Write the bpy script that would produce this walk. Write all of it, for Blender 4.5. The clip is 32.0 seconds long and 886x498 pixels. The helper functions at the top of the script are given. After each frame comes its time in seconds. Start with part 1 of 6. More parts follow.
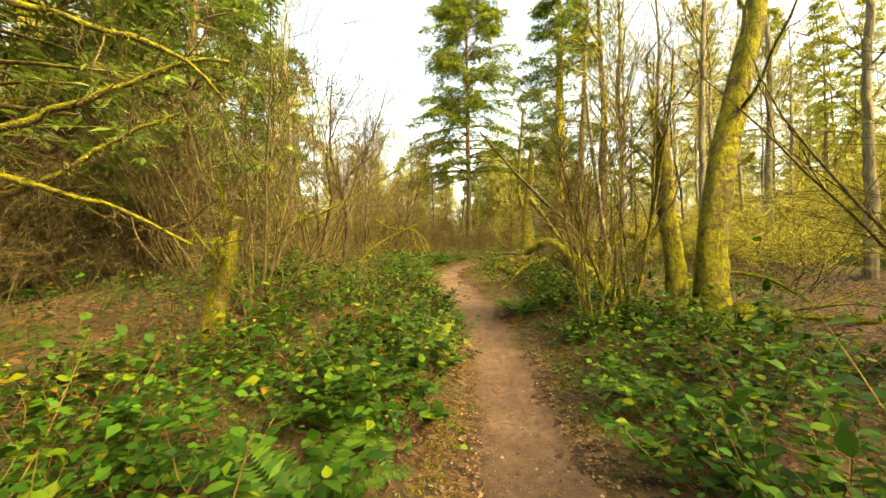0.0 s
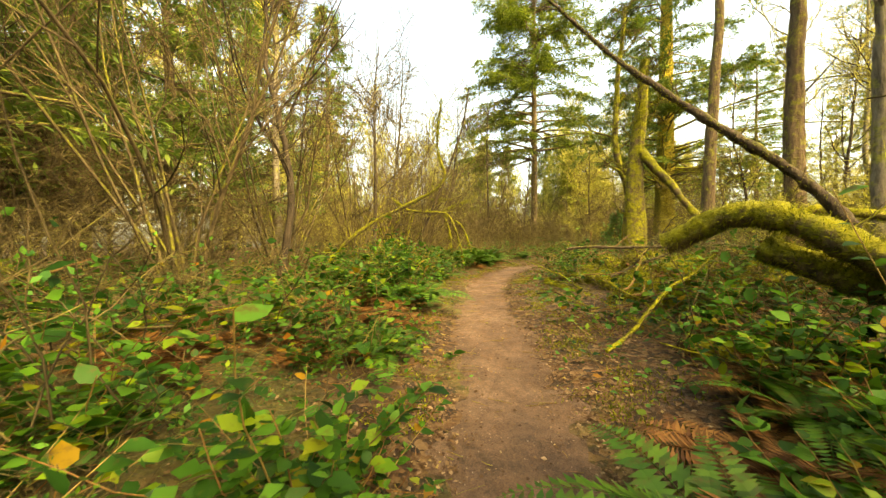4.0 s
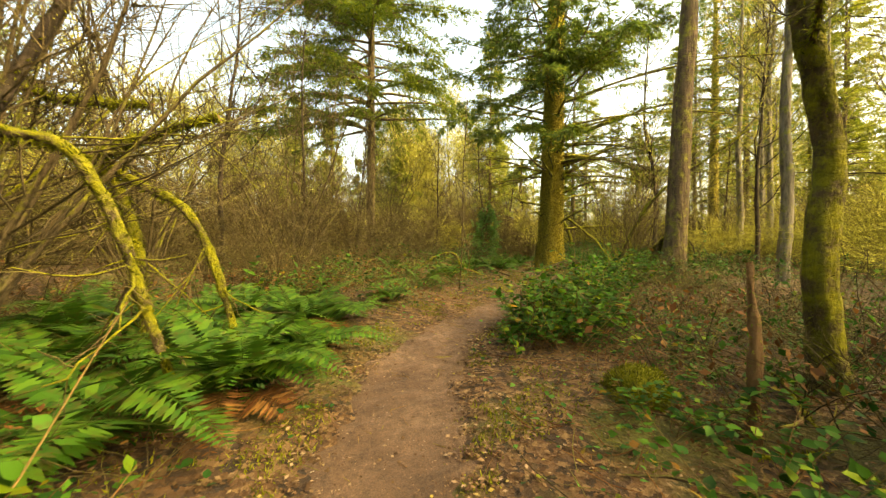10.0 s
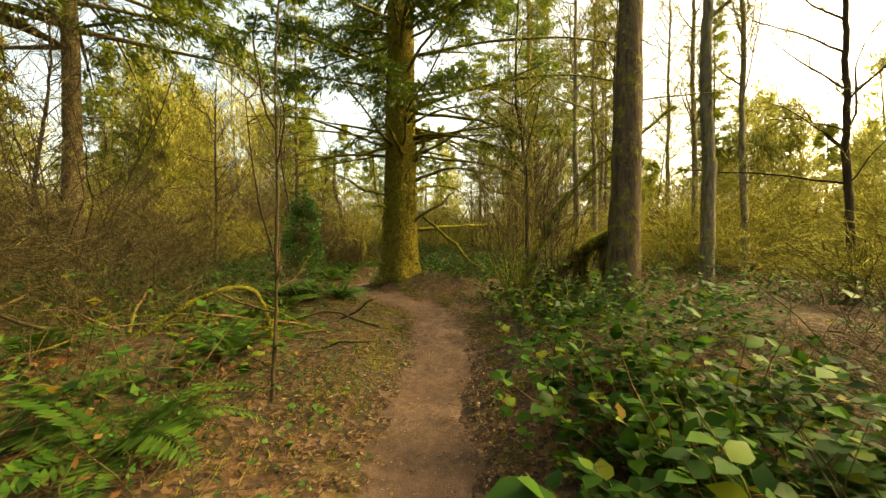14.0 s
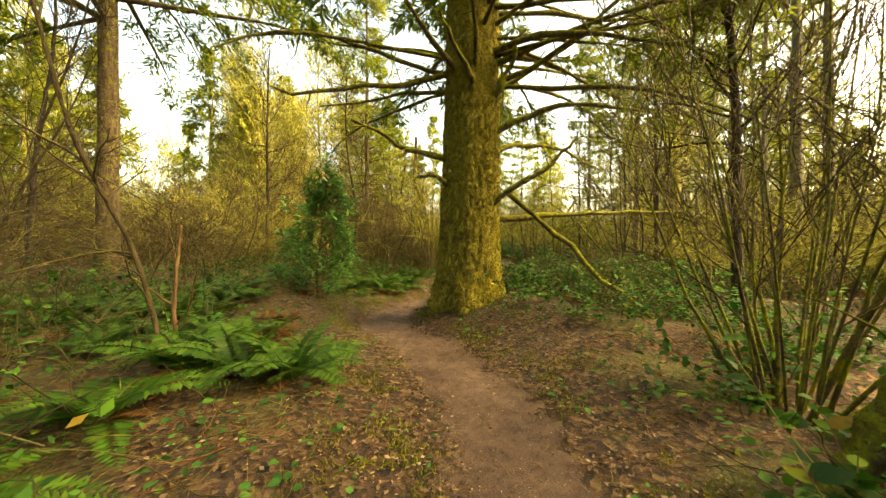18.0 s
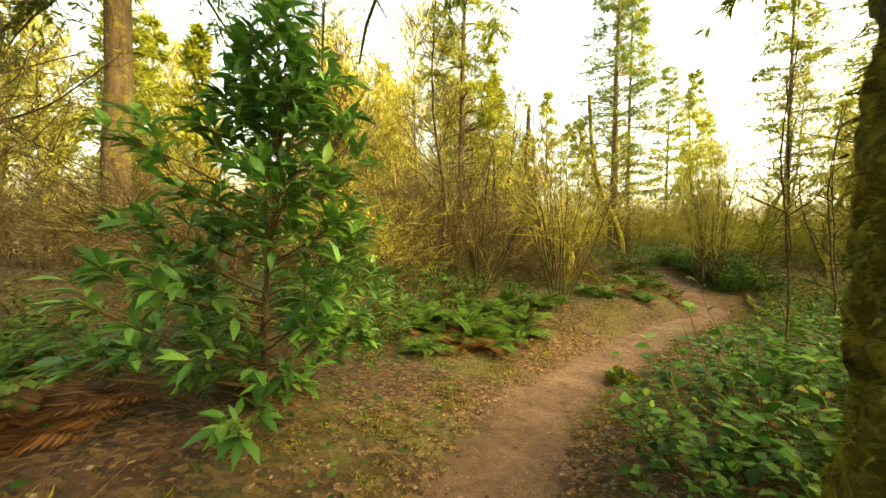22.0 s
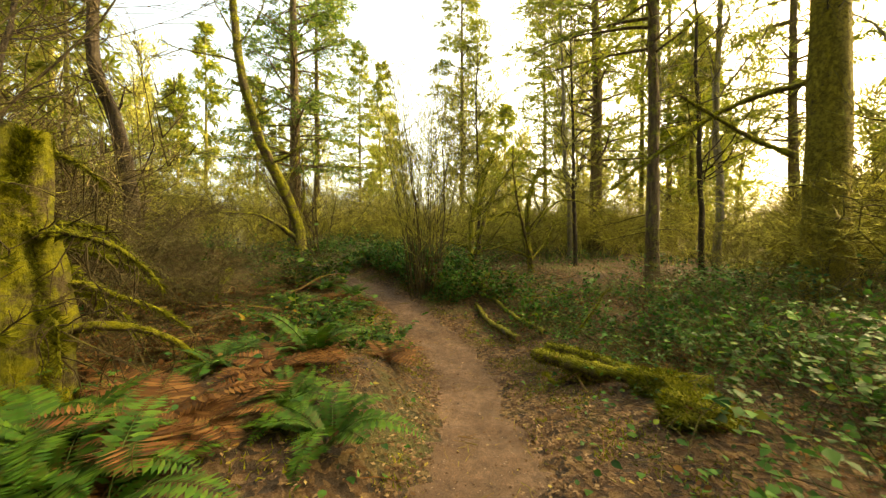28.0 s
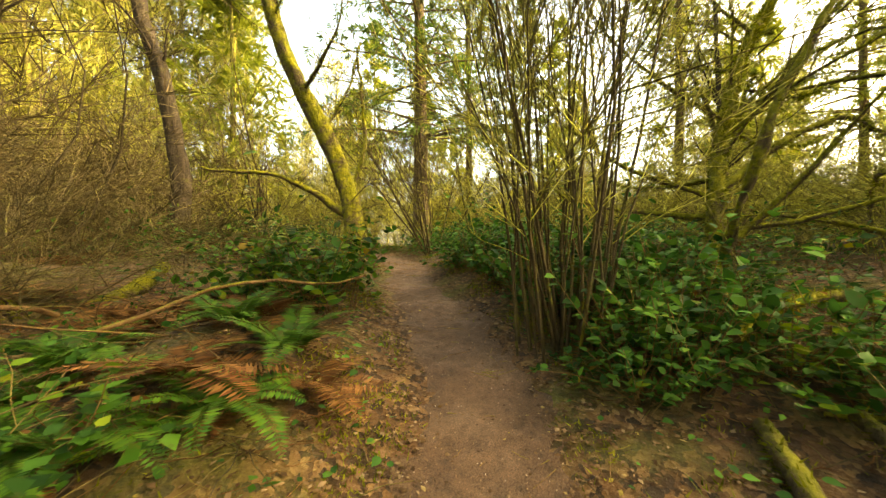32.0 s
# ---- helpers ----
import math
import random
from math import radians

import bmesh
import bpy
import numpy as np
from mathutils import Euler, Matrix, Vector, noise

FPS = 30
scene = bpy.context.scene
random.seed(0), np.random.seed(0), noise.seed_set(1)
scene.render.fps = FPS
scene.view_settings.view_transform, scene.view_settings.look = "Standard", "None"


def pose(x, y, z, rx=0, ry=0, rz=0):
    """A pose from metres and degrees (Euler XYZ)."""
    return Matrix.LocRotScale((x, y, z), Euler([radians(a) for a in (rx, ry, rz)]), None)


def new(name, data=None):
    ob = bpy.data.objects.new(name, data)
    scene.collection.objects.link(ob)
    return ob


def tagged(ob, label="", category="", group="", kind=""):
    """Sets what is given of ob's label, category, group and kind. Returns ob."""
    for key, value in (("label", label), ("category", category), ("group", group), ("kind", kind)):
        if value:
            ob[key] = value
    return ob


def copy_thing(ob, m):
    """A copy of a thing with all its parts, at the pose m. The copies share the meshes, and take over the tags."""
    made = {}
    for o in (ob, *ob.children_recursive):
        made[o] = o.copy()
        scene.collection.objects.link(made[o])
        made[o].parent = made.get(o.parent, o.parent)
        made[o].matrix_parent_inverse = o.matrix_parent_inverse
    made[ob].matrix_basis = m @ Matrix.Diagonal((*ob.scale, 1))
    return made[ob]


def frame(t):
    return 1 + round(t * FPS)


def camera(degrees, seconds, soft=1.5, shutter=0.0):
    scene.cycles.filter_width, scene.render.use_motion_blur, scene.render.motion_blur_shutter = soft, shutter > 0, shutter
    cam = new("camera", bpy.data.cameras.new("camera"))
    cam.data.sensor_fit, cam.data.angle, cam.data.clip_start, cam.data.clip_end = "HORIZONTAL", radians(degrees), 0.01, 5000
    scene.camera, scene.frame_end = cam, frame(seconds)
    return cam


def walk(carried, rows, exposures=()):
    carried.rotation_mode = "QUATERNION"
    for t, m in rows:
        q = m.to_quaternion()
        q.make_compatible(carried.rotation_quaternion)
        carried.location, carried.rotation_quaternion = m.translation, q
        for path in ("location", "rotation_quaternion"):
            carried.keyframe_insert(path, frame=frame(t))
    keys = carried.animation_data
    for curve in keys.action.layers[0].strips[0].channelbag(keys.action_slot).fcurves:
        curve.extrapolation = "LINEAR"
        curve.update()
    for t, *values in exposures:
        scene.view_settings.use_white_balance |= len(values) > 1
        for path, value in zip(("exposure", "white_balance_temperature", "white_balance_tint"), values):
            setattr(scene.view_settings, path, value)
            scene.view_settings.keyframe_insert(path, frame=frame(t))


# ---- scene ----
# ---- camera and walk ----
cam = camera(102.4, 32.0, soft=1.4, shutter=0.12)
PATH = [
    (0, -0.000, 0.000, 1.400, 0.24, 0.48, -0.75),
    (0.5, 0.184, 0.714, 1.345, 0.99, 0.23, -0.54),
    (1, 0.353, 1.452, 1.294, 2.14, 0.44, -0.43),
    (1.5, 0.437, 2.189, 1.194, 3.11, 0.10, -0.08),
    (2, 0.538, 2.953, 1.119, 3.29, 0.17, -0.09),
    (2.5, 0.544, 3.759, 1.099, 3.57, -0.00, 0.02),
    (3, 0.588, 4.511, 1.151, 5.57, 0.12, -0.08),
    (3.5, 0.621, 5.138, 1.219, 10.15, 0.12, -0.07),
    (5.5, 0.571, 7.616, 1.612, 11.30, -0.05, -0.14),
    (6, 0.519, 8.356, 1.703, 10.00, -0.44, -0.26),
    (6.5, 0.502, 9.116, 1.755, 8.55, -0.33, -0.20),
    (7, 0.446, 9.839, 1.772, 6.99, -0.19, -0.11),
    (7.5, 0.366, 10.563, 1.835, 2.30, -0.29, -0.24),
    (8, 0.335, 11.207, 1.952, 0.78, -0.19, -0.02),
    (8.5, 0.218, 11.893, 1.992, -4.82, -0.58, -0.06),
    (9, 0.149, 12.643, 2.032, -6.12, -0.46, 0.26),
    (9.5, 0.098, 13.392, 1.940, -12.30, -0.77, 0.31),
    (10, 0.081, 14.189, 1.863, -17.81, -0.75, 0.41),
    (10.5, 0.090, 14.987, 1.817, -22.92, -0.74, 0.32),
    (11, 0.248, 15.629, 1.919, -24.11, -0.68, 0.27),
    (11.5, 0.352, 16.193, 1.988, -27.96, -0.83, 0.07),
    (12, 0.560, 16.802, 2.014, -32.38, -1.03, -0.17),
    (12.5, 0.800, 17.385, 2.051, -37.20, -1.07, -0.26),
    (13, 1.057, 17.912, 2.106, -42.60, -1.10, -0.31),
    (13.5, 1.357, 18.370, 2.162, -46.69, -0.91, -0.19),
    (14, 1.676, 18.815, 2.123, -48.73, -1.03, -0.39),
    (14.5, 2.074, 19.251, 2.076, -49.40, -1.00, -0.51),
    (16.5, 3.642, 20.595, 1.958, -48.85, -1.08, -0.63),
    (17, 4.124, 21.029, 2.012, -44.98, -1.07, -0.26),
    (17.5, 4.572, 21.465, 2.093, -39.65, -0.92, 0.04),
    (18, 4.996, 21.870, 2.104, -33.49, -0.89, 0.12),
    (18.5, 5.394, 22.355, 2.097, -31.10, -1.12, 0.19),
    (19, 5.768, 22.848, 2.131, -20.42, -1.11, 0.37),
    (19.5, 6.111, 23.432, 2.167, -16.79, -1.53, 0.50),
    (20, 6.431, 24.005, 2.208, -13.12, -1.53, 0.72),
    (20.5, 6.690, 24.650, 2.192, -11.70, -1.90, 0.98),
    (21, 6.916, 25.278, 2.226, -11.42, -1.55, 1.10),
    (21.5, 7.085, 25.872, 2.207, -12.14, -1.35, 0.95),
    (22, 7.282, 26.492, 2.214, -16.79, -1.28, 0.89),
    (22.5, 7.500, 27.039, 2.238, -22.38, -1.31, 0.82),
    (23, 7.718, 27.632, 2.206, -30.65, -1.09, 0.53),
    (23.5, 8.019, 28.162, 2.175, -38.43, -0.84, 0.35),
    (24, 8.326, 28.640, 2.091, -45.60, -0.77, 0.22),
    (24.5, 8.712, 29.054, 2.019, -50.13, -0.88, 0.11),
    (25, 9.102, 29.431, 1.950, -55.97, -0.95, 0.06),
    (25.5, 9.632, 29.827, 1.898, -62.77, -1.20, -0.05),
    (27.5, 12.374, 31.509, 1.874, -67.85, -1.05, -0.32),
    (28, 13.024, 31.756, 1.930, -62.04, -0.71, -0.31),
    (28.5, 13.591, 32.001, 1.968, -59.70, -0.44, -0.27),
    (29, 14.206, 32.242, 2.001, -58.51, -0.12, -0.11),
    (29.5, 14.725, 32.493, 1.910, -55.93, 0.03, -0.08),
    (30, 15.286, 32.738, 1.797, -53.20, 0.37, 0.12),
    (30.5, 15.855, 33.052, 1.691, -48.74, 0.58, 0.28),
    (31, 16.455, 33.344, 1.624, -44.90, 0.48, 0.46),
    (31.5, 17.105, 33.664, 1.595, -39.39, 0.02, 0.24),
    (32, 17.847, 34.071, 1.581, -31.78, 0.00, -0.57),
]
walk(cam, [(t, pose(x, y, z, 90 + pitch, 0, yaw) @ pose(0, 0, 0, 0, 0, roll)) for t, x, y, z, yaw, pitch, roll in PATH],
     exposures=[(t, e, 13500, 1) for t, e in ((0.0, 2.75), (3.0, 2.75), (7.0, 2.55), (10.0, 2.6), (12.0, 2.55), (14.0, 2.2), (17.0, 2.75), (19.0, 2.8), (21.0, 3.1), (22.0, 3.1), (23.0, 2.75), (24.0, 2.75), (25.0, 2.7), (28.0, 2.75), (30.0, 2.95), (32.0, 3.25))])

# ---- world and sun ----
SUN_ELEVATION, SUN_AZIMUTH = radians(40), radians(130)
world = bpy.data.worlds.new("world")
scene.world = world
world.use_nodes = True
sky = world.node_tree.nodes.new("ShaderNodeTexSky")
sky.sky_type, sky.sun_disc = "NISHITA", False
sky.sun_elevation, sky.sun_rotation = SUN_ELEVATION, SUN_AZIMUTH
sky.air_density, sky.dust_density, sky.ozone_density = 1.0, 4.0, 1.0
world.node_tree.links.new(sky.outputs[0], world.node_tree.nodes["Background"].inputs[0])
world.node_tree.nodes["Background"].inputs[1].default_value = 0.15
sun = new("sun", bpy.data.lights.new("sun", "SUN"))
sun.data.energy, sun.data.angle, sun.data.color = 1.5, radians(36), (1.0, 0.91, 0.69)
sun_way = Vector((math.sin(SUN_AZIMUTH) * math.cos(SUN_ELEVATION), math.cos(SUN_AZIMUTH) * math.cos(SUN_ELEVATION), math.sin(SUN_ELEVATION)))
sun.matrix_world = Matrix.Translation((20, 20, 40)) @ sun_way.to_track_quat("Z", "Y").to_matrix().to_4x4()


# ---- materials ----
def ramp(nodes, stops):
    r = nodes.new("ShaderNodeValToRGB")
    els = r.color_ramp.elements
    while len(els) < len(stops):
        els.new(0.5)
    for e, (p, c) in zip(els, stops):
        e.position, e.color = p, (*c, 1)
    return r


def material(name, rough=0.8):
    m = bpy.data.materials.new(name)
    m.use_nodes = True
    b = m.node_tree.nodes["Principled BSDF"]
    b.inputs["Roughness"].default_value = rough
    return m, m.node_tree.nodes, m.node_tree.links, b


def noise_node(n, l, scale, detail=4, rough=0.55, vector=None):
    t = n.new("ShaderNodeTexNoise")
    t.inputs["Scale"].default_value, t.inputs["Detail"].default_value, t.inputs["Roughness"].default_value = scale, detail, rough
    if vector:
        l.new(vector, t.inputs["Vector"])
    return t


def mix_color(n, l, fac, a, b, how="MIX"):
    x = n.new("ShaderNodeMix")
    x.data_type, x.blend_type = "RGBA", how
    for socket, value in ((x.inputs[0], fac), (x.inputs[6], a), (x.inputs[7], b)):
        if isinstance(value, (int, float)):
            socket.default_value = value
        elif isinstance(value, tuple):
            socket.default_value = (*value, 1)
        else:
            l.new(value, socket)
    return x.outputs[2]


def bump(n, l, b, height, strength=0.5, distance=0.02):
    x = n.new("ShaderNodeBump")
    x.inputs["Strength"].default_value, x.inputs["Distance"].default_value = strength, distance
    l.new(height, x.inputs["Height"])
    l.new(x.outputs[0], b.inputs["Normal"])


def leaf_material(name, stops, rough=0.45, through_light=0.35, spots=(0.10, 0.06, 0.02), spotted=0.12, gloss=0.2):
    """A leaf whose colour differs from leaf to leaf, with stains, and through which some light passes."""
    m, n, l, b = material(name, rough)
    geo = n.new("ShaderNodeNewGeometry")
    tone = ramp(n, stops)
    l.new(geo.outputs["Random Per Island"], tone.inputs[0])
    co = n.new("ShaderNodeTexCoord")
    fine = noise_node(n, l, 22, 3, 0.6, co.outputs["Object"])
    edge = ramp(n, [(0.62 - spotted, (0, 0, 0)), (0.78, (1, 1, 1))])
    l.new(fine.outputs[0], edge.inputs[0])
    col = mix_color(n, l, edge.outputs[0], tone.outputs[0], spots)
    wide = noise_node(n, l, 1.3, 2, 0.5, co.outputs["Object"])
    wr = ramp(n, [(0.3, (0.72, 0.74, 0.66)), (0.7, (1.18, 1.15, 1.0))])
    l.new(wide.outputs[0], wr.inputs[0])
    col = mix_color(n, l, 1.0, col, wr.outputs[0], "MULTIPLY")
    l.new(col, b.inputs["Base Color"])
    b.inputs["Specular IOR Level"].default_value = gloss
    tr = n.new("ShaderNodeBsdfTranslucent")
    l.new(col, tr.inputs[0])
    mx = n.new("ShaderNodeMixShader")
    mx.inputs[0].default_value = through_light
    l.new(b.outputs[0], mx.inputs[1])
    l.new(tr.outputs[0], mx.inputs[2])
    l.new(mx.outputs[0], n["Material Output"].inputs[0])
    return m


def bark_material(name, dark, light, moss=(0.19, 0.19, 0.02), amount=0.5, grain=(7, 7, 1.4), relief=0.03, plates=0.0, vary=None):
    """Bark with furrows and with moss that grows in patches, thicker on upper faces; vary: stems differ in tone between the two factors."""
    m, n, l, b = material(name, 0.9)
    co = n.new("ShaderNodeTexCoord")
    mp = n.new("ShaderNodeMapping")
    mp.inputs["Scale"].default_value = grain
    l.new(co.outputs["Object"], mp.inputs[0])
    furrow = noise_node(n, l, 2.2, 8, 0.65, mp.outputs[0])
    tone = ramp(n, [(0.32, dark), (0.68, light)])
    l.new(furrow.outputs[0], tone.inputs[0])
    patch = noise_node(n, l, 4.5, 8, 0.72, co.outputs["Object"])
    geo = n.new("ShaderNodeNewGeometry")
    sep = n.new("ShaderNodeSeparateXYZ")
    l.new(geo.outputs["Normal"], sep.inputs[0])
    up = n.new("ShaderNodeMath")
    up.operation = "MULTIPLY_ADD"
    up.inputs[1].default_value = 0.16
    l.new(sep.outputs[2], up.inputs[0])
    l.new(patch.outputs[0], up.inputs[2])
    edge = ramp(n, [(0.72 - 0.42 * amount, (0, 0, 0)), (0.86 - 0.42 * amount, (1, 1, 1))])
    l.new(up.outputs[0], edge.inputs[0])
    fuzz = noise_node(n, l, 60, 4, 0.7, co.outputs["Object"])
    mt = ramp(n, [(0.25, tuple(0.28 * c for c in moss)), (0.5, moss), (0.75, tuple(min(1, 1.6 * c) for c in moss))])
    lump = noise_node(n, l, 14, 6, 0.7, co.outputs["Object"])
    l.new(lump.outputs[0], mt.inputs[0])
    l.new(mix_color(n, l, edge.outputs[0], tone.outputs[0], mt.outputs[0]), b.inputs["Base Color"])
    add = n.new("ShaderNodeMath")
    add.operation = "MULTIPLY_ADD"
    add.inputs[1].default_value = 0.9
    l.new(lump.outputs[0], add.inputs[0])
    l.new(furrow.outputs[0], add.inputs[2])
    height = add.outputs[0]
    if plates:
        crack = n.new("ShaderNodeTexVoronoi")
        crack.feature = "DISTANCE_TO_EDGE"
        crack.inputs["Scale"].default_value = plates
        mq = n.new("ShaderNodeMapping")
        mq.inputs["Scale"].default_value = (1, 1, 0.3)
        l.new(mix_color(n, l, 0.22, co.outputs["Object"], lump.outputs[1], "ADD"), mq.inputs[0])
        l.new(mq.outputs[0], crack.inputs["Vector"])
        gap = ramp(n, [(0.0, (0.34, 0.30, 0.24)), (0.12, (1, 1, 1))])
        l.new(crack.outputs["Distance"], gap.inputs[0])
        l.new(mix_color(n, l, 0.7, b.inputs["Base Color"].links[0].from_socket, gap.outputs[0], "MULTIPLY"), b.inputs["Base Color"])
        rise = ramp(n, [(0.0, (0, 0, 0)), (0.22, (1, 1, 1))])
        l.new(crack.outputs["Distance"], rise.inputs[0])
        both = n.new("ShaderNodeMath")
        both.operation = "MULTIPLY_ADD"
        both.inputs[1].default_value = 0.9
        l.new(rise.outputs[0], both.inputs[0])
        l.new(height, both.inputs[2])
        height = both.outputs[0]
    if vary:
        tint = ramp(n, [(0.0, (vary[0],) * 3), (0.6, (0.5 * (vary[0] + vary[1]),) * 3), (1.0, (vary[1],) * 3)])
        l.new(geo.outputs["Random Per Island"], tint.inputs[0])
        l.new(mix_color(n, l, 1.0, b.inputs["Base Color"].links[0].from_socket, tint.outputs[0], "MULTIPLY"), b.inputs["Base Color"])
    bump(n, l, b, height, 1.0, relief)
    b.inputs["Specular IOR Level"].default_value = 0.2
    return m


def ground_material():
    """Forest floor: brown leaf litter, dark humus and low moss in patches."""
    m, n, l, b = material("forest_floor", 0.92)
    co = n.new("ShaderNodeTexCoord")
    v = n.new("ShaderNodeTexVoronoi")
    v.inputs["Scale"].default_value = 21
    warp = noise_node(n, l, 9, 3, 0.6, co.outputs["Object"])
    l.new(mix_color(n, l, 0.12, co.outputs["Object"], warp.outputs[1], "ADD"), v.inputs["Vector"])
    sep = n.new("ShaderNodeSeparateColor")
    l.new(v.outputs["Color"], sep.inputs[0])
    leaves = ramp(n, [(0.0, (0.024, 0.013, 0.006)), (0.4, (0.068, 0.033, 0.012)), (0.75, (0.13, 0.066, 0.026)), (1.0, (0.21, 0.13, 0.06))])
    l.new(sep.outputs[0], leaves.inputs[0])
    patch = noise_node(n, l, 0.9, 6, 0.62, co.outputs["Object"])
    pr = ramp(n, [(0.50, (0, 0, 0)), (0.64, (1, 1, 1))])
    l.new(patch.outputs[0], pr.inputs[0])
    fine = noise_node(n, l, 70, 5, 0.7, co.outputs["Object"])
    green = ramp(n, [(0.3, (0.035, 0.045, 0.008)), (0.7, (0.15, 0.16, 0.025))])
    l.new(fine.outputs[0], green.inputs[0])
    half = n.new("ShaderNodeMath")
    half.operation = "MULTIPLY"
    half.inputs[1].default_value = 0.75
    l.new(pr.outputs[0], half.inputs[0])
    col = mix_color(n, l, half.outputs[0], leaves.outputs[0], green.outputs[0])
    damp = noise_node(n, l, 0.35, 3, 0.5, co.outputs["Object"])
    dr = ramp(n, [(0.35, (0.6, 0.58, 0.55)), (0.65, (1.1, 1.05, 1.0))])
    l.new(damp.outputs[0], dr.inputs[0])
    l.new(mix_color(n, l, 1.0, col, dr.outputs[0], "MULTIPLY"), b.inputs["Base Color"])
    add = n.new("ShaderNodeMath")
    add.operation = "ADD"
    l.new(v.outputs["Distance"], add.inputs[0])
    l.new(fine.outputs[0], add.inputs[1])
    bump(n, l, b, add.outputs[0], 0.9, 0.03)
    return m


def trail_material():
    """Trodden earth: reddish brown, paler where it is packed, with grit and crumbs of leaf."""
    m, n, l, b = material("trodden_earth", 0.9)
    co = n.new("ShaderNodeTexCoord")
    wide = noise_node(n, l, 1.6, 5, 0.6, co.outputs["Object"])
    tone = ramp(n, [(0.3, (0.064, 0.036, 0.021)), (0.5, (0.115, 0.067, 0.040)), (0.72, (0.18, 0.112, 0.072))])
    l.new(wide.outputs[0], tone.inputs[0])
    grit = noise_node(n, l, 95, 6, 0.75, co.outputs["Object"])
    gr = ramp(n, [(0.3, (0.35, 0.35, 0.36)), (0.72, (1.6, 1.55, 1.5))])
    l.new(grit.outputs[0], gr.inputs[0])
    col = mix_color(n, l, 1.0, tone.outputs[0], gr.outputs[0], "MULTIPLY")
    mott = noise_node(n, l, 13, 5, 0.65, co.outputs["Object"])
    mr = ramp(n, [(0.32, (0.55, 0.53, 0.52)), (0.5, (1, 1, 1)), (0.7, (1.35, 1.33, 1.32))])
    l.new(mott.outputs[0], mr.inputs[0])
    col = mix_color(n, l, 0.8, col, mr.outputs[0], "MULTIPLY")
    v = n.new("ShaderNodeTexVoronoi")
    v.inputs["Scale"].default_value = 34
    l.new(co.outputs["Object"], v.inputs["Vector"])
    crumbs = ramp(n, [(0.10, (1, 1, 1)), (0.17, (0, 0, 0))])
    l.new(v.outputs["Distance"], crumbs.inputs[0])
    sep = n.new("ShaderNodeSeparateColor")
    l.new(v.outputs["Color"], sep.inputs[0])
    some = ramp(n, [(0.55, (0, 0, 0)), (0.59, (1, 1, 1))])
    l.new(sep.outputs[1], some.inputs[0])
    both = mix_color(n, l, 1.0, crumbs.outputs[0], some.outputs[0], "MULTIPLY")
    cr = ramp(n, [(0.0, (0.10, 0.05, 0.02)), (0.6, (0.30, 0.19, 0.11)), (1.0, (0.42, 0.36, 0.30))])
    l.new(sep.outputs[2], cr.inputs[0])
    l.new(mix_color(n, l, both, col, cr.outputs[0]), b.inputs["Base Color"])
    bump(n, l, b, grit.outputs[0], 1.0, 0.02)
    return m


FLOOR = ground_material()
EARTH = trail_material()
BARK_BIG = bark_material("spruce_bark", (0.035, 0.028, 0.016), (0.19, 0.15, 0.07), (0.36, 0.295, 0.045), 1.0, (9, 9, 1.6), 0.07, 15.0)
BARK_MOSS = bark_material("mossy_bark", (0.04, 0.030, 0.016), (0.15, 0.11, 0.06), (0.21, 0.205, 0.02), 0.72, relief=0.06)
BARK_FIR = bark_material("fir_bark", (0.045, 0.031, 0.019), (0.17, 0.118, 0.07), (0.20, 0.19, 0.035), 0.52, (6, 6, 1.0), 0.06)
BARK_ALDER = bark_material("alder_bark", (0.06, 0.05, 0.036), (0.25, 0.215, 0.16), (0.20, 0.20, 0.05), 0.52)
BARK_STEM = bark_material("hazel_bark", (0.040, 0.029, 0.016), (0.15, 0.11, 0.055), (0.19, 0.185, 0.025), 0.50, vary=(0.55, 1.5))
TWIG = bark_material("twig_bark", (0.055, 0.039, 0.020), (0.165, 0.122, 0.058), (0.17, 0.16, 0.03), 0.34, vary=(0.4, 1.45))
BARK_DARK = bark_material("dark_bark", (0.018, 0.013, 0.010), (0.075, 0.055, 0.035), (0.10, 0.10, 0.02), 0.30)
# mossy gold twigs, lightened so that the colour carries sunlight
TWIG_GOLD_LIT = bark_material("sunlit_golden_twig_bark", (0.11, 0.086, 0.034), (0.30, 0.26, 0.085), (0.42, 0.40, 0.065), 0.66, vary=(0.45, 1.4))
DEADWOOD = bark_material("dead_wood", (0.08, 0.045, 0.022), (0.27, 0.15, 0.07), (0.2, 0.19, 0.03), 0.32)
NEEDLES = leaf_material("needles", [(0.0, (0.056, 0.106, 0.027)), (0.5, (0.106, 0.175, 0.040)), (1.0, (0.200, 0.263, 0.056))], 0.5, 0.4, spotted=0.0)
# olive needle colour with sunlight mixed in
NEEDLES_SUN = leaf_material("sunlit_olive_needles", [(0.0, (0.06, 0.10, 0.018)), (0.5, (0.12, 0.17, 0.026)), (1.0, (0.22, 0.255, 0.04))], 0.5, 0.45, spotted=0.0)
# bright lichen has the eastern light in its colour; the dull one goes west
LICHEN_LIT = leaf_material("lichen", [(0.0, (0.20, 0.20, 0.05)), (0.5, (0.36, 0.36, 0.10)), (1.0, (0.52, 0.51, 0.18))], 0.8, 0.5, spotted=0.0)
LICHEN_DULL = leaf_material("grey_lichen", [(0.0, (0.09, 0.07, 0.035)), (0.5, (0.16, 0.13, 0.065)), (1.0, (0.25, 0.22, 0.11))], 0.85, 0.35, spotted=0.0)
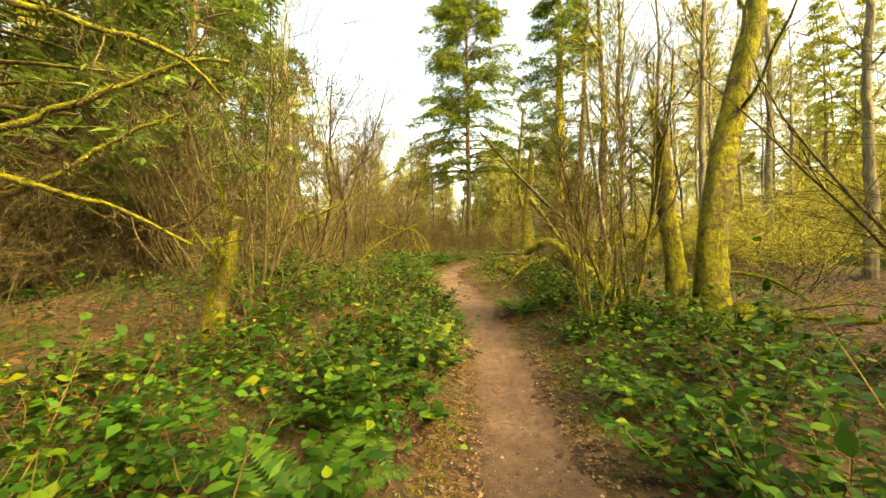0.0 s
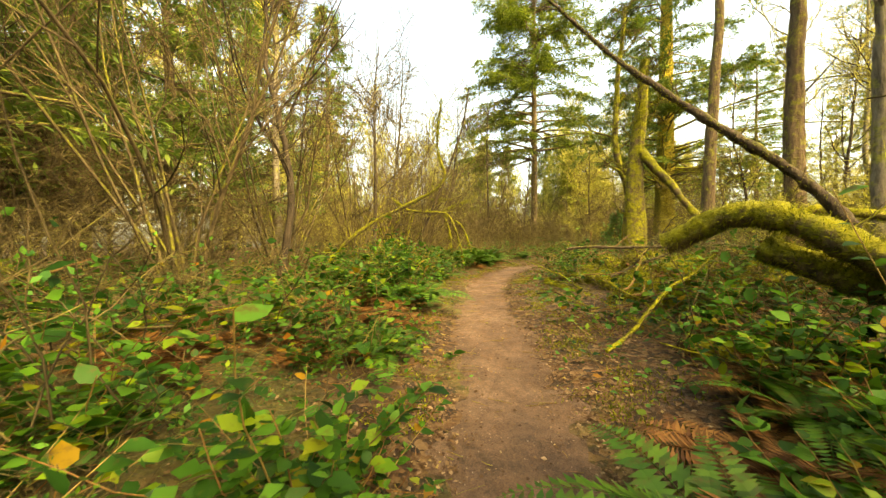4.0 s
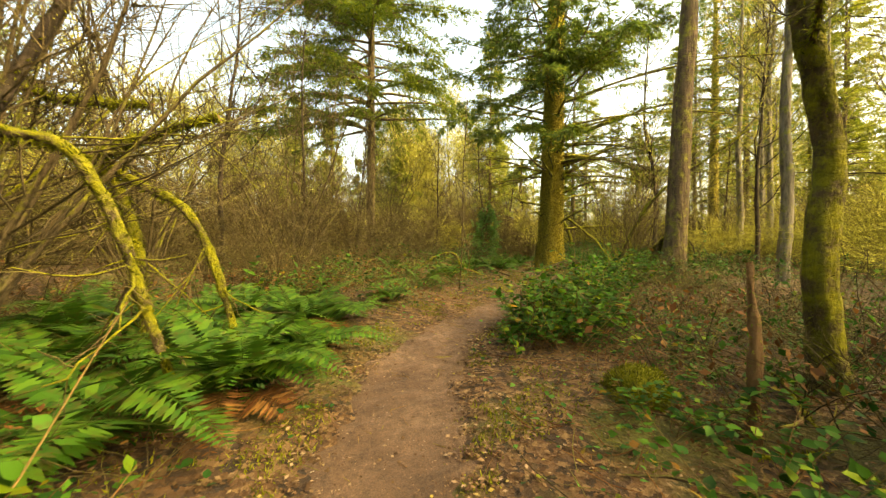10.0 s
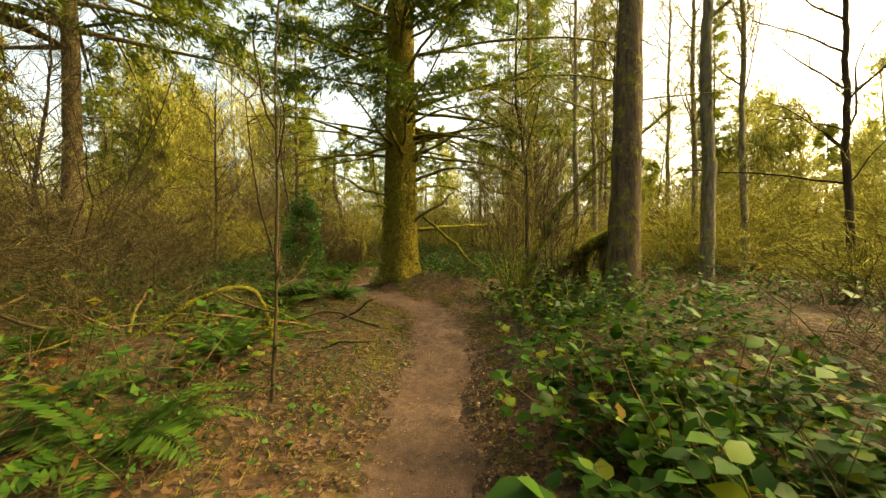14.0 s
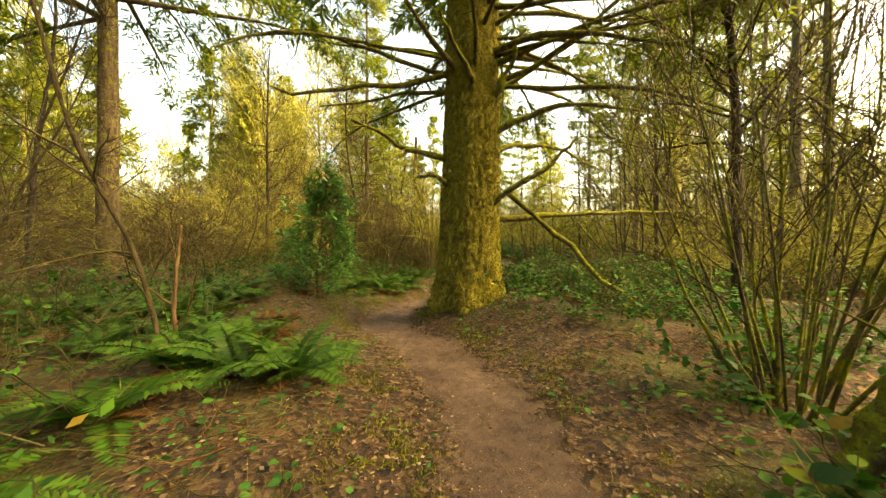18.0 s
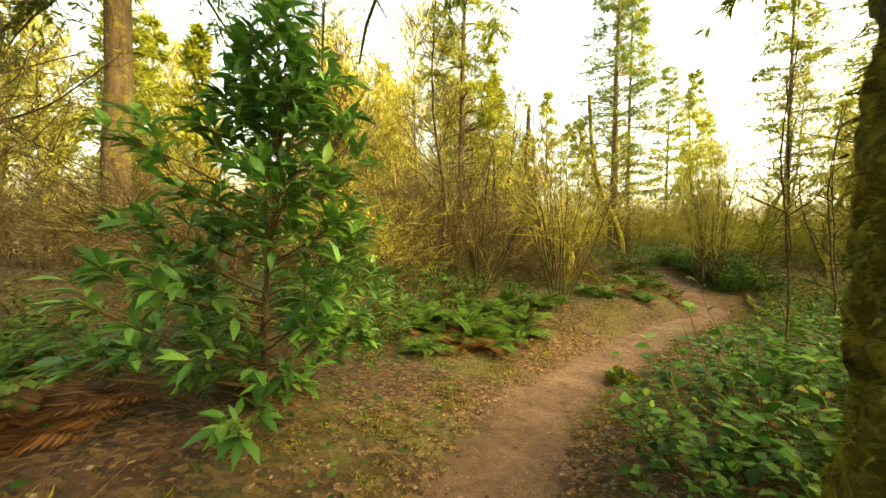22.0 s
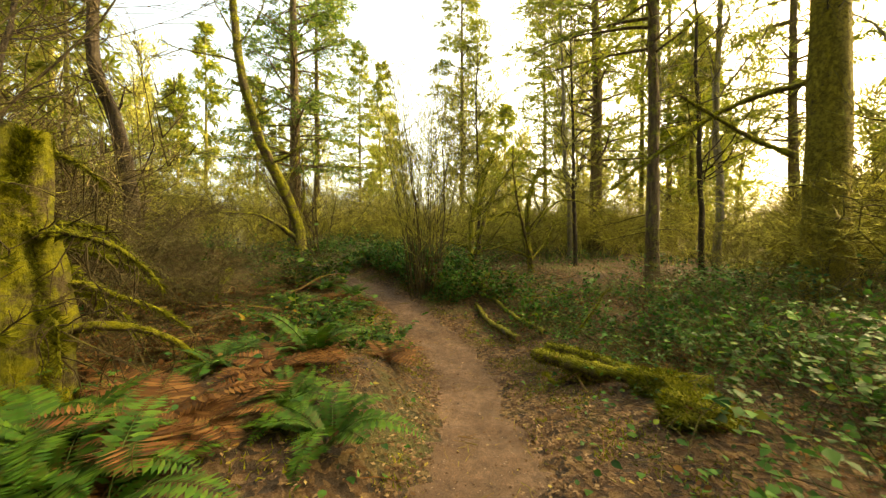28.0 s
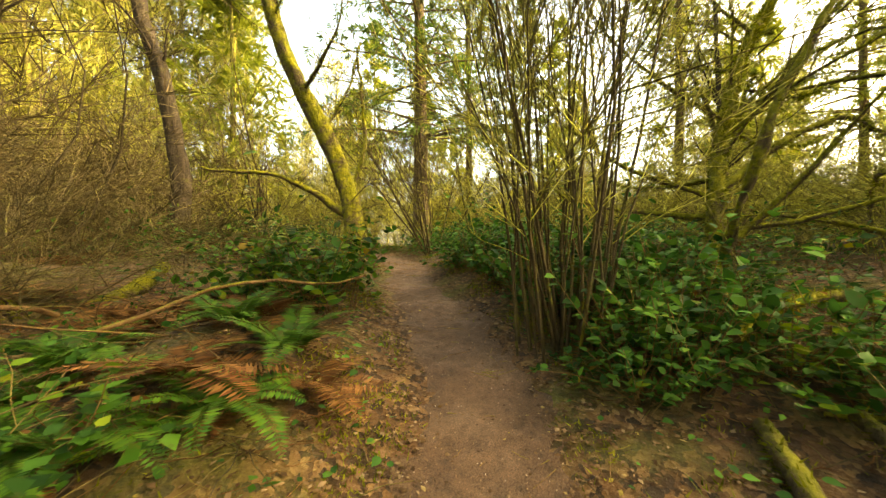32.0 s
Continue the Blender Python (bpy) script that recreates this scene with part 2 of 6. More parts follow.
# sunlight is put into this lighter, yellower needle colour
NEEDLES_SUNLIT = leaf_material("sunlit_needles", [(0.0, (0.13, 0.165, 0.03)), (0.5, (0.22, 0.26, 0.045)), (1.0, (0.36, 0.37, 0.07))], 0.5, 0.45, spotted=0.0)
SALAL = leaf_material("salal_leaf", [(0.0, (0.008, 0.036, 0.006)), (0.5, (0.031, 0.102, 0.015)), (0.86, (0.076, 0.199, 0.028)), (0.96, (0.187, 0.254, 0.025)), (1.0, (0.229, 0.085, 0.017))], 0.5, 0.40, spotted=0.04, gloss=0.14)
SALAL_DARK = leaf_material("dark_leaf", [(0.0, (0.012, 0.050, 0.013)), (0.5, (0.035, 0.125, 0.026)), (0.93, (0.086, 0.226, 0.043)), (0.97, (0.192, 0.259, 0.038)), (1.0, (0.192, 0.077, 0.019))], 0.5, 0.38, spotted=0.04, gloss=0.14)
LAUREL = leaf_material("laurel_leaf", [(0.0, (0.039, 0.130, 0.036)), (0.6, (0.091, 0.260, 0.062)), (1.0, (0.208, 0.442, 0.091))], 0.36, 0.38, spotted=-0.1, gloss=0.4)
FERN = leaf_material("fern_green", [(0.0, (0.024, 0.082, 0.012)), (0.6, (0.048, 0.139, 0.019)), (1.0, (0.102, 0.211, 0.031))], 0.5, 0.42)
FERN_PALE = leaf_material("fern_yellow_green", [(0.0, (0.128, 0.204, 0.025)), (1.0, (0.255, 0.323, 0.051))], 0.5, 0.4)
FERN_DEAD = leaf_material("fern_rust", [(0.0, (0.077, 0.031, 0.013)), (0.6, (0.171, 0.070, 0.025)), (1.0, (0.297, 0.153, 0.059))], 0.7, 0.3)
LITTER = leaf_material("fallen_leaf", [(0.0, (0.04, 0.02, 0.011)), (0.45, (0.105, 0.056, 0.030)), (0.8, (0.20, 0.125, 0.078)), (0.96, (0.31, 0.22, 0.155)), (1.0, (0.30, 0.24, 0.05))], 0.75, 0.15)
MOSS = leaf_material("moss", [(0.0, (0.051, 0.059, 0.008)), (0.55, (0.152, 0.165, 0.015)), (1.0, (0.277, 0.286, 0.034))], 0.9, 0.3, spotted=0.0)
STEM = leaf_material("stem", [(0.0, (0.10, 0.05, 0.02)), (0.6, (0.20, 0.11, 0.05)), (1.0, (0.24, 0.22, 0.08))], 0.7, 0.0)


# ---- mesh building ----
def make_mesh(name, verts, faces, mat, smooth=True):
    """One mesh from an array of vertices and a list of face arrays, each of triangles or of quads."""
    faces = [np.asarray(f, np.int32) for f in (faces if isinstance(faces, list) else [faces]) if len(f)]
    me = bpy.data.meshes.new(name)
    verts = np.asarray(verts, np.float32).reshape(-1, 3)
    me.vertices.add(len(verts))
    me.vertices.foreach_set("co", verts.ravel())
    loops = np.concatenate([f.ravel() for f in faces])
    counts = np.concatenate([np.full(len(f), f.shape[1], np.int32) for f in faces])
    me.loops.add(len(loops))
    me.loops.foreach_set("vertex_index", loops)
    me.polygons.add(len(counts))
    me.polygons.foreach_set("loop_start", np.r_[0, np.cumsum(counts)[:-1]].astype(np.int32))
    me.polygons.foreach_set("use_smooth", np.full(len(counts), smooth))
    me.materials.append(mat)
    me.update(calc_edges=True)
    return me


def make_mixed(name, main, mat, extra, extra_mat):
    """One mesh of two materials: stems and what grows on them."""
    v, f = main
    me = make_mesh(name, np.concatenate([v, extra[0]]), [*f, extra[1] + len(v)], mat)
    me.materials.append(extra_mat)
    index = np.zeros(len(me.polygons), np.int32)
    index[-len(extra[1]):] = 1
    me.polygons.foreach_set("material_index", index)
    return me


def flecks(rng, lines, per, lo, hi):
    """Tufts of lichen and buds along twigs."""
    p, t, _, _ = along(rng, lines, per, 0.1, 1.0)
    return spread(DIAMOND, p, sideways(rng, t, 20, 90), rng.standard_normal(p.shape), rng.uniform(lo, hi, len(p)))


JOINED = ("twig_tangle", "stem_tangle", "leafage", "branchwork", "needle_foliage", "dead_branchwork", "side_branchwork", "moss")


def part(name, me, parent, label=""):
    ob = new(name, me)
    ob.parent = parent
    if name in JOINED:
        ob["kind"] = "stuff"
    return tagged(ob, label)


def empty(name, place, label, category, group="", kind=""):
    ob = new(name)
    ob.empty_display_size = 0.2
    ob.location = place
    return tagged(ob, label, category, group, kind)


def join(chunks):
    """Puts several (verts, faces) into one, quads and triangles apart."""
    verts, tris, quads, at = [], [], [], 0
    for v, f in chunks:
        v = np.asarray(v).reshape(-1, 3)
        for g in (f if isinstance(f, list) else [f]):
            if len(g):
                (tris if g.shape[1] == 3 else quads).append(np.asarray(g) + at)
        verts.append(v)
        at += len(v)
    return np.concatenate(verts), [np.concatenate(x) for x in (tris, quads) if x]


def unit(v):
    return v / np.maximum(np.linalg.norm(v, axis=-1, keepdims=True), 1e-9)


def tubes(pts, rad, sides=4):
    """Round stems along n polylines of k points, as one array of vertices and one of quads."""
    pts, rad = np.asarray(pts, float), np.asarray(rad, float)
    if pts.ndim == 2:
        pts, rad = pts[None], rad[None]
    n, k, _ = pts.shape
    tan = unit(np.gradient(pts, axis=1))
    whole = unit(pts[:, -1] - pts[:, 0])
    ref = np.where(np.abs(whole[:, 2:3]) > 0.8, np.array([[1.0, 0, 0]]), np.array([[0, 0, 1.0]]))[:, None]
    u = unit(np.cross(tan, ref))
    w = np.cross(tan, u)
    a = np.linspace(0, 2 * np.pi, sides, endpoint=False)
    ring = np.cos(a)[:, None] * u[:, :, None] + np.sin(a)[:, None] * w[:, :, None]
    verts = pts[:, :, None] + rad[:, :, None, None] * ring
    base = (np.arange(n * k).reshape(n, k, 1)) * sides
    i, j = np.arange(sides), (np.arange(sides) + 1) % sides
    lo, hi = base[:, :-1], base[:, 1:]
    quads = np.stack([lo + j, lo + i, hi + i, hi + j], -1).reshape(-1, 4)
    return verts.reshape(-1, 3), quads


def grow(rng, start, way, length, k, wobble=0.15, lift=0.0):
    """Crooked polylines from start points along the ways; lift bends them up, or down if negative."""
    start, way = np.asarray(start, float).reshape(-1, 3), unit(np.asarray(way, float).reshape(-1, 3))
    n = len(start)
    length = np.broadcast_to(np.asarray(length, float), (n,))
    pts = np.empty((n, k, 3))
    pts[:, 0] = start
    for i in range(1, k):
        way = unit(way + wobble * rng.standard_normal((n, 3)) + np.array([0, 0, 1.0]) * np.asarray(lift).reshape(-1, 1))
        pts[:, i] = pts[:, i - 1] + way * (length / (k - 1))[:, None]
    return pts


def along(rng, pts, m, lo=0.2, hi=1.0):
    """m points on each polyline, with the way of the line there, the share of its length and the line's number."""
    n, k, _ = pts.shape
    s = rng.uniform(lo, hi, (n, m))
    x = s * (k - 1)
    i = np.minimum(x.astype(int), k - 2)
    f = (x - i)[..., None]
    r = np.arange(n)[:, None]
    p = pts[r, i] * (1 - f) + pts[r, i + 1] * f
    t = unit(pts[r, i + 1] - pts[r, i])
    return p.reshape(-1, 3), t.reshape(-1, 3), s.ravel(), np.repeat(np.arange(n), m)


def sideways(rng, tan, lo, hi):
    """Ways that leave the given ways at an angle between lo and hi degrees."""
    r = rng.standard_normal(tan.shape)
    side = unit(r - (r * tan).sum(-1, keepdims=True) * tan)
    a = np.radians(rng.uniform(lo, hi, (len(tan), 1)))
    return np.cos(a) * tan + np.sin(a) * side


def taper(n, k, r0, r1):
    r0, r1 = np.broadcast_to(np.asarray(r0, float), (n,))[:, None], np.broadcast_to(np.asarray(r1, float), (n,))[:, None]
    return r0 + (r1 - r0) * np.linspace(0, 1, k)[None]


def spread(shape, place, ahead, up, size):
    """Copies of a small shape (verts, tris) at many places: its y along ahead, its z towards up."""
    tv, tf = shape
    place, ahead = np.asarray(place, float).reshape(-1, 3), unit(np.asarray(ahead, float).reshape(-1, 3))
    n = len(place)
    right = unit(np.cross(ahead, np.broadcast_to(np.asarray(up, float), (n, 3))))
    nor = np.cross(right, ahead)
    size = np.broadcast_to(np.asarray(size, float), (n,))[:, None, None]
    v = place[:, None] + size * (tv[None, :, 0:1] * right[:, None] + tv[None, :, 1:2] * ahead[:, None] + tv[None, :, 2:3] * nor[:, None])
    f = tf[None] + (np.arange(n) * len(tv))[:, None, None]
    return v.reshape(-1, 3), f.reshape(-1, tf.shape[1])


OVATE = (np.array([(0, 0, 0), (-0.29, 0.22, 0.06), (0, 0.25, 0), (0.29, 0.22, 0.06), (-0.32, 0.54, 0.04), (0, 0.57, -0.02), (0.32, 0.54, 0.04), (0, 1, -0.12)]),
         np.array([(0, 2, 1), (0, 3, 2), (1, 2, 5), (1, 5, 4), (2, 3, 6), (2, 6, 5), (4, 5, 7), (5, 6, 7)]))
LANCE = (np.array([(0, 0, 0), (-0.12, 0.3, 0.03), (0, 0.33, 0), (0.12, 0.3, 0.03), (-0.13, 0.62, 0.0), (0, 0.65, -0.04), (0.13, 0.62, 0.0), (0, 1, -0.14)]), OVATE[1])
LEAF = (np.array([(0, 0, 0), (-0.33, 0.42, 0.06), (0, 0.45, 0), (0.33, 0.42, 0.06), (0, 1, -0.1)]), np.array([(0, 2, 1), (0, 3, 2), (1, 2, 4), (2, 3, 4)]))
DIAMOND = (np.array([(0, 0, 0), (-0.28, 0.5, 0.06), (0.28, 0.5, 0.06), (0, 1, 0)]), np.array([(0, 2, 1), (1, 2, 3)]))
NEEDLE = (np.array([(0, 0, 0), (-0.085, 0.45, 0.02), (0.085, 0.45, 0.02), (0, 1, -0.03)]), np.array([(0, 2, 1), (1, 2, 3)]))
SPRIG = (np.array([(0, 0, 0), (-0.11, 0.5, 0.04), (0.11, 0.5, 0.04), (0, 1, -0.06)]), np.array([(0, 2, 1), (1, 2, 3)]))
SLIVER = (np.array([(-0.009, 0, 0), (0.009, 0, 0), (0, 1, 0)]), np.array([(0, 1, 2)]))
BLADE = (np.array([(-0.12, 0, 0), (0.12, 0, 0), (0, 1, 0)]), np.array([(0, 1, 2)]))

# ---- plan: the trail and the lie of the land ----
TRAIL = np.array([(-0.5, -9, 0.05), (-0.25, -3, 0.02), (0.1, 0, 0.02), (0.56, 2.1, -0.12), (0.78, 5.0, -0.25), (0.74, 7.2, 0.1), (0.38, 9.7, 0.38), (0.15, 11.9, 0.53),
                  (0.13, 13.2, 0.62), (0.15, 14.7, 0.5), (0.4, 16.2, 0.6), (0.89, 17.5, 0.68), (1.5, 18.5, 0.74), (2.34, 19.4, 0.72), (3.5, 20.6, 0.66), (5.13, 21.9, 0.74),
                  (6.45, 23.2, 0.78), (6.95, 24.5, 0.84), (7.22, 25.8, 0.84), (7.36, 27.1, 0.84), (8.1, 28.3, 0.76), (8.92, 29.2, 0.66), (9.79, 29.95, 0.56), (11.3, 30.85, 0.5),
                  (14.2, 32.2, 0.56), (15.4, 32.7, 0.45), (17.1, 33.6, 0.24), (18.3, 34.6, 0.25), (19.3, 36.0, 0.6), (20.2, 38.8, 1.1), (21.4, 43, 1.4), (23, 60, 1.6)])


def smooth_line(p, step=0.25):
    """A smooth line through the given points (Catmull-Rom), at even steps."""
    q = np.vstack([2 * p[0] - p[1], p, 2 * p[-1] - p[-2]])
    s = np.linspace(0, 1, 24, endpoint=False)[:, None]
    out = [0.5 * (2 * b + (c - a) * s + (2 * a - 5 * b + 4 * c - d) * s**2 + (3 * b - a - 3 * c + d) * s**3) for a, b, c, d in zip(q, q[1:], q[2:], q[3:])]
    out = np.vstack([*out, p[-1:]])
    d = np.r_[0, np.cumsum(np.linalg.norm(np.diff(out, axis=0), axis=1))]
    e = np.arange(0, d[-1], step)
    return np.stack([np.interp(e, d, out[:, n]) for n in range(3)], 1)


LINE = smooth_line(TRAIL)
LINE_WAY = unit(np.gradient(LINE[:, :2], axis=0))
START = int(np.argmin(np.hypot(*(LINE[:, :2] - (0, 0)).T)))


def waves(x, y, scale, seed):
    """Soft uneven relief, about -1 to 1."""
    r = np.random.default_rng(seed)
    out = np.zeros_like(x, dtype=float)
    for _ in range(7):
        a, f, p = r.uniform(0, 6.28), r.uniform(0.5, 1.6) / scale, r.uniform(0, 6.28)
        out += np.sin((x * np.cos(a) + y * np.sin(a)) * 6.28 * f + p)
    return out / 3.0


def trail_offset(x, y):
    """Distance to the trail's middle (left of it positive) and the number of the nearest step of the line."""
    x, y = np.atleast_1d(np.asarray(x, float)), np.atleast_1d(np.asarray(y, float))
    if x.size < 400:
        d = (x[..., None] - LINE[:, 0])**2 + (y[..., None] - LINE[:, 1])**2
        best, which = d.min(-1), d.argmin(-1)
    else:
        best, which = np.full(x.shape, 1e9), np.zeros(x.shape, int)
        for i in range(len(LINE)):
            d = (x - LINE[i, 0])**2 + (y - LINE[i, 1])**2
            m = d < best
            best[m], which[m] = d[m], i
    w = LINE_WAY[which]
    side = np.sign(w[..., 0] * (y - LINE[which, 1]) - w[..., 1] * (x - LINE[which, 0]))
    return np.sqrt(best) * side, which


BANKS = [(8.6, 26.4, 0.22, 1.6), (12.0, 33.2, 0.30, 2.5), (5.6, 19.6, 0.35, 1.5), (4.3, 22.4, 0.22, 0.7), (3.7, 21.4, 0.18, 0.6), (20.0, 39.6, 0.25, 2.0), (-2.5, 6.0, 0.3, 2.5), (15.6, 34.2, 0.4, 1.2), (17.9, 36.7, 0.30, 1.0), (6.0, 28.3, 0.25, 1.6)]


def ground_z(x, y):
    """Height of the ground."""
    x, y = np.atleast_1d(np.asarray(x, float)), np.atleast_1d(np.asarray(y, float))
    if x.size < 400:
        w = 1 / ((x[..., None] - LINE[::3, 0])**2 + (y[..., None] - LINE[::3, 1])**2 + 0.25)**2
        num, den = (w * LINE[::3, 2]).sum(-1), w.sum(-1)
    else:
        num, den = np.zeros(x.shape), np.zeros(x.shape)
        for p in LINE[::3]:
            w = 1 / ((x - p[0])**2 + (y - p[1])**2 + 0.25)**2
            num += w * p[2]
            den += w
    d = np.abs(trail_offset(x, y)[0])
    z = num / den + 0.16 * np.clip((d - 0.35) / 1.2, 0, 1)**1.5 + 0.04 * np.clip((d - 1.5), 0, 6)
    z += np.clip((d - 0.6) / 2, 0, 1) * (0.10 * waves(x, y, 2.4, 3) + 0.16 * waves(x, y, 9, 4))
    z += np.clip((d - 14) / 30, 0, 1) * 0.9 * waves(x, y, 60, 5)
    for bx, by, h, r in BANKS:
        z += h * np.exp(-((x - bx)**2 + (y - by)**2) / (r * r)) * np.clip((d - 0.4) / 0.5, 0, 1)
    return z


def on_ground(x, y, sink=0.02):
    return (float(x), float(y), float(ground_z(x, y)[0]) - sink)


def axis_steps(lo, hi, step):
    """Even fine steps between lo and hi, then growing ones out to the horizon."""
    out, s, at = [], step, 0.0
    while at < 900:
        s *= 1.22
        at += s
        out.append(at)
    out = np.array(out)
    return np.r_[lo - out[::-1], np.arange(lo, hi + step / 2, step), hi + out]


gx, gy = np.meshgrid(axis_steps(-9, 28, 0.2), axis_steps(-4, 46, 0.2), indexing="ij")
zz = ground_z(gx.ravel(), gy.ravel()).reshape(gx.shape)
od, ow = trail_offset(gx.ravel(), gy.ravel())
zz -= 0.05 * np.exp(-(od.reshape(gx.shape) / 0.42)**4)
nx, ny = gx.shape
idx = np.arange(nx * ny).reshape(nx, ny)
quads = np.stack([idx[:-1, :-1], idx[1:, :-1], idx[1:, 1:], idx[:-1, 1:]], -1).reshape(-1, 4)
ground = new("ground", make_mesh("ground", np.stack([gx, gy, zz], -1), quads, FLOOR))
tagged(ground, "forest floor of brown leaf litter, humus and moss", "ground", kind="structure")


def build_trail():
    """The trodden strip: a shallow trough with ragged edges that dip under the litter."""
    rng = np.random.default_rng(11)
    line = smooth_line(TRAIL, 0.08)
    way = unit(np.gradient(line[:, :2], axis=0))
    left = np.stack([-way[:, 1], way[:, 0]], 1)
    k = 15
    across = np.linspace(-1, 1, k)
    s = np.arange(len(line)) * 0.08
    def edge(seed):
        r = np.random.default_rng(seed)
        out = np.zeros(len(s))
        for f, a in ((0.11, 0.05), (0.27, 0.05), (0.6, 0.05), (1.5, 0.04), (3.1, 0.03)):
            out += a * np.sin(6.28 * f * s + r.uniform(0, 6.28))
        return 0.47 + out
    wl, wr = edge(1), edge(2)
    half = np.where(across[None] > 0, wl[:, None], wr[:, None])
    off = across[None] * half
    x, y = line[:, 0:1] + off * left[:, 0:1], line[:, 1:2] + off * left[:, 1:2]
    z = ground_z(x.ravel(), y.ravel()).reshape(x.shape)
    d, _ = trail_offset(x.ravel(), y.ravel())
    z -= 0.05 * np.exp(-(d.reshape(x.shape) / 0.42)**4)
    z += 0.022 - 0.055 * np.abs(across[None])**5 + 0.010 * waves(x, y, 0.35, 8) + 0.007 * waves(x, y, 0.12, 9) * (0.4 + np.abs(across[None])) + 0.003 * rng.standard_normal(x.shape)
    n = len(line)
    idx = np.arange(n * k).reshape(n, k)
    q = np.stack([idx[:-1, :-1], idx[:-1, 1:], idx[1:, 1:], idx[1:, :-1]], -1).reshape(-1, 4)[:, ::-1]
    return tagged(new("trail", make_mesh("trail", np.stack([x, y, z], -1), q, EARTH)), "narrow footpath of trodden reddish brown earth", "trail", kind="structure")


build_trail()


# ---- kinds of plants ----
def stem_arrays(rng, stems, height, lean=(5, 28), r0=0.018, twigs=8, twiglets=3, wobble=0.07, foot=0.18, k=7, lift=0.02, tip=3):
    """A many-stemmed bush: its stems (one chunk each) and all its twigs."""
    a = rng.uniform(0, 6.28, stems)
    tilt = np.radians(rng.uniform(*lean, stems))
    way = np.stack([np.cos(a) * np.sin(tilt), np.sin(a) * np.sin(tilt), np.cos(tilt)], 1)
    at = np.stack([np.cos(a), np.sin(a), 0 * a], 1) * rng.uniform(0.02, foot, (stems, 1))
    at[:, 2] = -0.05
    h = height * rng.uniform(0.6, 1.1, stems)
    main = grow(rng, at, way, h, k, wobble, lift)
    r = r0 * rng.uniform(0.6, 1.3, stems)
    rad = taper(stems, k, r, r * 0.22)
    lines = [tubes(main[i], rad[i], 5) for i in range(stems)]
    p, t, s, who = along(rng, main, twigs, 0.22, 0.98)
    kt = 5 if tip > 1 or k > 6 else 4
    tw = grow(rng, p, sideways(rng, t, 25, 60), height * 0.30 * (1.15 - 0.6 * s) * rng.uniform(0.5, 1.3, len(p)), kt, 0.16, 0.04)
    rt = np.maximum(r[who] * (1 - 0.75 * s) * 0.5, 0.0052)
    small = [tubes(tw, taper(len(tw), kt, rt, rt * 0.35), 3)]
    if twiglets:
        p, t, s, _ = along(rng, tw, twiglets, 0.25, 0.98)
        d = sideways(rng, t, 20, 60) + np.array([0, 0, 0.15])
        size = height * 0.10 * rng.uniform(0.5, 1.5, len(p))
        if tip == 1:
            small.append(spread(SLIVER, p, d, rng.standard_normal(p.shape), size * 1.3))
        else:
            tl = grow(rng, p, d, size, tip, 0.18, 0.05)
            small.append(tubes(tl, taper(len(tl), tip, 0.0046, 0.0024), 3))
    return lines, join(small), main, tw


def hazel_clump(seed, place, stems=14, height=4.5, r0=0.022, lean=(4, 26), mats=(BARK_STEM, TWIG), label="clump of bare upright hazel stems with fine twigs", **how):
    rng = np.random.default_rng(seed)
    ob = empty("hazel_clump", place, label, "shrub", "hazel clumps")
    lines, small, main, tw = stem_arrays(rng, stems, height, lean, r0, **how)
    for v, f in lines:
        part("stem", make_mesh("stem", v, f, mats[0]), ob)
    part("twig_tangle", make_mesh("twig_tangle", *small, mats[1]), ob)
    return ob


def bare_shrub(seed, place, stems=9, height=3.0, mats=(TWIG, TWIG), label="leafless shrub of tangled brown twigs", group="bare shrubs", **how):
    rng = np.random.default_rng(seed)
    ob = empty("bare_shrub", place, label, "shrub", group)
    lichen = how.pop("lichen", 5)
    lines, small, _, tw = stem_arrays(rng, stems, height, how.pop("lean", (8, 48)), how.pop("r0", 0.012), how.pop("twigs", 8), how.pop("twiglets", 4), how.pop("wobble", 0.16), how.pop("foot", 0.3), **how)
    part("stem_tangle", make_mesh("stem_tangle", *join(lines), mats[0]), ob)
    part("twig_tangle", make_mixed("twig_tangle", small, mats[1], flecks(rng, tw, lichen, 0.012, 0.036), LICHEN_LIT if mats[1] is TWIG_GOLD_LIT else LICHEN_DULL), ob)
    return ob


def fuzz(rng, pts, rad, count, length, down=0.4):
    """Moss: short soft blades that stand off a limb all round and hang from it."""
    p, t, s, who = along(rng, pts, count, 0.0, 1.0)
    d = sideways(rng, t, 70, 110)
    k = pts.shape[1]
    r = rad[who, np.minimum((s * (k - 1)).astype(int), k - 1)]
    d = unit(d + np.array([0, 0, -down]))
    return spread(BLADE, p + d * (r * 0.75)[:, None], unit(d + 0.5 * rng.standard_normal(d.shape)), t, length * rng.uniform(0.5, 1.5, len(p)))


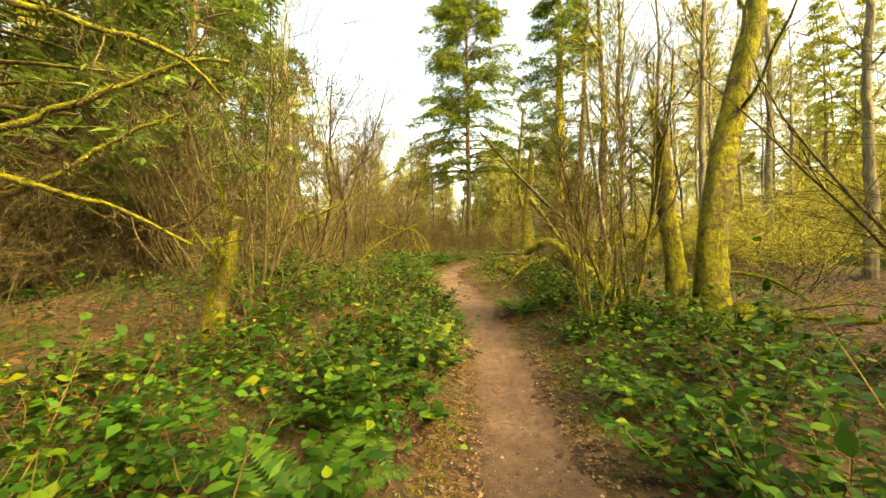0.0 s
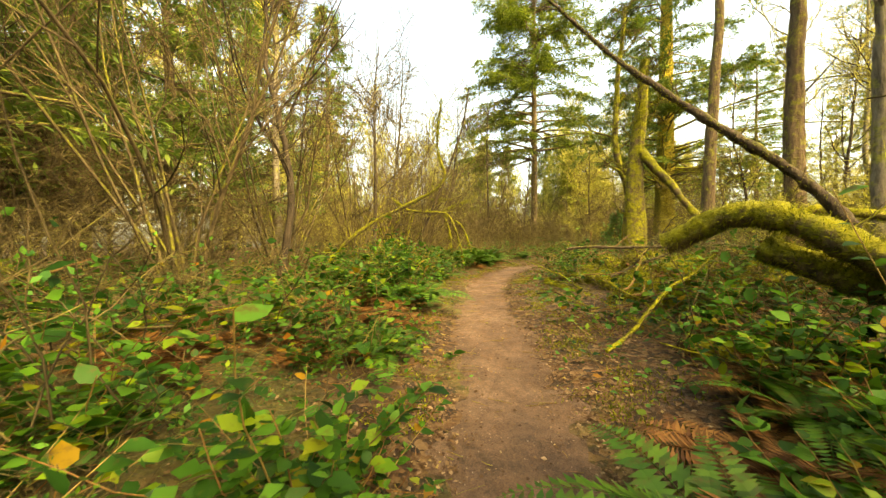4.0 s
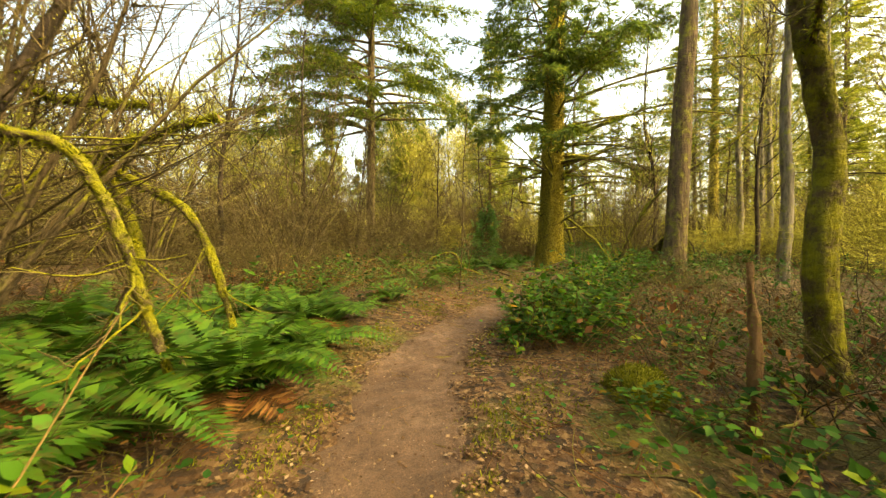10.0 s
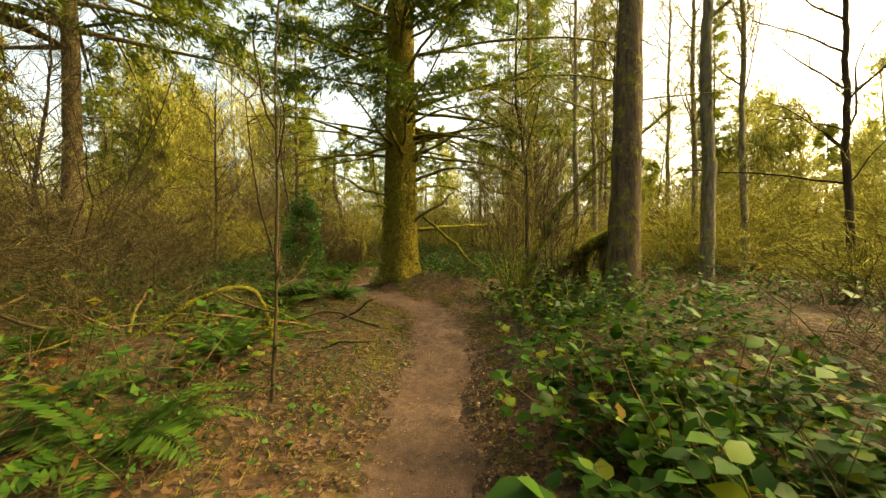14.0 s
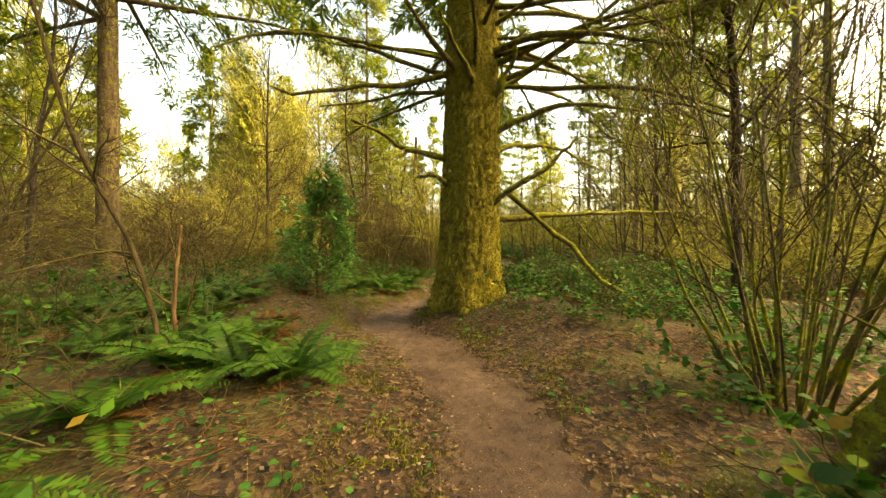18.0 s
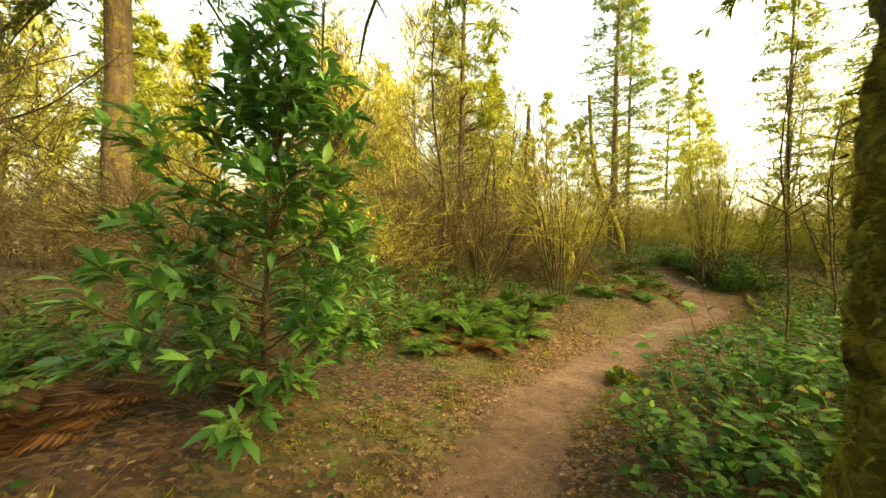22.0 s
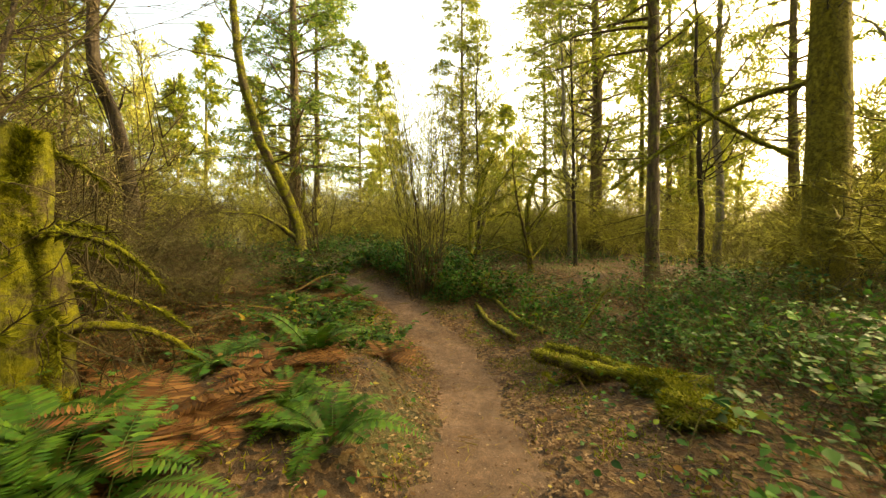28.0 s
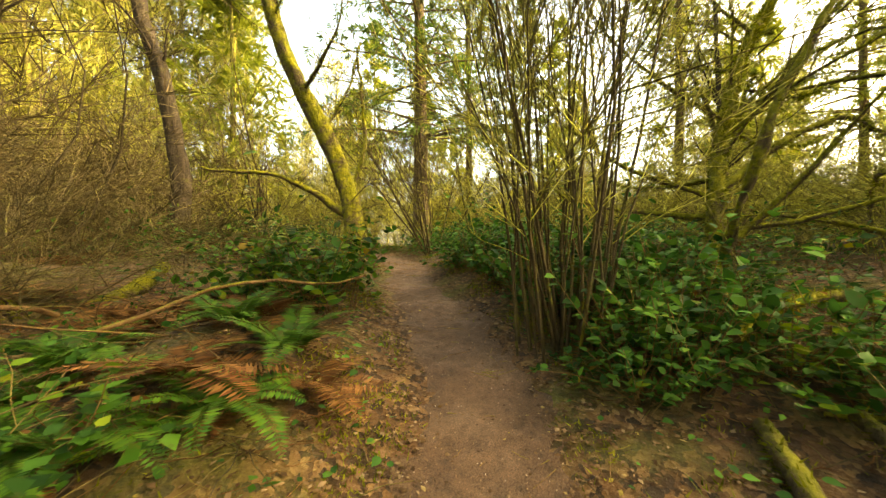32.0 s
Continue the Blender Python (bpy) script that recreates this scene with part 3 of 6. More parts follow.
def limb_tree(name, seed, place, trunk, r0, r1, limbs=(), label="", category="tree", bark=BARK_MOSS, twig=TWIG, free_limbs=10, free_len=1.6, limb_r=0.035, twigs=9, twiglets=4,
              moss=160, lo=0.25, group="", sides=14, lift=0.03, gnarl=0.09, twig_len=0.35, angle=(35, 85), joined=False, thick=1.0):
    """A tree with a given trunk line and given or free limbs, twigs and moss; points are relative to its foot."""
    rng = np.random.default_rng(seed)
    ob = empty(name, place, label, category, group)
    line = smooth_line(np.array(trunk, float), max(0.08, r0 * 0.9)) if len(trunk) > 2 else np.linspace(trunk[0], trunk[1], 24)
    line = line + np.cumsum(rng.standard_normal(line.shape), 0) * 0.006
    k = len(line)
    h = np.linspace(0, 1, k)
    rad = r0 + (r1 - r0) * h + 0.35 * r0 * np.exp(-h * k * 0.09 / max(r0, 0.05) * 0.6)
    v, f = tubes(line, rad, sides)
    ang = np.tile(np.linspace(0, 6.28, sides, endpoint=False), k)
    zed = np.repeat(np.arange(k), sides) * 0.9
    v = v + unit(v - np.repeat(line, sides, 0)) * (gnarl * np.repeat(rad, sides) * (np.sin(ang * 3 + zed * 0.21) + 0.6 * np.sin(ang * 5 - zed * 0.33) + rng.standard_normal(len(v)) * 0.5))[:, None]
    part("trunk", make_mesh("trunk", v, f, bark), ob)
    main, radii = [], []
    for pts, lr in limbs:
        q = smooth_line(np.array(pts, float), 0.06)
        q = np.stack([np.interp(np.linspace(0, 1, 14), np.linspace(0, 1, len(q)), q[:, n]) for n in range(3)], 1)
        q[1:] += rng.standard_normal((13, 3)) * 0.012
        main.append(q)
        radii.append(taper(1, 14, lr, lr * 0.35)[0])
    if free_limbs:
        p, t, s, _ = along(rng, line[None], free_limbs, lo, 0.98)
        g = grow(rng, p, sideways(rng, t, *angle), free_len * rng.uniform(0.5, 1.3, free_limbs) * (1.2 - 0.6 * s), 14, 0.10, lift)
        main += list(g)
        radii += list(taper(free_limbs, 14, limb_r * rng.uniform(0.6, 1.2, free_limbs) * (1.1 - 0.5 * s), 0.006))
    main, radii = np.array(main), np.array(radii)
    if joined:
        part("branchwork", make_mesh("branchwork", *tubes(main, radii, 5), bark), ob)
    else:
        for q, r in zip(main, radii):
            part("limb", make_mesh("limb", *tubes(q, r * (1 + 0.15 * rng.standard_normal(14)), 6), bark), ob)
    p, t, s, who = along(rng, main, twigs, 0.15, 1.0)
    tw = grow(rng, p, sideways(rng, t, 25, 70), twig_len * rng.uniform(0.4, 1.6, len(p)), 5, 0.2, lift)
    chunks = [tubes(tw, taper(len(tw), 5, 0.0075 * thick, 0.0035 * thick), 3)]
    if twiglets:
        p, t, s, _ = along(rng, tw, twiglets, 0.2, 1.0)
        tl = grow(rng, p, sideways(rng, t, 20, 65), 0.16 * rng.uniform(0.4, 1.6, len(p)), 3, 0.2, lift)
        chunks.append(tubes(tl, taper(len(tl), 3, 0.004 * thick, 0.002 * thick), 3))
    part("twig_tangle", make_mesh("twig_tangle", *join(chunks), twig), ob)
    if moss:
        soft = [fuzz(rng, main, radii, moss, 0.05)]
        soft.append(fuzz(rng, line[None], rad[None], int(moss * 30 * min(1.5, r0 / 0.15)), 0.05, 0.2))
        part("moss", make_mesh("moss", *join(soft), MOSS, False), ob, "yellow-green moss")
    return ob


def needle_sprays(rng, main, per, spray, needles, size, droop, lo=0.25):
    """Twigs left and right of conifer branches, set with needles: the bare twigs and the needles."""
    p, t, s, _ = along(rng, main, per, lo, 1.0)
    flat = unit(np.cross(t, np.array([0, 0, 1.0])))
    way = unit(t * 0.7 + flat * np.where(rng.random((len(p), 1)) < 0.5, -1, 1) * rng.uniform(0.5, 1.1, (len(p), 1)) + np.array([0, 0, -0.15]))
    tw = grow(rng, p, way, spray * rng.uniform(0.5, 1.3, len(p)) * (1.15 - 0.5 * s), 4, 0.10, -droop)
    q, u, _, _ = along(rng, tw, needles, 0.05, 1.0)
    d = unit(sideways(rng, u, 30, 65) * np.array([1, 1, 0.55]))
    return tubes(tw, taper(len(tw), 4, 0.004, 0.002), 3), spread(SPRIG, q, d, rng.standard_normal(q.shape) * 0.4 + np.array([0, 0, 1.0]), size * rng.uniform(0.7, 1.4, len(q)))


def conifer(seed, place, height=16.0, r0=0.22, bare=5.0, reach=2.6, whorls=26, each=5, per=15, spray=0.6, needles=9, size=0.19, droop=0.05, dead=10, needle=NEEDLES, bark=BARK_FIR,
            label="tall conifer with drooping branches of green needles", group="conifers", lean=(0, 0), name="conifer_tree"):
    rng = np.random.default_rng(seed)
    ob = empty(name, place, label, "tree", group)
    k = 40
    zs = np.linspace(-0.15, height, k)
    wob = np.cumsum(rng.standard_normal((k, 2)), 0) * 0.012
    line = np.stack([lean[0] * zs + wob[:, 0], lean[1] * zs + wob[:, 1], zs], 1)
    rad = r0 * (1 - 0.93 * np.linspace(0, 1, k)) + 0.3 * r0 * np.exp(-np.maximum(zs, 0) / 0.5)
    v, f = tubes(line, rad, 14)
    v[:, :2] += rng.standard_normal((len(v), 2)) * r0 * 0.035
    part("trunk", make_mesh("trunk", v, f, bark), ob)
    n = whorls * each
    zz = np.repeat(np.linspace(bare, height * 0.985, whorls), each) + rng.uniform(-0.15, 0.15, n)
    a = rng.uniform(0, 6.28, n)
    share = (zz - bare) / (height - bare)
    ln = reach * (1 - share)**0.8 * rng.uniform(0.65, 1.15, n) + 0.25
    at = np.stack([np.interp(zz, zs, line[:, 0]), np.interp(zz, zs, line[:, 1]), zz], 1)
    way = np.stack([np.cos(a), np.sin(a), 0.15 + 0.5 * share], 1)
    main = grow(rng, at, way, ln, 7, 0.05, -droop)
    part("branchwork", make_mesh("branchwork", *tubes(main, taper(n, 7, 0.012 + 0.012 * ln, 0.005), 4), bark), ob)
    tw, nd = needle_sprays(rng, main, per, spray, needles, size, droop)
    part("needle_foliage", make_mesh("needle_foliage", *nd, needle, False), ob, "dense sprays of needles")
    if dead:
        z = rng.uniform(1.2, bare, dead)
        a = rng.uniform(0, 6.28, dead)
        g = grow(rng, np.stack([np.interp(z, zs, line[:, 0]), np.interp(z, zs, line[:, 1]), z], 1), np.stack([np.cos(a), np.sin(a), 0 * a - 0.05], 1), rng.uniform(0.4, 1.7, dead), 7, 0.08, -0.02)
        p, t, s, _ = along(rng, g, 7, 0.3, 1.0)
        st = grow(rng, p, sideways(rng, t, 30, 70), rng.uniform(0.1, 0.5, len(p)), 4, 0.15, -0.03)
        part("dead_branchwork", make_mesh("dead_branchwork", *join([tubes(g, taper(dead, 7, 0.016, 0.005), 4), tubes(st, taper(len(st), 4, 0.005, 0.002), 3)]), BARK_STEM), ob, "bare dead lower branches")
    return ob


def alder(seed, place, height=12.0, r0=0.10, lean=(0.0, 0.0), limbs=22, bark=BARK_ALDER, label="slim leafless alder with mossy grey bark", group="alders", low=0.35, twig=TWIG_GOLD_LIT):
    t = [(0, 0, -0.15)]
    rng = np.random.default_rng(seed)
    for i in range(1, 7):
        z = height * i / 6
        t.append((lean[0] * z + rng.normal(0, 0.05), lean[1] * z + rng.normal(0, 0.05), z))
    return limb_tree("alder_tree", seed, place, t, r0, r0 * 0.2, label=label, bark=bark, twig=twig, free_limbs=limbs, free_len=2.3, limb_r=r0 * 0.3, twigs=13, twiglets=6, moss=0, lo=low, group=group, sides=10, lift=0.07, twig_len=0.75, angle=(30, 65), joined=True, thick=1.5)


def frond_mesh(seed, length=0.75, arch=0.9, pairs=26, width=0.16, mat=FERN, name="frond"):
    """One fern frond along +y: an arching rib with paired leaflets, joined into one mesh."""
    rng = np.random.default_rng(seed)
    s = np.linspace(0, 1, pairs + 5)
    el = 1.15 - arch * 1.55 * s
    step = length / len(s)
    y, z = np.cumsum(np.cos(el)) * step, np.cumsum(np.sin(el)) * step
    x = np.cumsum(rng.normal(0, 0.03)) * s * length + 0.02 * np.sin(s * 5 + rng.uniform(0, 6))
    rib = np.stack([x + 0 * y, y, z], 1)
    tan = unit(np.gradient(rib, axis=0))
    chunks = [tubes(rib, np.linspace(0.0035, 0.001, len(s)), 3)]
    at, q, st = rib[4:], tan[4:], s[4:]
    w = width * np.clip(np.sin(np.pi * np.clip(st * 0.93 + 0.07, 0, 1))**0.6, 0.1, 1) * (1 - 0.25 * st)
    for side in (-1, 1):
        d = unit(np.stack([np.full(len(at), side * 1.0), np.zeros(len(at)), np.zeros(len(at))], 1) + 0.35 * q + rng.normal(0, 0.05, (len(at), 3)) - np.array([0, 0, 0.12]))
        shape = (NEEDLE[0] * np.array([1.0 if mat is FERN_DEAD else 1.7, 1, 1]), NEEDLE[1])
        chunks.append(spread(shape, at, d, np.cross(d, q) * -side, w * rng.uniform(0.85, 1.1, len(at))))
    return make_mesh(name, *join(chunks), mat, False)


def fern_set(first, mat, length):
    return [frond_mesh(first + i, length * f, a, mat=mat) for i, (f, a) in enumerate(((1.0, 0.85), (1.15, 1.0), (0.85, 0.7), (1.0, 1.15), (0.7, 1.0)))]


FRONDS = fern_set(100, FERN, 0.78)
FRONDS_PALE = fern_set(120, FERN_PALE, 0.7)
FRONDS_DEAD = fern_set(140, FERN_DEAD, 0.62)


def fern(seed, place, meshes=FRONDS, count=11, size=1.0, dead=1, label="sword fern with arching green fronds", group="sword ferns", squash=1.0):
    rng = np.random.default_rng(seed)
    ob = empty("sword_fern", place, label, "fern", group)
    for i in range(count + dead):
        me = meshes[rng.integers(len(meshes))] if i < count else FRONDS_DEAD[rng.integers(5)]
        f = part("frond" if i < count else "dead_frond", me, ob, "" if i < count else "withered rust-brown frond")
        turn = 360 * i / count + rng.uniform(-18, 18)
        f.matrix_basis = pose(0.02 * math.cos(turn), 0.02 * math.sin(turn), 0, rng.uniform(-22, 8) - (20 if i >= count else 0), rng.uniform(-14, 14), turn) @ Matrix.Diagonal((size, size * rng.uniform(0.75, 1.15), size * squash * rng.uniform(0.8, 1.1), 1))
    return ob


def leafy_plant(seed, stems=7, height=0.45, leaves=9, size=0.085, mat=SALAL, spread_out=(10, 62), shape=OVATE, stem_mat=STEM):
    """Arrays of a low leafy shrub: its stems and its leaves, set left and right along them."""
    rng = np.random.default_rng(seed)
    a = rng.uniform(0, 6.28, stems)
    tilt = np.radians(rng.uniform(*spread_out, stems))
    way = np.stack([np.cos(a) * np.sin(tilt), np.sin(a) * np.sin(tilt), np.cos(tilt)], 1)
    at = np.stack([np.cos(a), np.sin(a), 0 * a], 1) * rng.uniform(0, 0.22, (stems, 1))
    main = grow(rng, at, way, height * rng.uniform(0.6, 1.4, stems), 6, 0.13, 0.02)
    p, t, s, _ = along(rng, main, leaves, 0.25, 1.0)
    d = unit(sideways(rng, t, 35, 80) * np.array([1, 1, 0.35]) + np.array([0, 0, 0.12]))
    up = np.array([0, 0, 1.0]) + 0.38 * rng.standard_normal(p.shape)
    return tubes(main, taper(stems, 6, 0.004, 0.002), 3), spread(shape, p, d, up, size * rng.uniform(0.55, 1.25, len(p)))


def salal(seed, place, label="low salal shrub with glossy green oval leaves", group="salal shrubs", name="salal_shrub", mat=SALAL, **how):
    ob = empty(name, place, label, "shrub", group)
    st, lv = leafy_plant(seed, mat=mat, **how)
    part("stem_tangle", make_mesh("stem_tangle", *st, STEM), ob)
    part("leafage", make_mesh("leafage", *lv, mat, True), ob)
    return ob


def turned(x, y, spin, size=1.0, tall=1.0, sink=0.02):
    px, py, pz = on_ground(x, y, sink)
    return pose(px, py, pz, 0, 0, spin) @ Matrix.Diagonal((size, size, size * tall, 1))


PLACED = []


def free(x, y, gap):
    """Whether a spot is at least gap from all larger things placed so far."""
    return all((x - a)**2 + (y - b)**2 > (gap + r)**2 for a, b, r in PLACED)


def spots(rng, count, near, far, first, last, side=0, gap=0.0):
    """Random spots between two distances from the trail and two places along it, counted in metres from the walk's start."""
    out = []
    tries = 0
    while len(out) < count and tries < count * 30:
        tries += 1
        i = START + int(rng.uniform(first, last) * 4)
        i = min(max(i, 0), len(LINE) - 1)
        s = side if side else (1 if rng.random() < 0.5 else -1)
        d = rng.uniform(near, far) * s
        x, y = LINE[i, 0] - LINE_WAY[i, 1] * d, LINE[i, 1] + LINE_WAY[i, 0] * d
        if abs(trail_offset(x, y)[0][0]) >= near * 0.92 and (not gap or free(x, y, gap)):
            out.append((x, y))
    return out


# ---- the trees that stand along the walk ----
def place_tree(x, y, r):
    PLACED.append((x, y, r))
    return on_ground(x, y, 0.03)


SPRUCE_LIMBS = [[(9.1, 26.23, 2.97), (9.71, 25.87, 2.41), (10.01, 25.43, 1.9), (10.0, 25.1, 1.57), (10.05, 24.65, 1.33), (9.99, 24.13, 0.95)], [(9.0, 26.4, 2.5), (10.9, 25.86, 2.66), (13.27, 25.19, 2.79)],
                [(8.4, 26.6, 4.92), (7.46, 26.75, 4.49), (6.81, 26.88, 4.37), (6.01, 27.07, 4.15), (5.68, 27.19, 4.24)], [(8.3, 26.62, 3.45), (7.5, 26.82, 3.59), (7.08, 26.87, 3.79), (6.74, 27.01, 3.93)],
                [(8.7, 26.1, 2.7), (8.9, 25.85, 2.94), (9.35, 25.49, 3.31), (9.74, 25.25, 3.77)], [(8.75, 26.1, 4.4), (8.88, 25.9, 4.8), (8.96, 25.7, 5.35)], [(8.46, 26.2, 4.5), (8.1, 26.1, 4.85), (7.7, 26.1, 5.4)],
                [(8.9, 26.3, 3.6), (9.8, 26.5, 3.9), (11.0, 26.6, 4.0), (12.2, 26.5, 3.7)], [(8.3, 26.5, 3.0), (7.9, 26.6, 3.15), (7.6, 26.7, 3.1)], [(8.9, 26.2, 3.9), (9.7, 25.6, 4.3), (10.8, 24.8, 4.2)],
                [(9.0, 26.3, 7.5), (10.6, 24.6, 8.0), (12.2, 22.8, 8.1), (13.6, 21.4, 7.8)], [(9.0, 26.4, 6.6), (10.8, 25.0, 6.8), (12.8, 23.6, 6.7), (14.4, 22.6, 6.3)], [(8.9, 26.2, 6.0), (9.6, 24.6, 6.3), (10.4, 22.8, 6.4), (11.2, 21.4, 6.1)]]


def big_spruce():
    """The old spruce beside the trail: a thick furrowed trunk, mossy dead limbs and drooping needle sprays."""
    rng = np.random.default_rng(5)
    ob = empty("old_spruce", place_tree(8.6, 26.52, 0.8), "massive old spruce with furrowed mossy bark beside the trail", "tree")
    k, sides, height = 330, 210, 22.0
    z = -0.25 + (height + 0.25) * np.linspace(0, 1, k)**2.0
    a = np.linspace(0, 2 * np.pi, sides, endpoint=False)
    r = 0.48 * (1 - 0.040 * np.maximum(z, 0)) + 0.11 * np.exp(-np.maximum(z, 0) / 0.4)
    Z, A = np.meshgrid(z, a, indexing="ij")
    lobes = 1 + 0.11 * np.exp(-np.maximum(Z, 0) / 0.5) * np.sin(A * 5 + 0.7) + 0.04 * np.sin(A * 3 + 1 + 0.12 * Z) + 0.015 * np.sin(A * 7 - 0.4 * Z)

    def cells(around, per_metre):
        """Smooth random relief on the trunk's skin, about 0 to 1, that closes on itself."""
        grid = rng.random((int(23 * per_metre) + 3, around))
        u, w = (A + 0.05 * np.sin(Z * 3.1)) / (2 * np.pi) * around, (Z + 0.3) * per_metre
        iu, iw = np.floor(u).astype(int), np.floor(w).astype(int)
        fu, fw = u - iu, w - iw
        fu, fw = fu * fu * (3 - 2 * fu), fw * fw * (3 - 2 * fw)
        g = lambda p, q: grid[p, q % around]
        return (g(iw, iu) * (1 - fu) + g(iw, iu + 1) * fu) * (1 - fw) + (g(iw + 1, iu) * (1 - fu) + g(iw + 1, iu + 1) * fu) * fw

    ridge = 1 - np.abs(2 * cells(34, 6) - 1)
    furrow = 0.030 * cells(17, 3) - 0.040 * np.clip(ridge - 0.72, 0, 1) / 0.28 + 0.022 * cells(64, 14) + 0.012 * cells(105, 34) + 0.003 * rng.standard_normal(Z.shape)
    R = r[:, None] * lobes + furrow
    v = np.stack([R * np.cos(A) + 0.012 * Z, R * np.sin(A), Z], -1)
    i = np.arange(k * sides).reshape(k, sides)
    q = np.stack([i[:-1], np.roll(i, -1, 1)[:-1], np.roll(i, -1, 1)[1:], i[1:]], -1).reshape(-1, 4)
    part("trunk", make_mesh("trunk", v, q, BARK_BIG), ob, "furrowed grey-brown bark with olive moss")
    m = 34000
    jz, ja = rng.integers(0, int(k * 0.55), m), rng.integers(0, sides, m)
    out = np.stack([np.cos(a[ja]), np.sin(a[ja]), 0 * a[ja]], 1)
    grows = waves(a[ja] * 0.5, z[jz], 0.9, 61) + 0.5 * waves(a[ja] * 0.5, z[jz], 0.25, 62) + 0.3 * rng.standard_normal(m) > -0.7
    tuft = spread(BLADE, (v[jz, ja] + rng.normal(0, 0.012, (m, 3)))[grows], unit(out + np.array([0, 0, -0.5]) + 0.6 * rng.standard_normal((m, 3)))[grows], rng.standard_normal((m, 3))[grows], rng.uniform(0.012, 0.034, m)[grows])
    part("moss", make_mesh("moss", *tuft, MOSS, False), ob, "olive moss on the bark")
    n = 170
    zz = np.sort(2.9 + 17.5 * rng.random(n)**1.6)
    az = rng.uniform(0, 6.28, n)
    ln = rng.uniform(2.2, 4.4, n) * np.clip((24 - zz) / 14, 0.3, 1)
    at = np.stack([0.36 * np.cos(az) + 0.012 * zz, 0.36 * np.sin(az), zz], 1)
    main = grow(rng, at, np.stack([np.cos(az), np.sin(az), rng.uniform(-0.15, 0.4, n)], 1), ln, 10, 0.08, -0.02)
    foot = np.array(ob.location)
    for j, pts in enumerate(SPRUCE_LIMBS):
        q = smooth_line(np.array(pts, float) - foot, 0.06)
        main[j] = np.stack([np.interp(np.linspace(0, 1, 10), np.linspace(0, 1, len(q)), q[:, c]) for c in range(3)], 1) + rng.standard_normal((10, 3)) * 0.015
        zz[j] = 0
    rad = taper(n, 10, rng.uniform(0.03, 0.055, n), 0.012)
    rad[:len(SPRUCE_LIMBS)] = taper(len(SPRUCE_LIMBS), 10, 0.055, 0.02)
    part("branchwork", make_mesh("branchwork", *tubes(main[70:], rad[70:], 6), BARK_MOSS), ob)
    for m, rr in zip(main[:70], rad[:70]):
        part("limb", make_mesh("limb", *tubes(m, rr * (1 + 0.12 * rng.standard_normal(10)), 7), BARK_MOSS), ob)
    p, t, s, _ = along(rng, main, 7, 0.25, 1.0)
    st = grow(rng, p, sideways(rng, t, 30, 75), rng.uniform(0.12, 0.6, len(p)), 6, 0.16, -0.02)
    part("side_branchwork", make_mesh("side_branchwork", *tubes(st, taper(len(st), 6, 0.011, 0.004), 4), BARK_MOSS), ob)
    part("moss", make_mesh("moss", *join([fuzz(rng, main[:60], rad[:60], 170, 0.05, 0.6), fuzz(rng, st[:300], taper(300, 6, 0.011, 0.004), 14, 0.035, 0.6)]), MOSS, False), ob, "yellow-green hanging moss")
    west = np.cos(az - radians(140))
    high = main[(zz > 4.4) & ((west > -0.25) | (zz > 6.5))]
    tw, nd = needle_sprays(rng, high, 32, 0.9, 15, 0.2, 0.12, 0.3)
    part("needle_foliage", make_mesh("needle_foliage", *nd, NEEDLES, False), ob, "drooping dark green needle sprays")
    # limbs towards the sun get needles painted lighter, as if lit
    sunny = main[(zz > 3.6) & (west <= 0.3)]
    tw2, nd2 = needle_sprays(rng, sunny, 22, 0.7, 12, 0.15, 0.08, 0.55)
    part("needle_foliage", make_mesh("needle_foliage", *nd2, NEEDLES_SUN, False), ob, "olive sprays with sunlight put into their colour")
    tw = join([tw, tw2])
    part("twig_tangle", make_mesh("twig_tangle", *tw, BARK_FIR), ob)
    return ob


big_spruce()

# conifers along the walk
conifer(31, place_tree(2.49, 36.43, 0.5), 36, 0.29, 7.6, 7.0, 38, 6, 44, 1.1, 14, 0.28, 0.10, 14, NEEDLES_SUN, label="tall fir with drooping dark needle branches and bare lower trunk")
conifer(32, place_tree(7.6, 20.35, 0.35), 20, 0.235, 10.5, 2.6, 16, 4, 15, 0.6, 9, 0.2, 0.07, 14, bark=BARK_FIR, label="straight conifer trunk leaning a little, bare below", lean=(0.045, -0.01))
conifer(33, place_tree(21.07, 28.95, 0.5), 20, 0.31, 7.0, 3.6, 22, 5, 16, 0.65, 9, 0.2, 0.06, 30, bark=BARK_BIG, label="stout old conifer with dark flaky bark and dead mossy branches")
conifer(34, place_tree(22.7, 31.35, 0.3), 17, 0.15, 5.5, 2.8, 20, 4, 15, 0.6, 9, 0.2, 0.05, 16, needle=NEEDLES_SUNLIT, label="slender conifer with bare lower trunk")
conifer(35, place_tree(30.5, 33.2, 0.5), 22, 0.30, 4.2, 4.6, 26, 5, 20, 0.8, 9, 0.24, 0.03, 16, needle=NEEDLES_SUNLIT, label="tall conifer, its needle sprays coloured yellow-green as if sunlit")
conifer(36, place_tree(23.3, 44.2, 0.4), 19, 0.26, 3.6, 3.4, 26, 5, 18, 0.6, 9, 0.2, 0.05, 14, label="tall green fir beyond the bend of the trail")

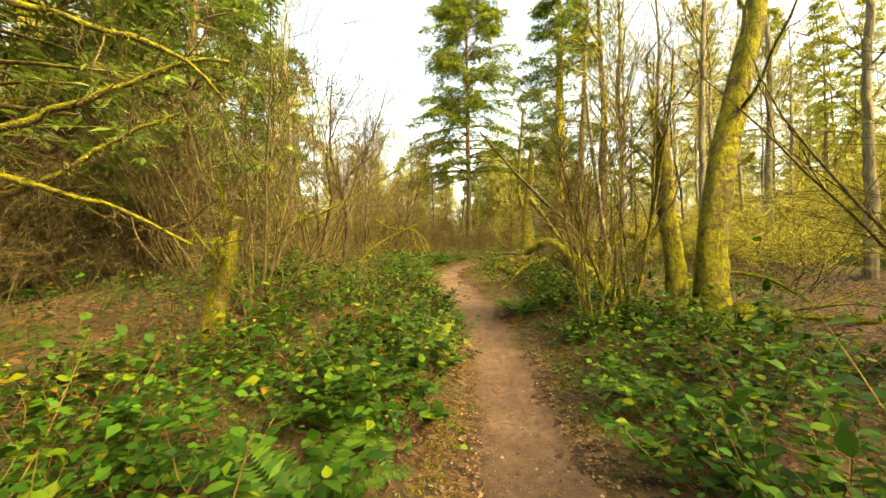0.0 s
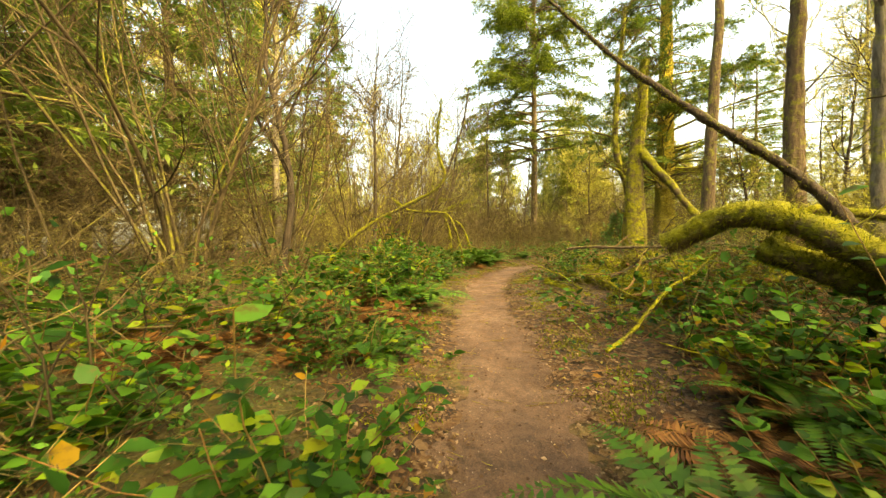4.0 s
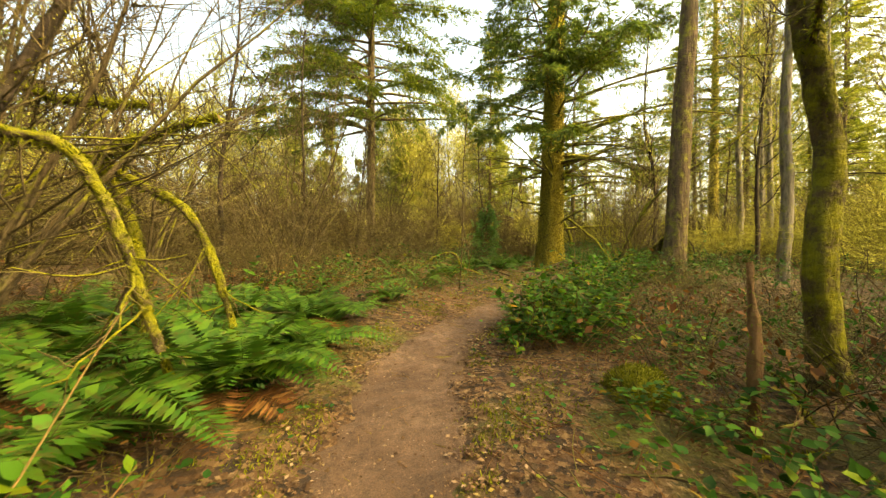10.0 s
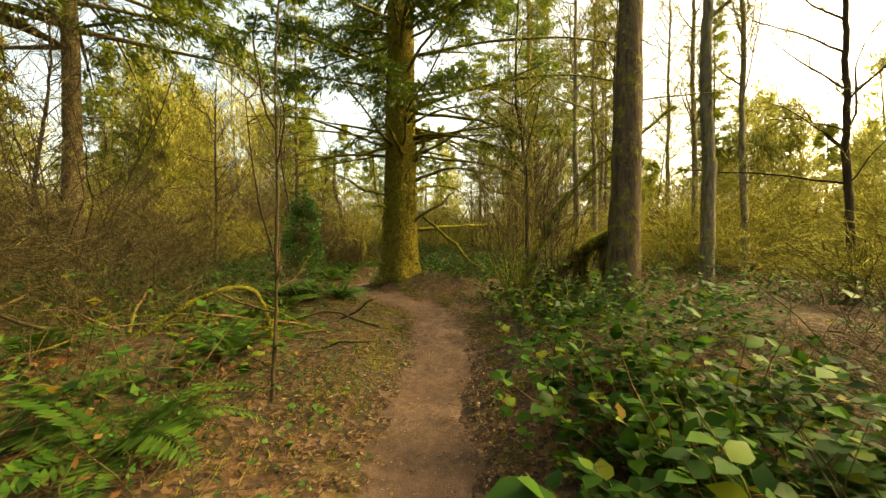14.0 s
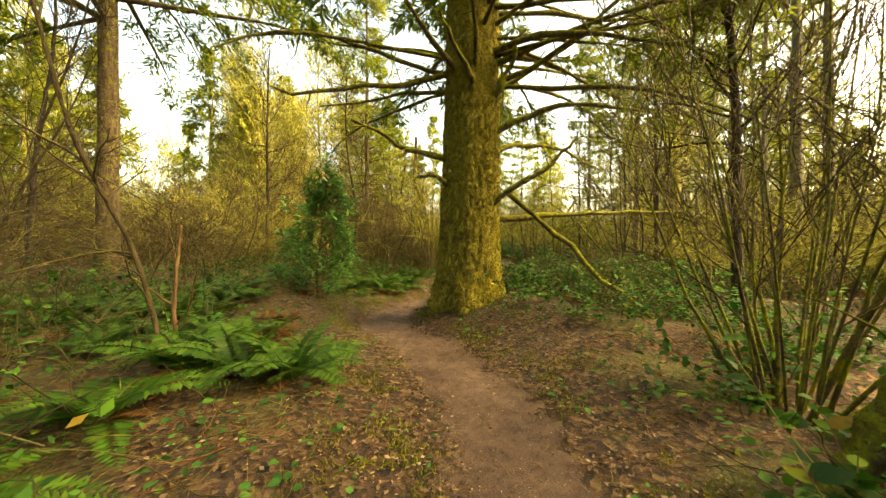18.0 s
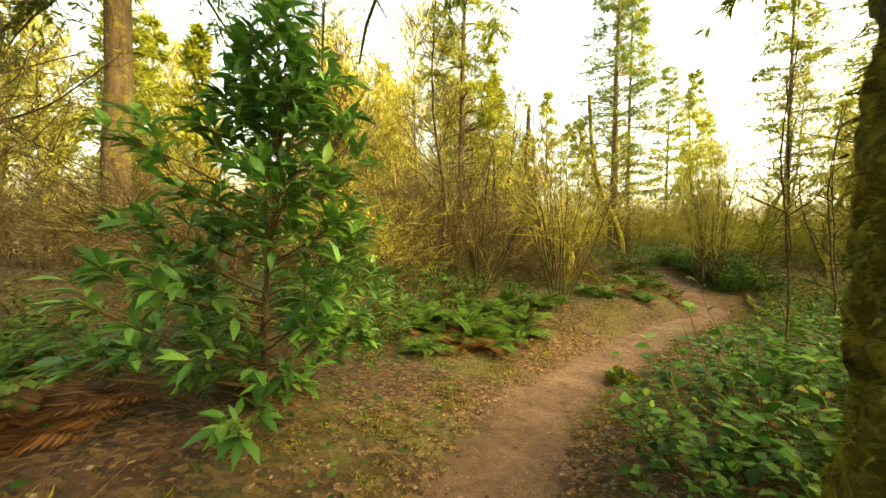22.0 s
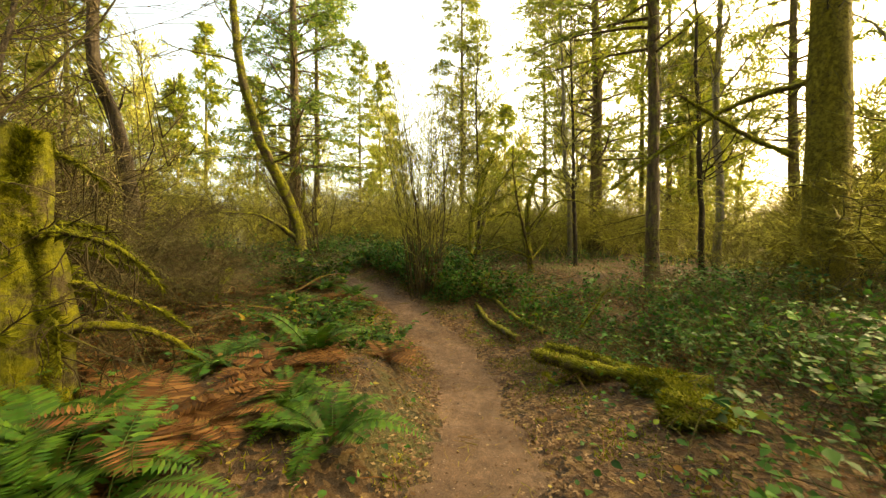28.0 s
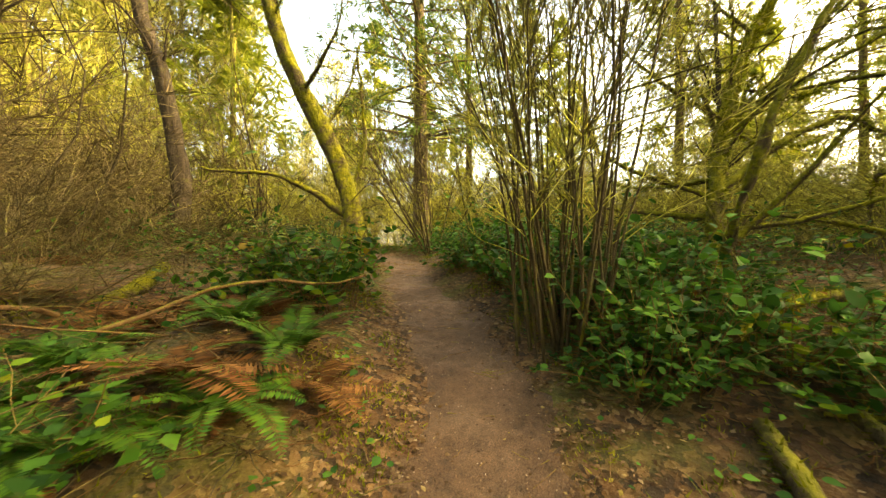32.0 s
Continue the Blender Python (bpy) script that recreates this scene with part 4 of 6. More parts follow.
# twin mossy trees beside the first stretch
limb_tree("mossy_tree", 41, place_tree(3.68, 5.62, 0.3), [(0, 0, -0.1), (-0.08, 0, 1.0), (-0.18, 0, 2.2), (-0.22, 0, 3.45)], 0.16, 0.10, label="broken-topped mossy tree stem beside the trail", free_limbs=5, free_len=1.5, limb_r=0.03, moss=420, lo=0.3)
limb_tree("mossy_tree", 42, place_tree(4.08, 5.5, 0.35), [(0, 0, -0.1), (0.02, 0, 1.2), (0.2, 0.05, 2.4), (0.55, 0.1, 3.8), (0.95, 0.1, 5.5), (1.2, 0, 8.0)], 0.21, 0.11, label="leaning tree trunk covered in yellow-green moss", free_limbs=9, free_len=2.2, limb_r=0.05, moss=420, lo=0.12)
# the broken snag and the mossy tree beside the second stretch
limb_tree("broken_snag", 43, place_tree(3.42, 14.75, 0.35), [(0, 0, -0.1), (0.03, 0, 1.2), (0.05, -0.05, 2.6), (0.15, -0.05, 3.6), (0.22, -0.05, 4.9)], 0.24, 0.09,
          [([(0.08, -0.1, 2.85), (0.35, -0.3, 2.35), (0.75, -0.45, 1.75), (1.14, -0.57, 1.15), (1.75, -0.85, 0.35)], 0.11)], label="broken snag with peeling bark, moss and a fallen limb", free_limbs=7, free_len=1.2, moss=420)
limb_tree("mossy_tree", 44, place_tree(3.75, 15.85, 0.3), [(0, 0, -0.1), (-0.15, 0, 0.9), (-0.05, 0, 2.0), (-0.35, 0, 3.2), (-0.3, 0, 5.0), (-0.1, 0, 7)], 0.11, 0.04, label="crooked mossy tree with bare limbs", free_limbs=12, free_len=1.9, moss=260)
# the wide hazel with arching mossy limbs near the end, and its neighbours
limb_tree("mossy_tree", 45, place_tree(21.9, 35.6, 0.5), [(0, 0, -0.1), (0.2, 0.1, 0.9), (0.6, 0.2, 1.9), (1.3, 0.2, 3.1), (2.1, 0.1, 4.0)], 0.10, 0.04,
          [([(0.1, 0, 0.4), (-0.1, -0.3, 1.3), (0.3, -0.7, 2.6), (1.1, -1.1, 3.6)], 0.06), ([(0.3, 0.1, 1.2), (1.2, -0.5, 1.9), (2.2, -0.8, 1.8)], 0.05)], label="sprawling mossy tree with arching bare limbs", free_limbs=18, free_len=2.4, moss=330, lo=0.1, twigs=9, twig=TWIG_GOLD_LIT)
limb_tree("mossy_tree", 48, place_tree(23.3, 34.3, 0.5), [(0, 0, -0.1), (0.0, 0.1, 0.9), (0.3, 0.2, 1.9), (1.0, 0.1, 2.9), (1.9, -0.2, 3.3)], 0.09, 0.03,
          [([(0, 0, 0.3), (-0.5, 0.1, 1.2), (-1.0, 0.2, 2.3), (-1.2, 0.2, 3.4)], 0.05), ([(0.1, 0.1, 1.2), (0.6, -0.6, 2.1), (0.9, -1.4, 2.0), (1.0, -2.0, 1.3)], 0.045), ([(0, 0, 0.6), (0.9, 0.5, 1.3), (1.9, 0.8, 1.2), (2.6, 0.9, 0.6)], 0.045)], label="bent mossy tree with limbs that arch to the ground", free_limbs=16, free_len=2.2, moss=330, lo=0.1, lift=-0.04, twigs=9, twig=TWIG_GOLD_LIT)
limb_tree("mossy_tree", 46, place_tree(19.55, 39.5, 0.3), [(0, 0, -0.1), (0.0, 0, 0.8), (-0.25, 0.1, 1.7), (-0.9, 0.3, 3.2), (-1.35, 0.4, 5.0), (-1.5, 0.4, 7.5)], 0.15, 0.06,
          [([(0.0, 0, 0.7), (-0.9, 0.2, 1.25), (-2.0, 0.3, 1.3)], 0.06), ([(0, 0, 0.9), (0.25, 0.1, 2.0), (0.15, 0.1, 3.3)], 0.05)], label="leaning mossy tree at the edge of the trail", free_limbs=9, free_len=1.6, moss=330)
limb_tree("mossy_tree", 47, place_tree(17.1, 42.6, 0.3), [(0, 0, -0.1), (0.1, 0, 1.4), (-0.15, 0, 3.2), (-0.5, 0.1, 4.6), (-0.4, 0.1, 7.5)], 0.17, 0.09, label="dark leaning tree with a burl and few limbs", bark=BARK_DARK, free_limbs=8, free_len=1.5, moss=60, lo=0.4)

# bare trees west of the trail, whose fine dark twigs stand against the sky
for i, (x, y, h) in enumerate(((-4.6, 21.0, 9.0), (-3.7, 16.4, 7.0), (-6.2, 27.0, 10.0), (-2.6, 25.0, 9.0), (-1.0, 30.0, 9.5), (-3.3, 11.2, 6.5), (1.6, 34.0, 9.0), (6.8, 36.6, 8.5), (10.4, 37.4, 9.0), (14.8, 41.5, 8.0), (13.4, 44.0, 9.0), (11.5, 17.5, 9.5), (13.2, 22.0, 9.0), (16.2, 27.2, 8.5), (18.4, 28.4, 9.0), (24.0, 30.2, 9.5), (25.4, 33.4, 9.0), (10.6, 23.6, 8.0), (9.6, 16.0, 9.0), (26.4, 37.2, 9.0))):
    # eastern trees get golden twigs, with the brighter light there painted in
    limb_tree("bare_tree", 240 + i, place_tree(x, y, 0.3), [(0, 0, -0.1), (0.1 * (i % 3), 0.05, h * 0.3), (0.35 - 0.3 * (i % 3), 0.1, h * 0.65), (0.5 - 0.35 * (i % 3), 0.1, h)], 0.075, 0.015, label="small bare tree with fine %s twigs" % ("dark" if i < 11 else "golden"), bark=BARK_DARK, twig=TWIG if i < 11 else TWIG_GOLD_LIT, free_limbs=26, free_len=2.3, limb_r=0.022, twigs=13, twiglets=5, moss=0, lo=0.22, group="bare trees", sides=8, lift=0.03, twig_len=0.6, angle=(30, 75), gnarl=0.04, joined=True)

# slim alders that stand in the light to the east
for i, (x, y, h, r, lx, ly) in enumerate(((9.85, 19.5, 13, 0.13, 0.02, 0.0), (15.6, 24.1, 14, 0.13, 0, 0), (16.9, 23.9, 14, 0.13, 0.01, 0), (12.6, 16.5, 13, 0.10, -0.02, 0), (14.2, 19.0, 13, 0.1, 0.02, 0.01),
                                          (25.4, 26.2, 15, 0.16, 0.02, 0), (19.5, 25.6, 13, 0.11, 0, 0.02), (17.0, 20.5, 14, 0.12, 0, 0), (26.5, 29.5, 14, 0.12, -0.02, 0), (28.5, 31.0, 14, 0.11, 0.02, 0), (27.0, 33.8, 13, 0.10, 0, 0.02), (-6.75, 16.1, 12, 0.14, -0.03, 0.03),
                                          (7.5, 10.5, 13, 0.11, 0.01, 0), (9.5, 8.0, 13, 0.12, 0, 0), (6.0, 12.2, 12, 0.12, 0.01, 0.02), (8.2, 13.5, 13, 0.1, 0, 0), (11.0, 12.0, 14, 0.13, 0, 0), (21.5, 22.0, 14, 0.12, 0, 0))):
    alder(200 + i, place_tree(x, y, 0.3), h, r, (lx, ly))

# hazel clumps with upright stems
for i, (x, y, st, h, lo, hi) in enumerate(((2.4, 5.65, 11, 4.4, 2, 15), (20.3, 36.1, 44, 5.2, 1, 15), (8.54, 22.62, 24, 4.2, 4, 26), (11.8, 32.9, 24, 4.2, 2, 24), (-2.9, 5.4, 12, 4.6, 8, 36), (7.9, 21.6, 10, 2.2, 4, 26), (-2.4, 17.2, 16, 4.0, 8, 34), (10.8, 34.9, 14, 3.8, 4, 28), (2.95, 5.95, 9, 4.8, 2, 18), (-3.3, 17.5, 18, 5.6, 4, 26))):
    gold = i in (1, 3)
    hazel_clump(300 + i, place_tree(x, y, 0.4), st, h, 0.014 if h < 3 or st > 40 else 0.017 if st in (11, 24) else 0.03 if i > 7 else 0.022, (lo, hi), (BARK_MOSS if i in (0, 2, 8, 9) else BARK_STEM, TWIG_GOLD_LIT if gold else TWIG), twigs=9, twiglets=5, tip=2, foot=0.42 if st > 40 else 0.2)


def tall_hazels():
    """Old hazels whose long bare rods arch over the thicket beside the trail."""
    rng = np.random.default_rng(330)
    kinds = [hazel_clump(340 + i, (0, 0, 0), 10 + 2 * i, 6.0 + 0.5 * i, 0.028, (6, 30), (BARK_STEM, TWIG), "old hazel with long arching bare rods", twigs=10, twiglets=6, tip=2, wobble=0.09, lift=-0.02, k=9) for i in range(4)]
    used = set()
    for n, (x, y) in enumerate(((-3.4, 9.6), (-4.2, 12.6), (-3.6, 15.0), (-5.0, 7.0), (-4.6, 18.8), (-3.0, 21.5), (-0.8, 24.2), (1.0, 26.5), (2.2, 29.6), (12.4, 37.8), (13.6, 26.6),
                                (22.2, 41.6), (19.0, 46.6), (5.2, 3.2), (-2.8, -1.6), (9.0, 36.8))):
        o = kinds[n % 4]
        m = turned(x, y, rng.uniform(0, 360), rng.uniform(0.8, 1.1), rng.uniform(0.85, 1.1))
        PLACED.append((x, y, 0.3))
        if o in used:
            copy_thing(o, m)
        else:
            o.matrix_basis = m
            used.add(o)


tall_hazels()

# ---- thickets, conifers and far woods ----
def thicket():
    rng = np.random.default_rng(77)
    PLACED.extend([(-2.4, 4.4, 1.5), (-1.6, 2.5, 1.2), (4.5, 24.5, 0.8)])
    kinds = [bare_shrub(400 + i, (0, 0, 0), 8 + i % 3, 3.0 + 0.4 * i, (TWIG, TWIG), label="leafless shrub of tangled brown twigs", tip=2, twigs=11, twiglets=6, lean=(6, 40), wobble=0.2, lift=0.0) for i in range(6)]
    kinds += [bare_shrub(410 + i, (0, 0, 0), 9 + i % 3, 3.2 + 0.4 * i, (TWIG, TWIG if i % 2 else TWIG_GOLD_LIT), label="leafless shrub of tangled %s twigs" % ("brown" if i % 2 else "olive"), tip=1, twigs=12, twiglets=8, lean=(3, 22), wobble=0.15, lift=0.02) for i in range(6)]
    at = spots(rng, 34, 3.2, 4.5, 8, 56, 1, gap=0.25) + spots(rng, 26, 3.0, 4.6, 7, 56, -1, gap=0.3) + spots(rng, 100, 4.5, 9.5, -3, 58, 1, gap=0.15) + spots(rng, 84, 6.2, 10.0, -3, 58, -1, gap=0.15)
    used = set()
    for n, (x, y) in enumerate(at):
        left = trail_offset(x, y)[0][0] > 0
        # farther shrubs: brown left, golden right, so the twig colour imitates eastern light
        o = kinds[n % 6] if n < 60 else kinds[7 + 2 * (n % 3)] if left else kinds[6 + 2 * (n % 3)]
        m = turned(x, y, rng.uniform(0, 360), rng.uniform(0.75, 1.2) * (0.75 if n < 60 else 0.95), rng.uniform(0.85, 1.15) * (0.62 if not left else 0.52 if y > 22 else 0.9))
        if o in used:
            copy_thing(o, m)
        else:
            o.matrix_basis = m
            used.add(o)


thicket()


def thicket_patches():
    """The thicket farther off, nobody could count: the same few patches of bare shrubs, side by side."""
    rng = np.random.default_rng(78)
    shapes = []
    for i in range(6):
        chunks, tufts = [], []
        for _ in range(10):
            lines, small, _, tw = stem_arrays(rng, 6, rng.uniform(2.6, 6.2), (4, 26), 0.017, 9, 12, 0.2, 0.35, k=6, tip=1, lift=-0.01)
            off = np.array([rng.uniform(-2.4, 2.4), rng.uniform(-2.4, 2.4), 0])
            chunks += [(v + off, f) for v, f in (*lines, small)]
            tufts.append(tw + off)
        tufts = np.concatenate(tufts)
        # odd shapes are the lit version by colour, even ones the duller
        shapes.append(make_mixed("thicket", join(chunks), TWIG_GOLD_LIT if i % 2 else TWIG, flecks(rng, tufts, 9 if i % 2 else 5, 0.03, 0.08), LICHEN_LIT if i % 2 else LICHEN_DULL))
    beyond = [(15 + 2.6 * i, 49 + 3.3 * j) for j in range(3) for i in range(7)] + [(21.6 + 2.5 * i, 25.0 + 2.7 * j) for j in range(5) for i in range(5)] + [(24.5 + 2.6 * i, 39.0 + 2.8 * j) for j in range(3) for i in range(3)]
    for n in range(165 + len(beyond)):
        for _ in range(60):
            i = rng.integers(0, len(LINE) - 10)
            d = rng.uniform(7.5, 27) * (1 if rng.random() < 0.5 else -1)
            x, y = LINE[i, 0] - LINE_WAY[i, 1] * d, LINE[i, 1] + LINE_WAY[i, 0] * d
            if d < 0 and y < 32 and rng.random() < 0.25:
                continue
            if abs(trail_offset(x, y)[0][0]) > (8.5 if d < 0 else 7.5) and free(x, y, 0.0):
                break
        if n >= 165:
            x, y, d = *beyond[n - 165], 9
            x, y = x + rng.normal(0, 0.4), y + rng.normal(0, 0.4)
            if abs(trail_offset(x, y)[0][0]) < (8.0 if y < 47 else 0.3) or rng.random() < 0.3:
                continue
        PLACED.append((x, y, 1.3))
        # mostly right of the trail: the golden version with light in its colour
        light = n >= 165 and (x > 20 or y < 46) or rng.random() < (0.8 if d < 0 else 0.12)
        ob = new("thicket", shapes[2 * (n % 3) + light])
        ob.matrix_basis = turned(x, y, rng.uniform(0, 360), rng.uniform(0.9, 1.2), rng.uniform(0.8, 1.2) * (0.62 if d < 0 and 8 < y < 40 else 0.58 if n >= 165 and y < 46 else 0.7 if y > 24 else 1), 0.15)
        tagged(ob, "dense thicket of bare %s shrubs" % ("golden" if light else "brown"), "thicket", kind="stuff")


thicket_patches()


def undergrowth():
    """Low tangle between the shrubs: arching canes, dead stalks and small leaves."""
    rng = np.random.default_rng(80)
    shapes = []
    for i in range(4):
        n = 95
        at = np.stack([rng.uniform(-1.5, 1.5, n), rng.uniform(-1.5, 1.5, n), np.full(n, -0.03)], 1)
        a = rng.uniform(0, 6.28, n)
        canes = grow(rng, at, np.stack([np.cos(a), np.sin(a), rng.uniform(0.5, 2.5, n)], 1), rng.uniform(0.4, 1.25, n), 6, 0.16, -0.10)
        p, t, s, _ = along(rng, canes, 5, 0.25, 1.0)
        tw = spread(SLIVER, p, sideways(rng, t, 25, 70), rng.standard_normal(p.shape), rng.uniform(0.1, 0.3, len(p)))
        m = 520
        p, t, s, _ = along(rng, canes, m // n + 1, 0.2, 1.0)
        p = p * np.array([1, 1, 0.75])
        lv = spread(DIAMOND, p, sideways(rng, t, 40, 90), np.array([0, 0, 1.0]) + 0.5 * rng.standard_normal(p.shape), rng.uniform(0.035, 0.085, len(p)))
        shapes.append((make_mesh("undergrowth", *join([tubes(canes, taper(n, 6, 0.005, 0.0025), 3), tw]), TWIG), make_mesh("undergrowth", *lv, (SALAL_DARK, FERN_DEAD, SALAL_DARK, SALAL)[i])))
    for n, (x, y) in enumerate(spots(rng, 85, 2.4, 5.5, -4, 58) + spots(rng, 150, 5.0, 13.0, -4, 58) + spots(rng, 34, 1.7, 3.0, -1, 17, 1) + spots(rng, 20, 1.8, 3.0, 30, 44, -1) + spots(rng, 14, 2.6, 6.0, 39, 46, -1) + spots(rng, 12, 2.1, 4.2, 17, 23, -1) + spots(rng, 14, 1.7, 4.0, 18.5, 24, 1) + spots(rng, 12, 2.8, 5.0, 8, 17, -1)):
        near = abs(trail_offset(x, y)[0][0]) < 3
        m = turned(x, y, rng.uniform(0, 360), rng.uniform(0.8, 1.2) * (0.6 if near else 1), rng.uniform(0.6, 1.15) * (0.8 if near else 1))
        canes, leaves = shapes[n % 4]
        ob = new("undergrowth", canes)
        ob.matrix_basis = m
        tagged(ob, "low tangle of bare canes and dead stalks", "undergrowth", kind="stuff")
        ob = new("undergrowth", leaves)
        ob.matrix_basis = m
        tagged(ob, "small leaves of low undergrowth", "undergrowth", kind="stuff")


undergrowth()


def woods():
    """Conifers and alders around the place, and the far woods that close it."""
    rng = np.random.default_rng(79)
    pines = [conifer(500 + i, (0, 0, 0), 15 + 2.5 * i, 0.2, 2.2 + i, 3.0, 24, 5, 19, 0.65, 9, 0.24, 0.06, 10, NEEDLES if i < 2 else NEEDLES_SUNLIT, label="conifer with %s needles" % ("dark green" if i < 2 else "sunlit yellow-green")) for i in range(4)]
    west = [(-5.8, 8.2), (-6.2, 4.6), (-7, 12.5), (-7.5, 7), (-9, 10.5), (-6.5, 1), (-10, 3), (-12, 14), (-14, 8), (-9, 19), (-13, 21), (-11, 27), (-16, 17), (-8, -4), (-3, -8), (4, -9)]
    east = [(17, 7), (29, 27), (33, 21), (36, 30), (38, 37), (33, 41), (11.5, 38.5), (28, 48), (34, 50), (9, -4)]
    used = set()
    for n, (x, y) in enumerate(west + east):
        # eastern conifers take the needle colour with sunlight painted in
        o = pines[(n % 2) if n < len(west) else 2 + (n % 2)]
        m = turned(x, y, rng.uniform(0, 360), rng.uniform(0.8, 1.15), rng.uniform(0.9, 1.15), 0.1)
        PLACED.append((x, y, 0.6))
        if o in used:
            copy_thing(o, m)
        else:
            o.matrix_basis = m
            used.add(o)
    chunks, needles, crust = [], [], []
    for n in range(390):
        a, d = rng.uniform(0, 6.28), 25 + 35 * rng.random()**1.3
        x, y = 8 + d * math.cos(a), 22 + d * 1.1 * math.sin(a)
        if abs(trail_offset(x, y)[0][0]) < (15 if y < 50 else 3):
            continue
        z = float(ground_z(x, y)[0])
        north = math.sin(a) > 0.35
        h = rng.uniform(10, 17) if north else rng.uniform(13, 22)
        if math.cos(a) > 0.2 and math.sin(a) < 0.3:
            h *= 0.6
        off = np.array([x, y, z])
        if n % 3:
            trunk = grow(rng, [(0, 0, -0.2)], [(0, 0, 1)], h, 8, 0.04)
            p, t, s, _ = along(rng, trunk, 40, 0.12, 1.0)
            lb = grow(rng, p, sideways(rng, t, 30, 60), h * 0.22 * (1.2 - 0.8 * s), 4, 0.12, 0.05)
            p, t, _, _ = along(rng, lb, 22, 0.15, 1.0)
            tw = spread(SLIVER, p, sideways(rng, t, 20, 60) + np.array([0, 0, 0.2]), rng.standard_normal(p.shape), h * 0.10 * rng.uniform(0.5, 1.4, len(p)))
            chunks += [(v + off, f) for v, f in (tubes(trunk, taper(1, 8, 0.12, 0.02), 5), tubes(lb, taper(40, 4, 0.035, 0.014), 3), tw)]
            p, t, _, _ = along(rng, lb, 34, 0.15, 1.0)
            p = p + rng.normal(0, h * 0.028, p.shape)
            v, f = spread(SPRIG, p, sideways(rng, t, 20, 70) + np.array([0, 0, 0.3]), rng.standard_normal(p.shape), rng.uniform(0.2, 0.55, len(p)))
            crust.append((v + off, f))
        else:
            trunk = grow(rng, [(0, 0, -0.2)], [(0, 0, 1)], h, 8, 0.01)
            m = 70
            zz = rng.uniform(0.08, 0.98, m)**0.8 * h
            az = rng.uniform(0, 6.28, m)
            br = grow(rng, np.stack([0 * zz, 0 * zz, zz], 1), np.stack([np.cos(az), np.sin(az), 0 * az + 0.1], 1), 0.24 * (h - zz) + 0.2, 5, 0.05, -0.05)
            p, t, _, _ = along(rng, br, 60, 0.1, 1.0)
            v, f = spread(SPRIG, p, sideways(rng, t, 20, 70), rng.standard_normal(p.shape) * 0.5 + np.array([0, 0, 1.0]), 0.42 * rng.uniform(0.6, 1.4, len(p)))
            needles.append((v + off, f))
            v, f = tubes(trunk, taper(1, 8, 0.16, 0.02), 5)
            chunks.append((v + off, f))
    # far twigs and lichen are coloured as if in sunlight
    tagged(new("far_woods", make_mesh("far_woods", *join(chunks), TWIG_GOLD_LIT)), "far woods of bare trees, sunlight put into their golden colour", "woods", kind="stuff")
    tagged(new("far_lichen", make_mesh("far_lichen", *join(crust), LICHEN_LIT, False)), "lichen and buds on the twigs of the far bare trees", "woods", kind="stuff")
    # the far conifers' yellow light is in their needle colour
    tagged(new("far_conifers", make_mesh("far_conifers", *join(needles), NEEDLES_SUNLIT, False)), "far conifers with sunlight put into their yellow-green needle colour", "woods", kind="stuff")


woods()


# ---- ferns ----
FERNS_FIRST = [(-2.0, 2.0), (-0.7, 1.8), (-0.8, 2.7), (2.0, 3.3), (-0.5, 8.6), (-5.7, 11.5), (1.5, 7.1), (-1.1, 10.4), (-0.6, 10.4), (-0.9, 13.5), (-0.8, 18.7), (-0.2, 18.8), (-0.6, 17.4), (-1.7, 18.7), (1.1, 20.1), (-2.0, 18.1),
               (-1.2, 18.2), (-3.4, 20.5), (-1.1, 21.5), (-0.2, 20.9), (1.5, 21.8), (2.9, 22.6), (3.7, 24.5), (3.9, 24.2), (4.4, 24.9), (3.5, 25.1), (4.9, 25.4), (5.2, 26.3), (-0.7, 17.3), (-0.35, 17.9), (-1.2, 16.7), (-0.9, 16.6), (-0.55, 17.1), (-1.4, 17.6), (-0.1, 17.9), (-2.2, 18.4), (-0.5, 20.0), (1.6, 23.2), (2.2, 8.0), (17.85, 36.1), (17.3, 36.1), (18.2, 36.5), (17.0, 36.6), (14.75, 34.8), (14.6, 33.7), (13.7, 34.7), (9.0, 32.7), (7.7, 32.1), (6.8, 32.3), (9.8, 33.4), (8.6, 32.3), (8.2, 32.9), (9.3, 32.0)]
FERNS_LAST = [(4.4, 27.9), (5.6, 28.0), (4.0, 26.9), (5.0, 27.3), (2.0, 30.2), (3.8, 28.1), (3.2, 32.3), (4.8, 29.1), (1.7, 32.5), (3.9, 31.8), (8.5, 31.3), (9.6, 31.9), (10.2, 31.7), (11.2, 32.75), (9.5, 32.4), (11.0, 32.7), (10.0, 34.4), (11.6, 32.6),
              (10.5, 32.2), (10.9, 33.5), (14.5, 33.3), (14.2, 35.2), (13.6, 33.6), (15.2, 35.1), (15.2, 34.2), (16.5, 34.6), (17.4, 35.3), (17.2, 36.0), (17.9, 36.9), (19.0, 38.3), (17.1, 36.9), (18.2, 38.2)]
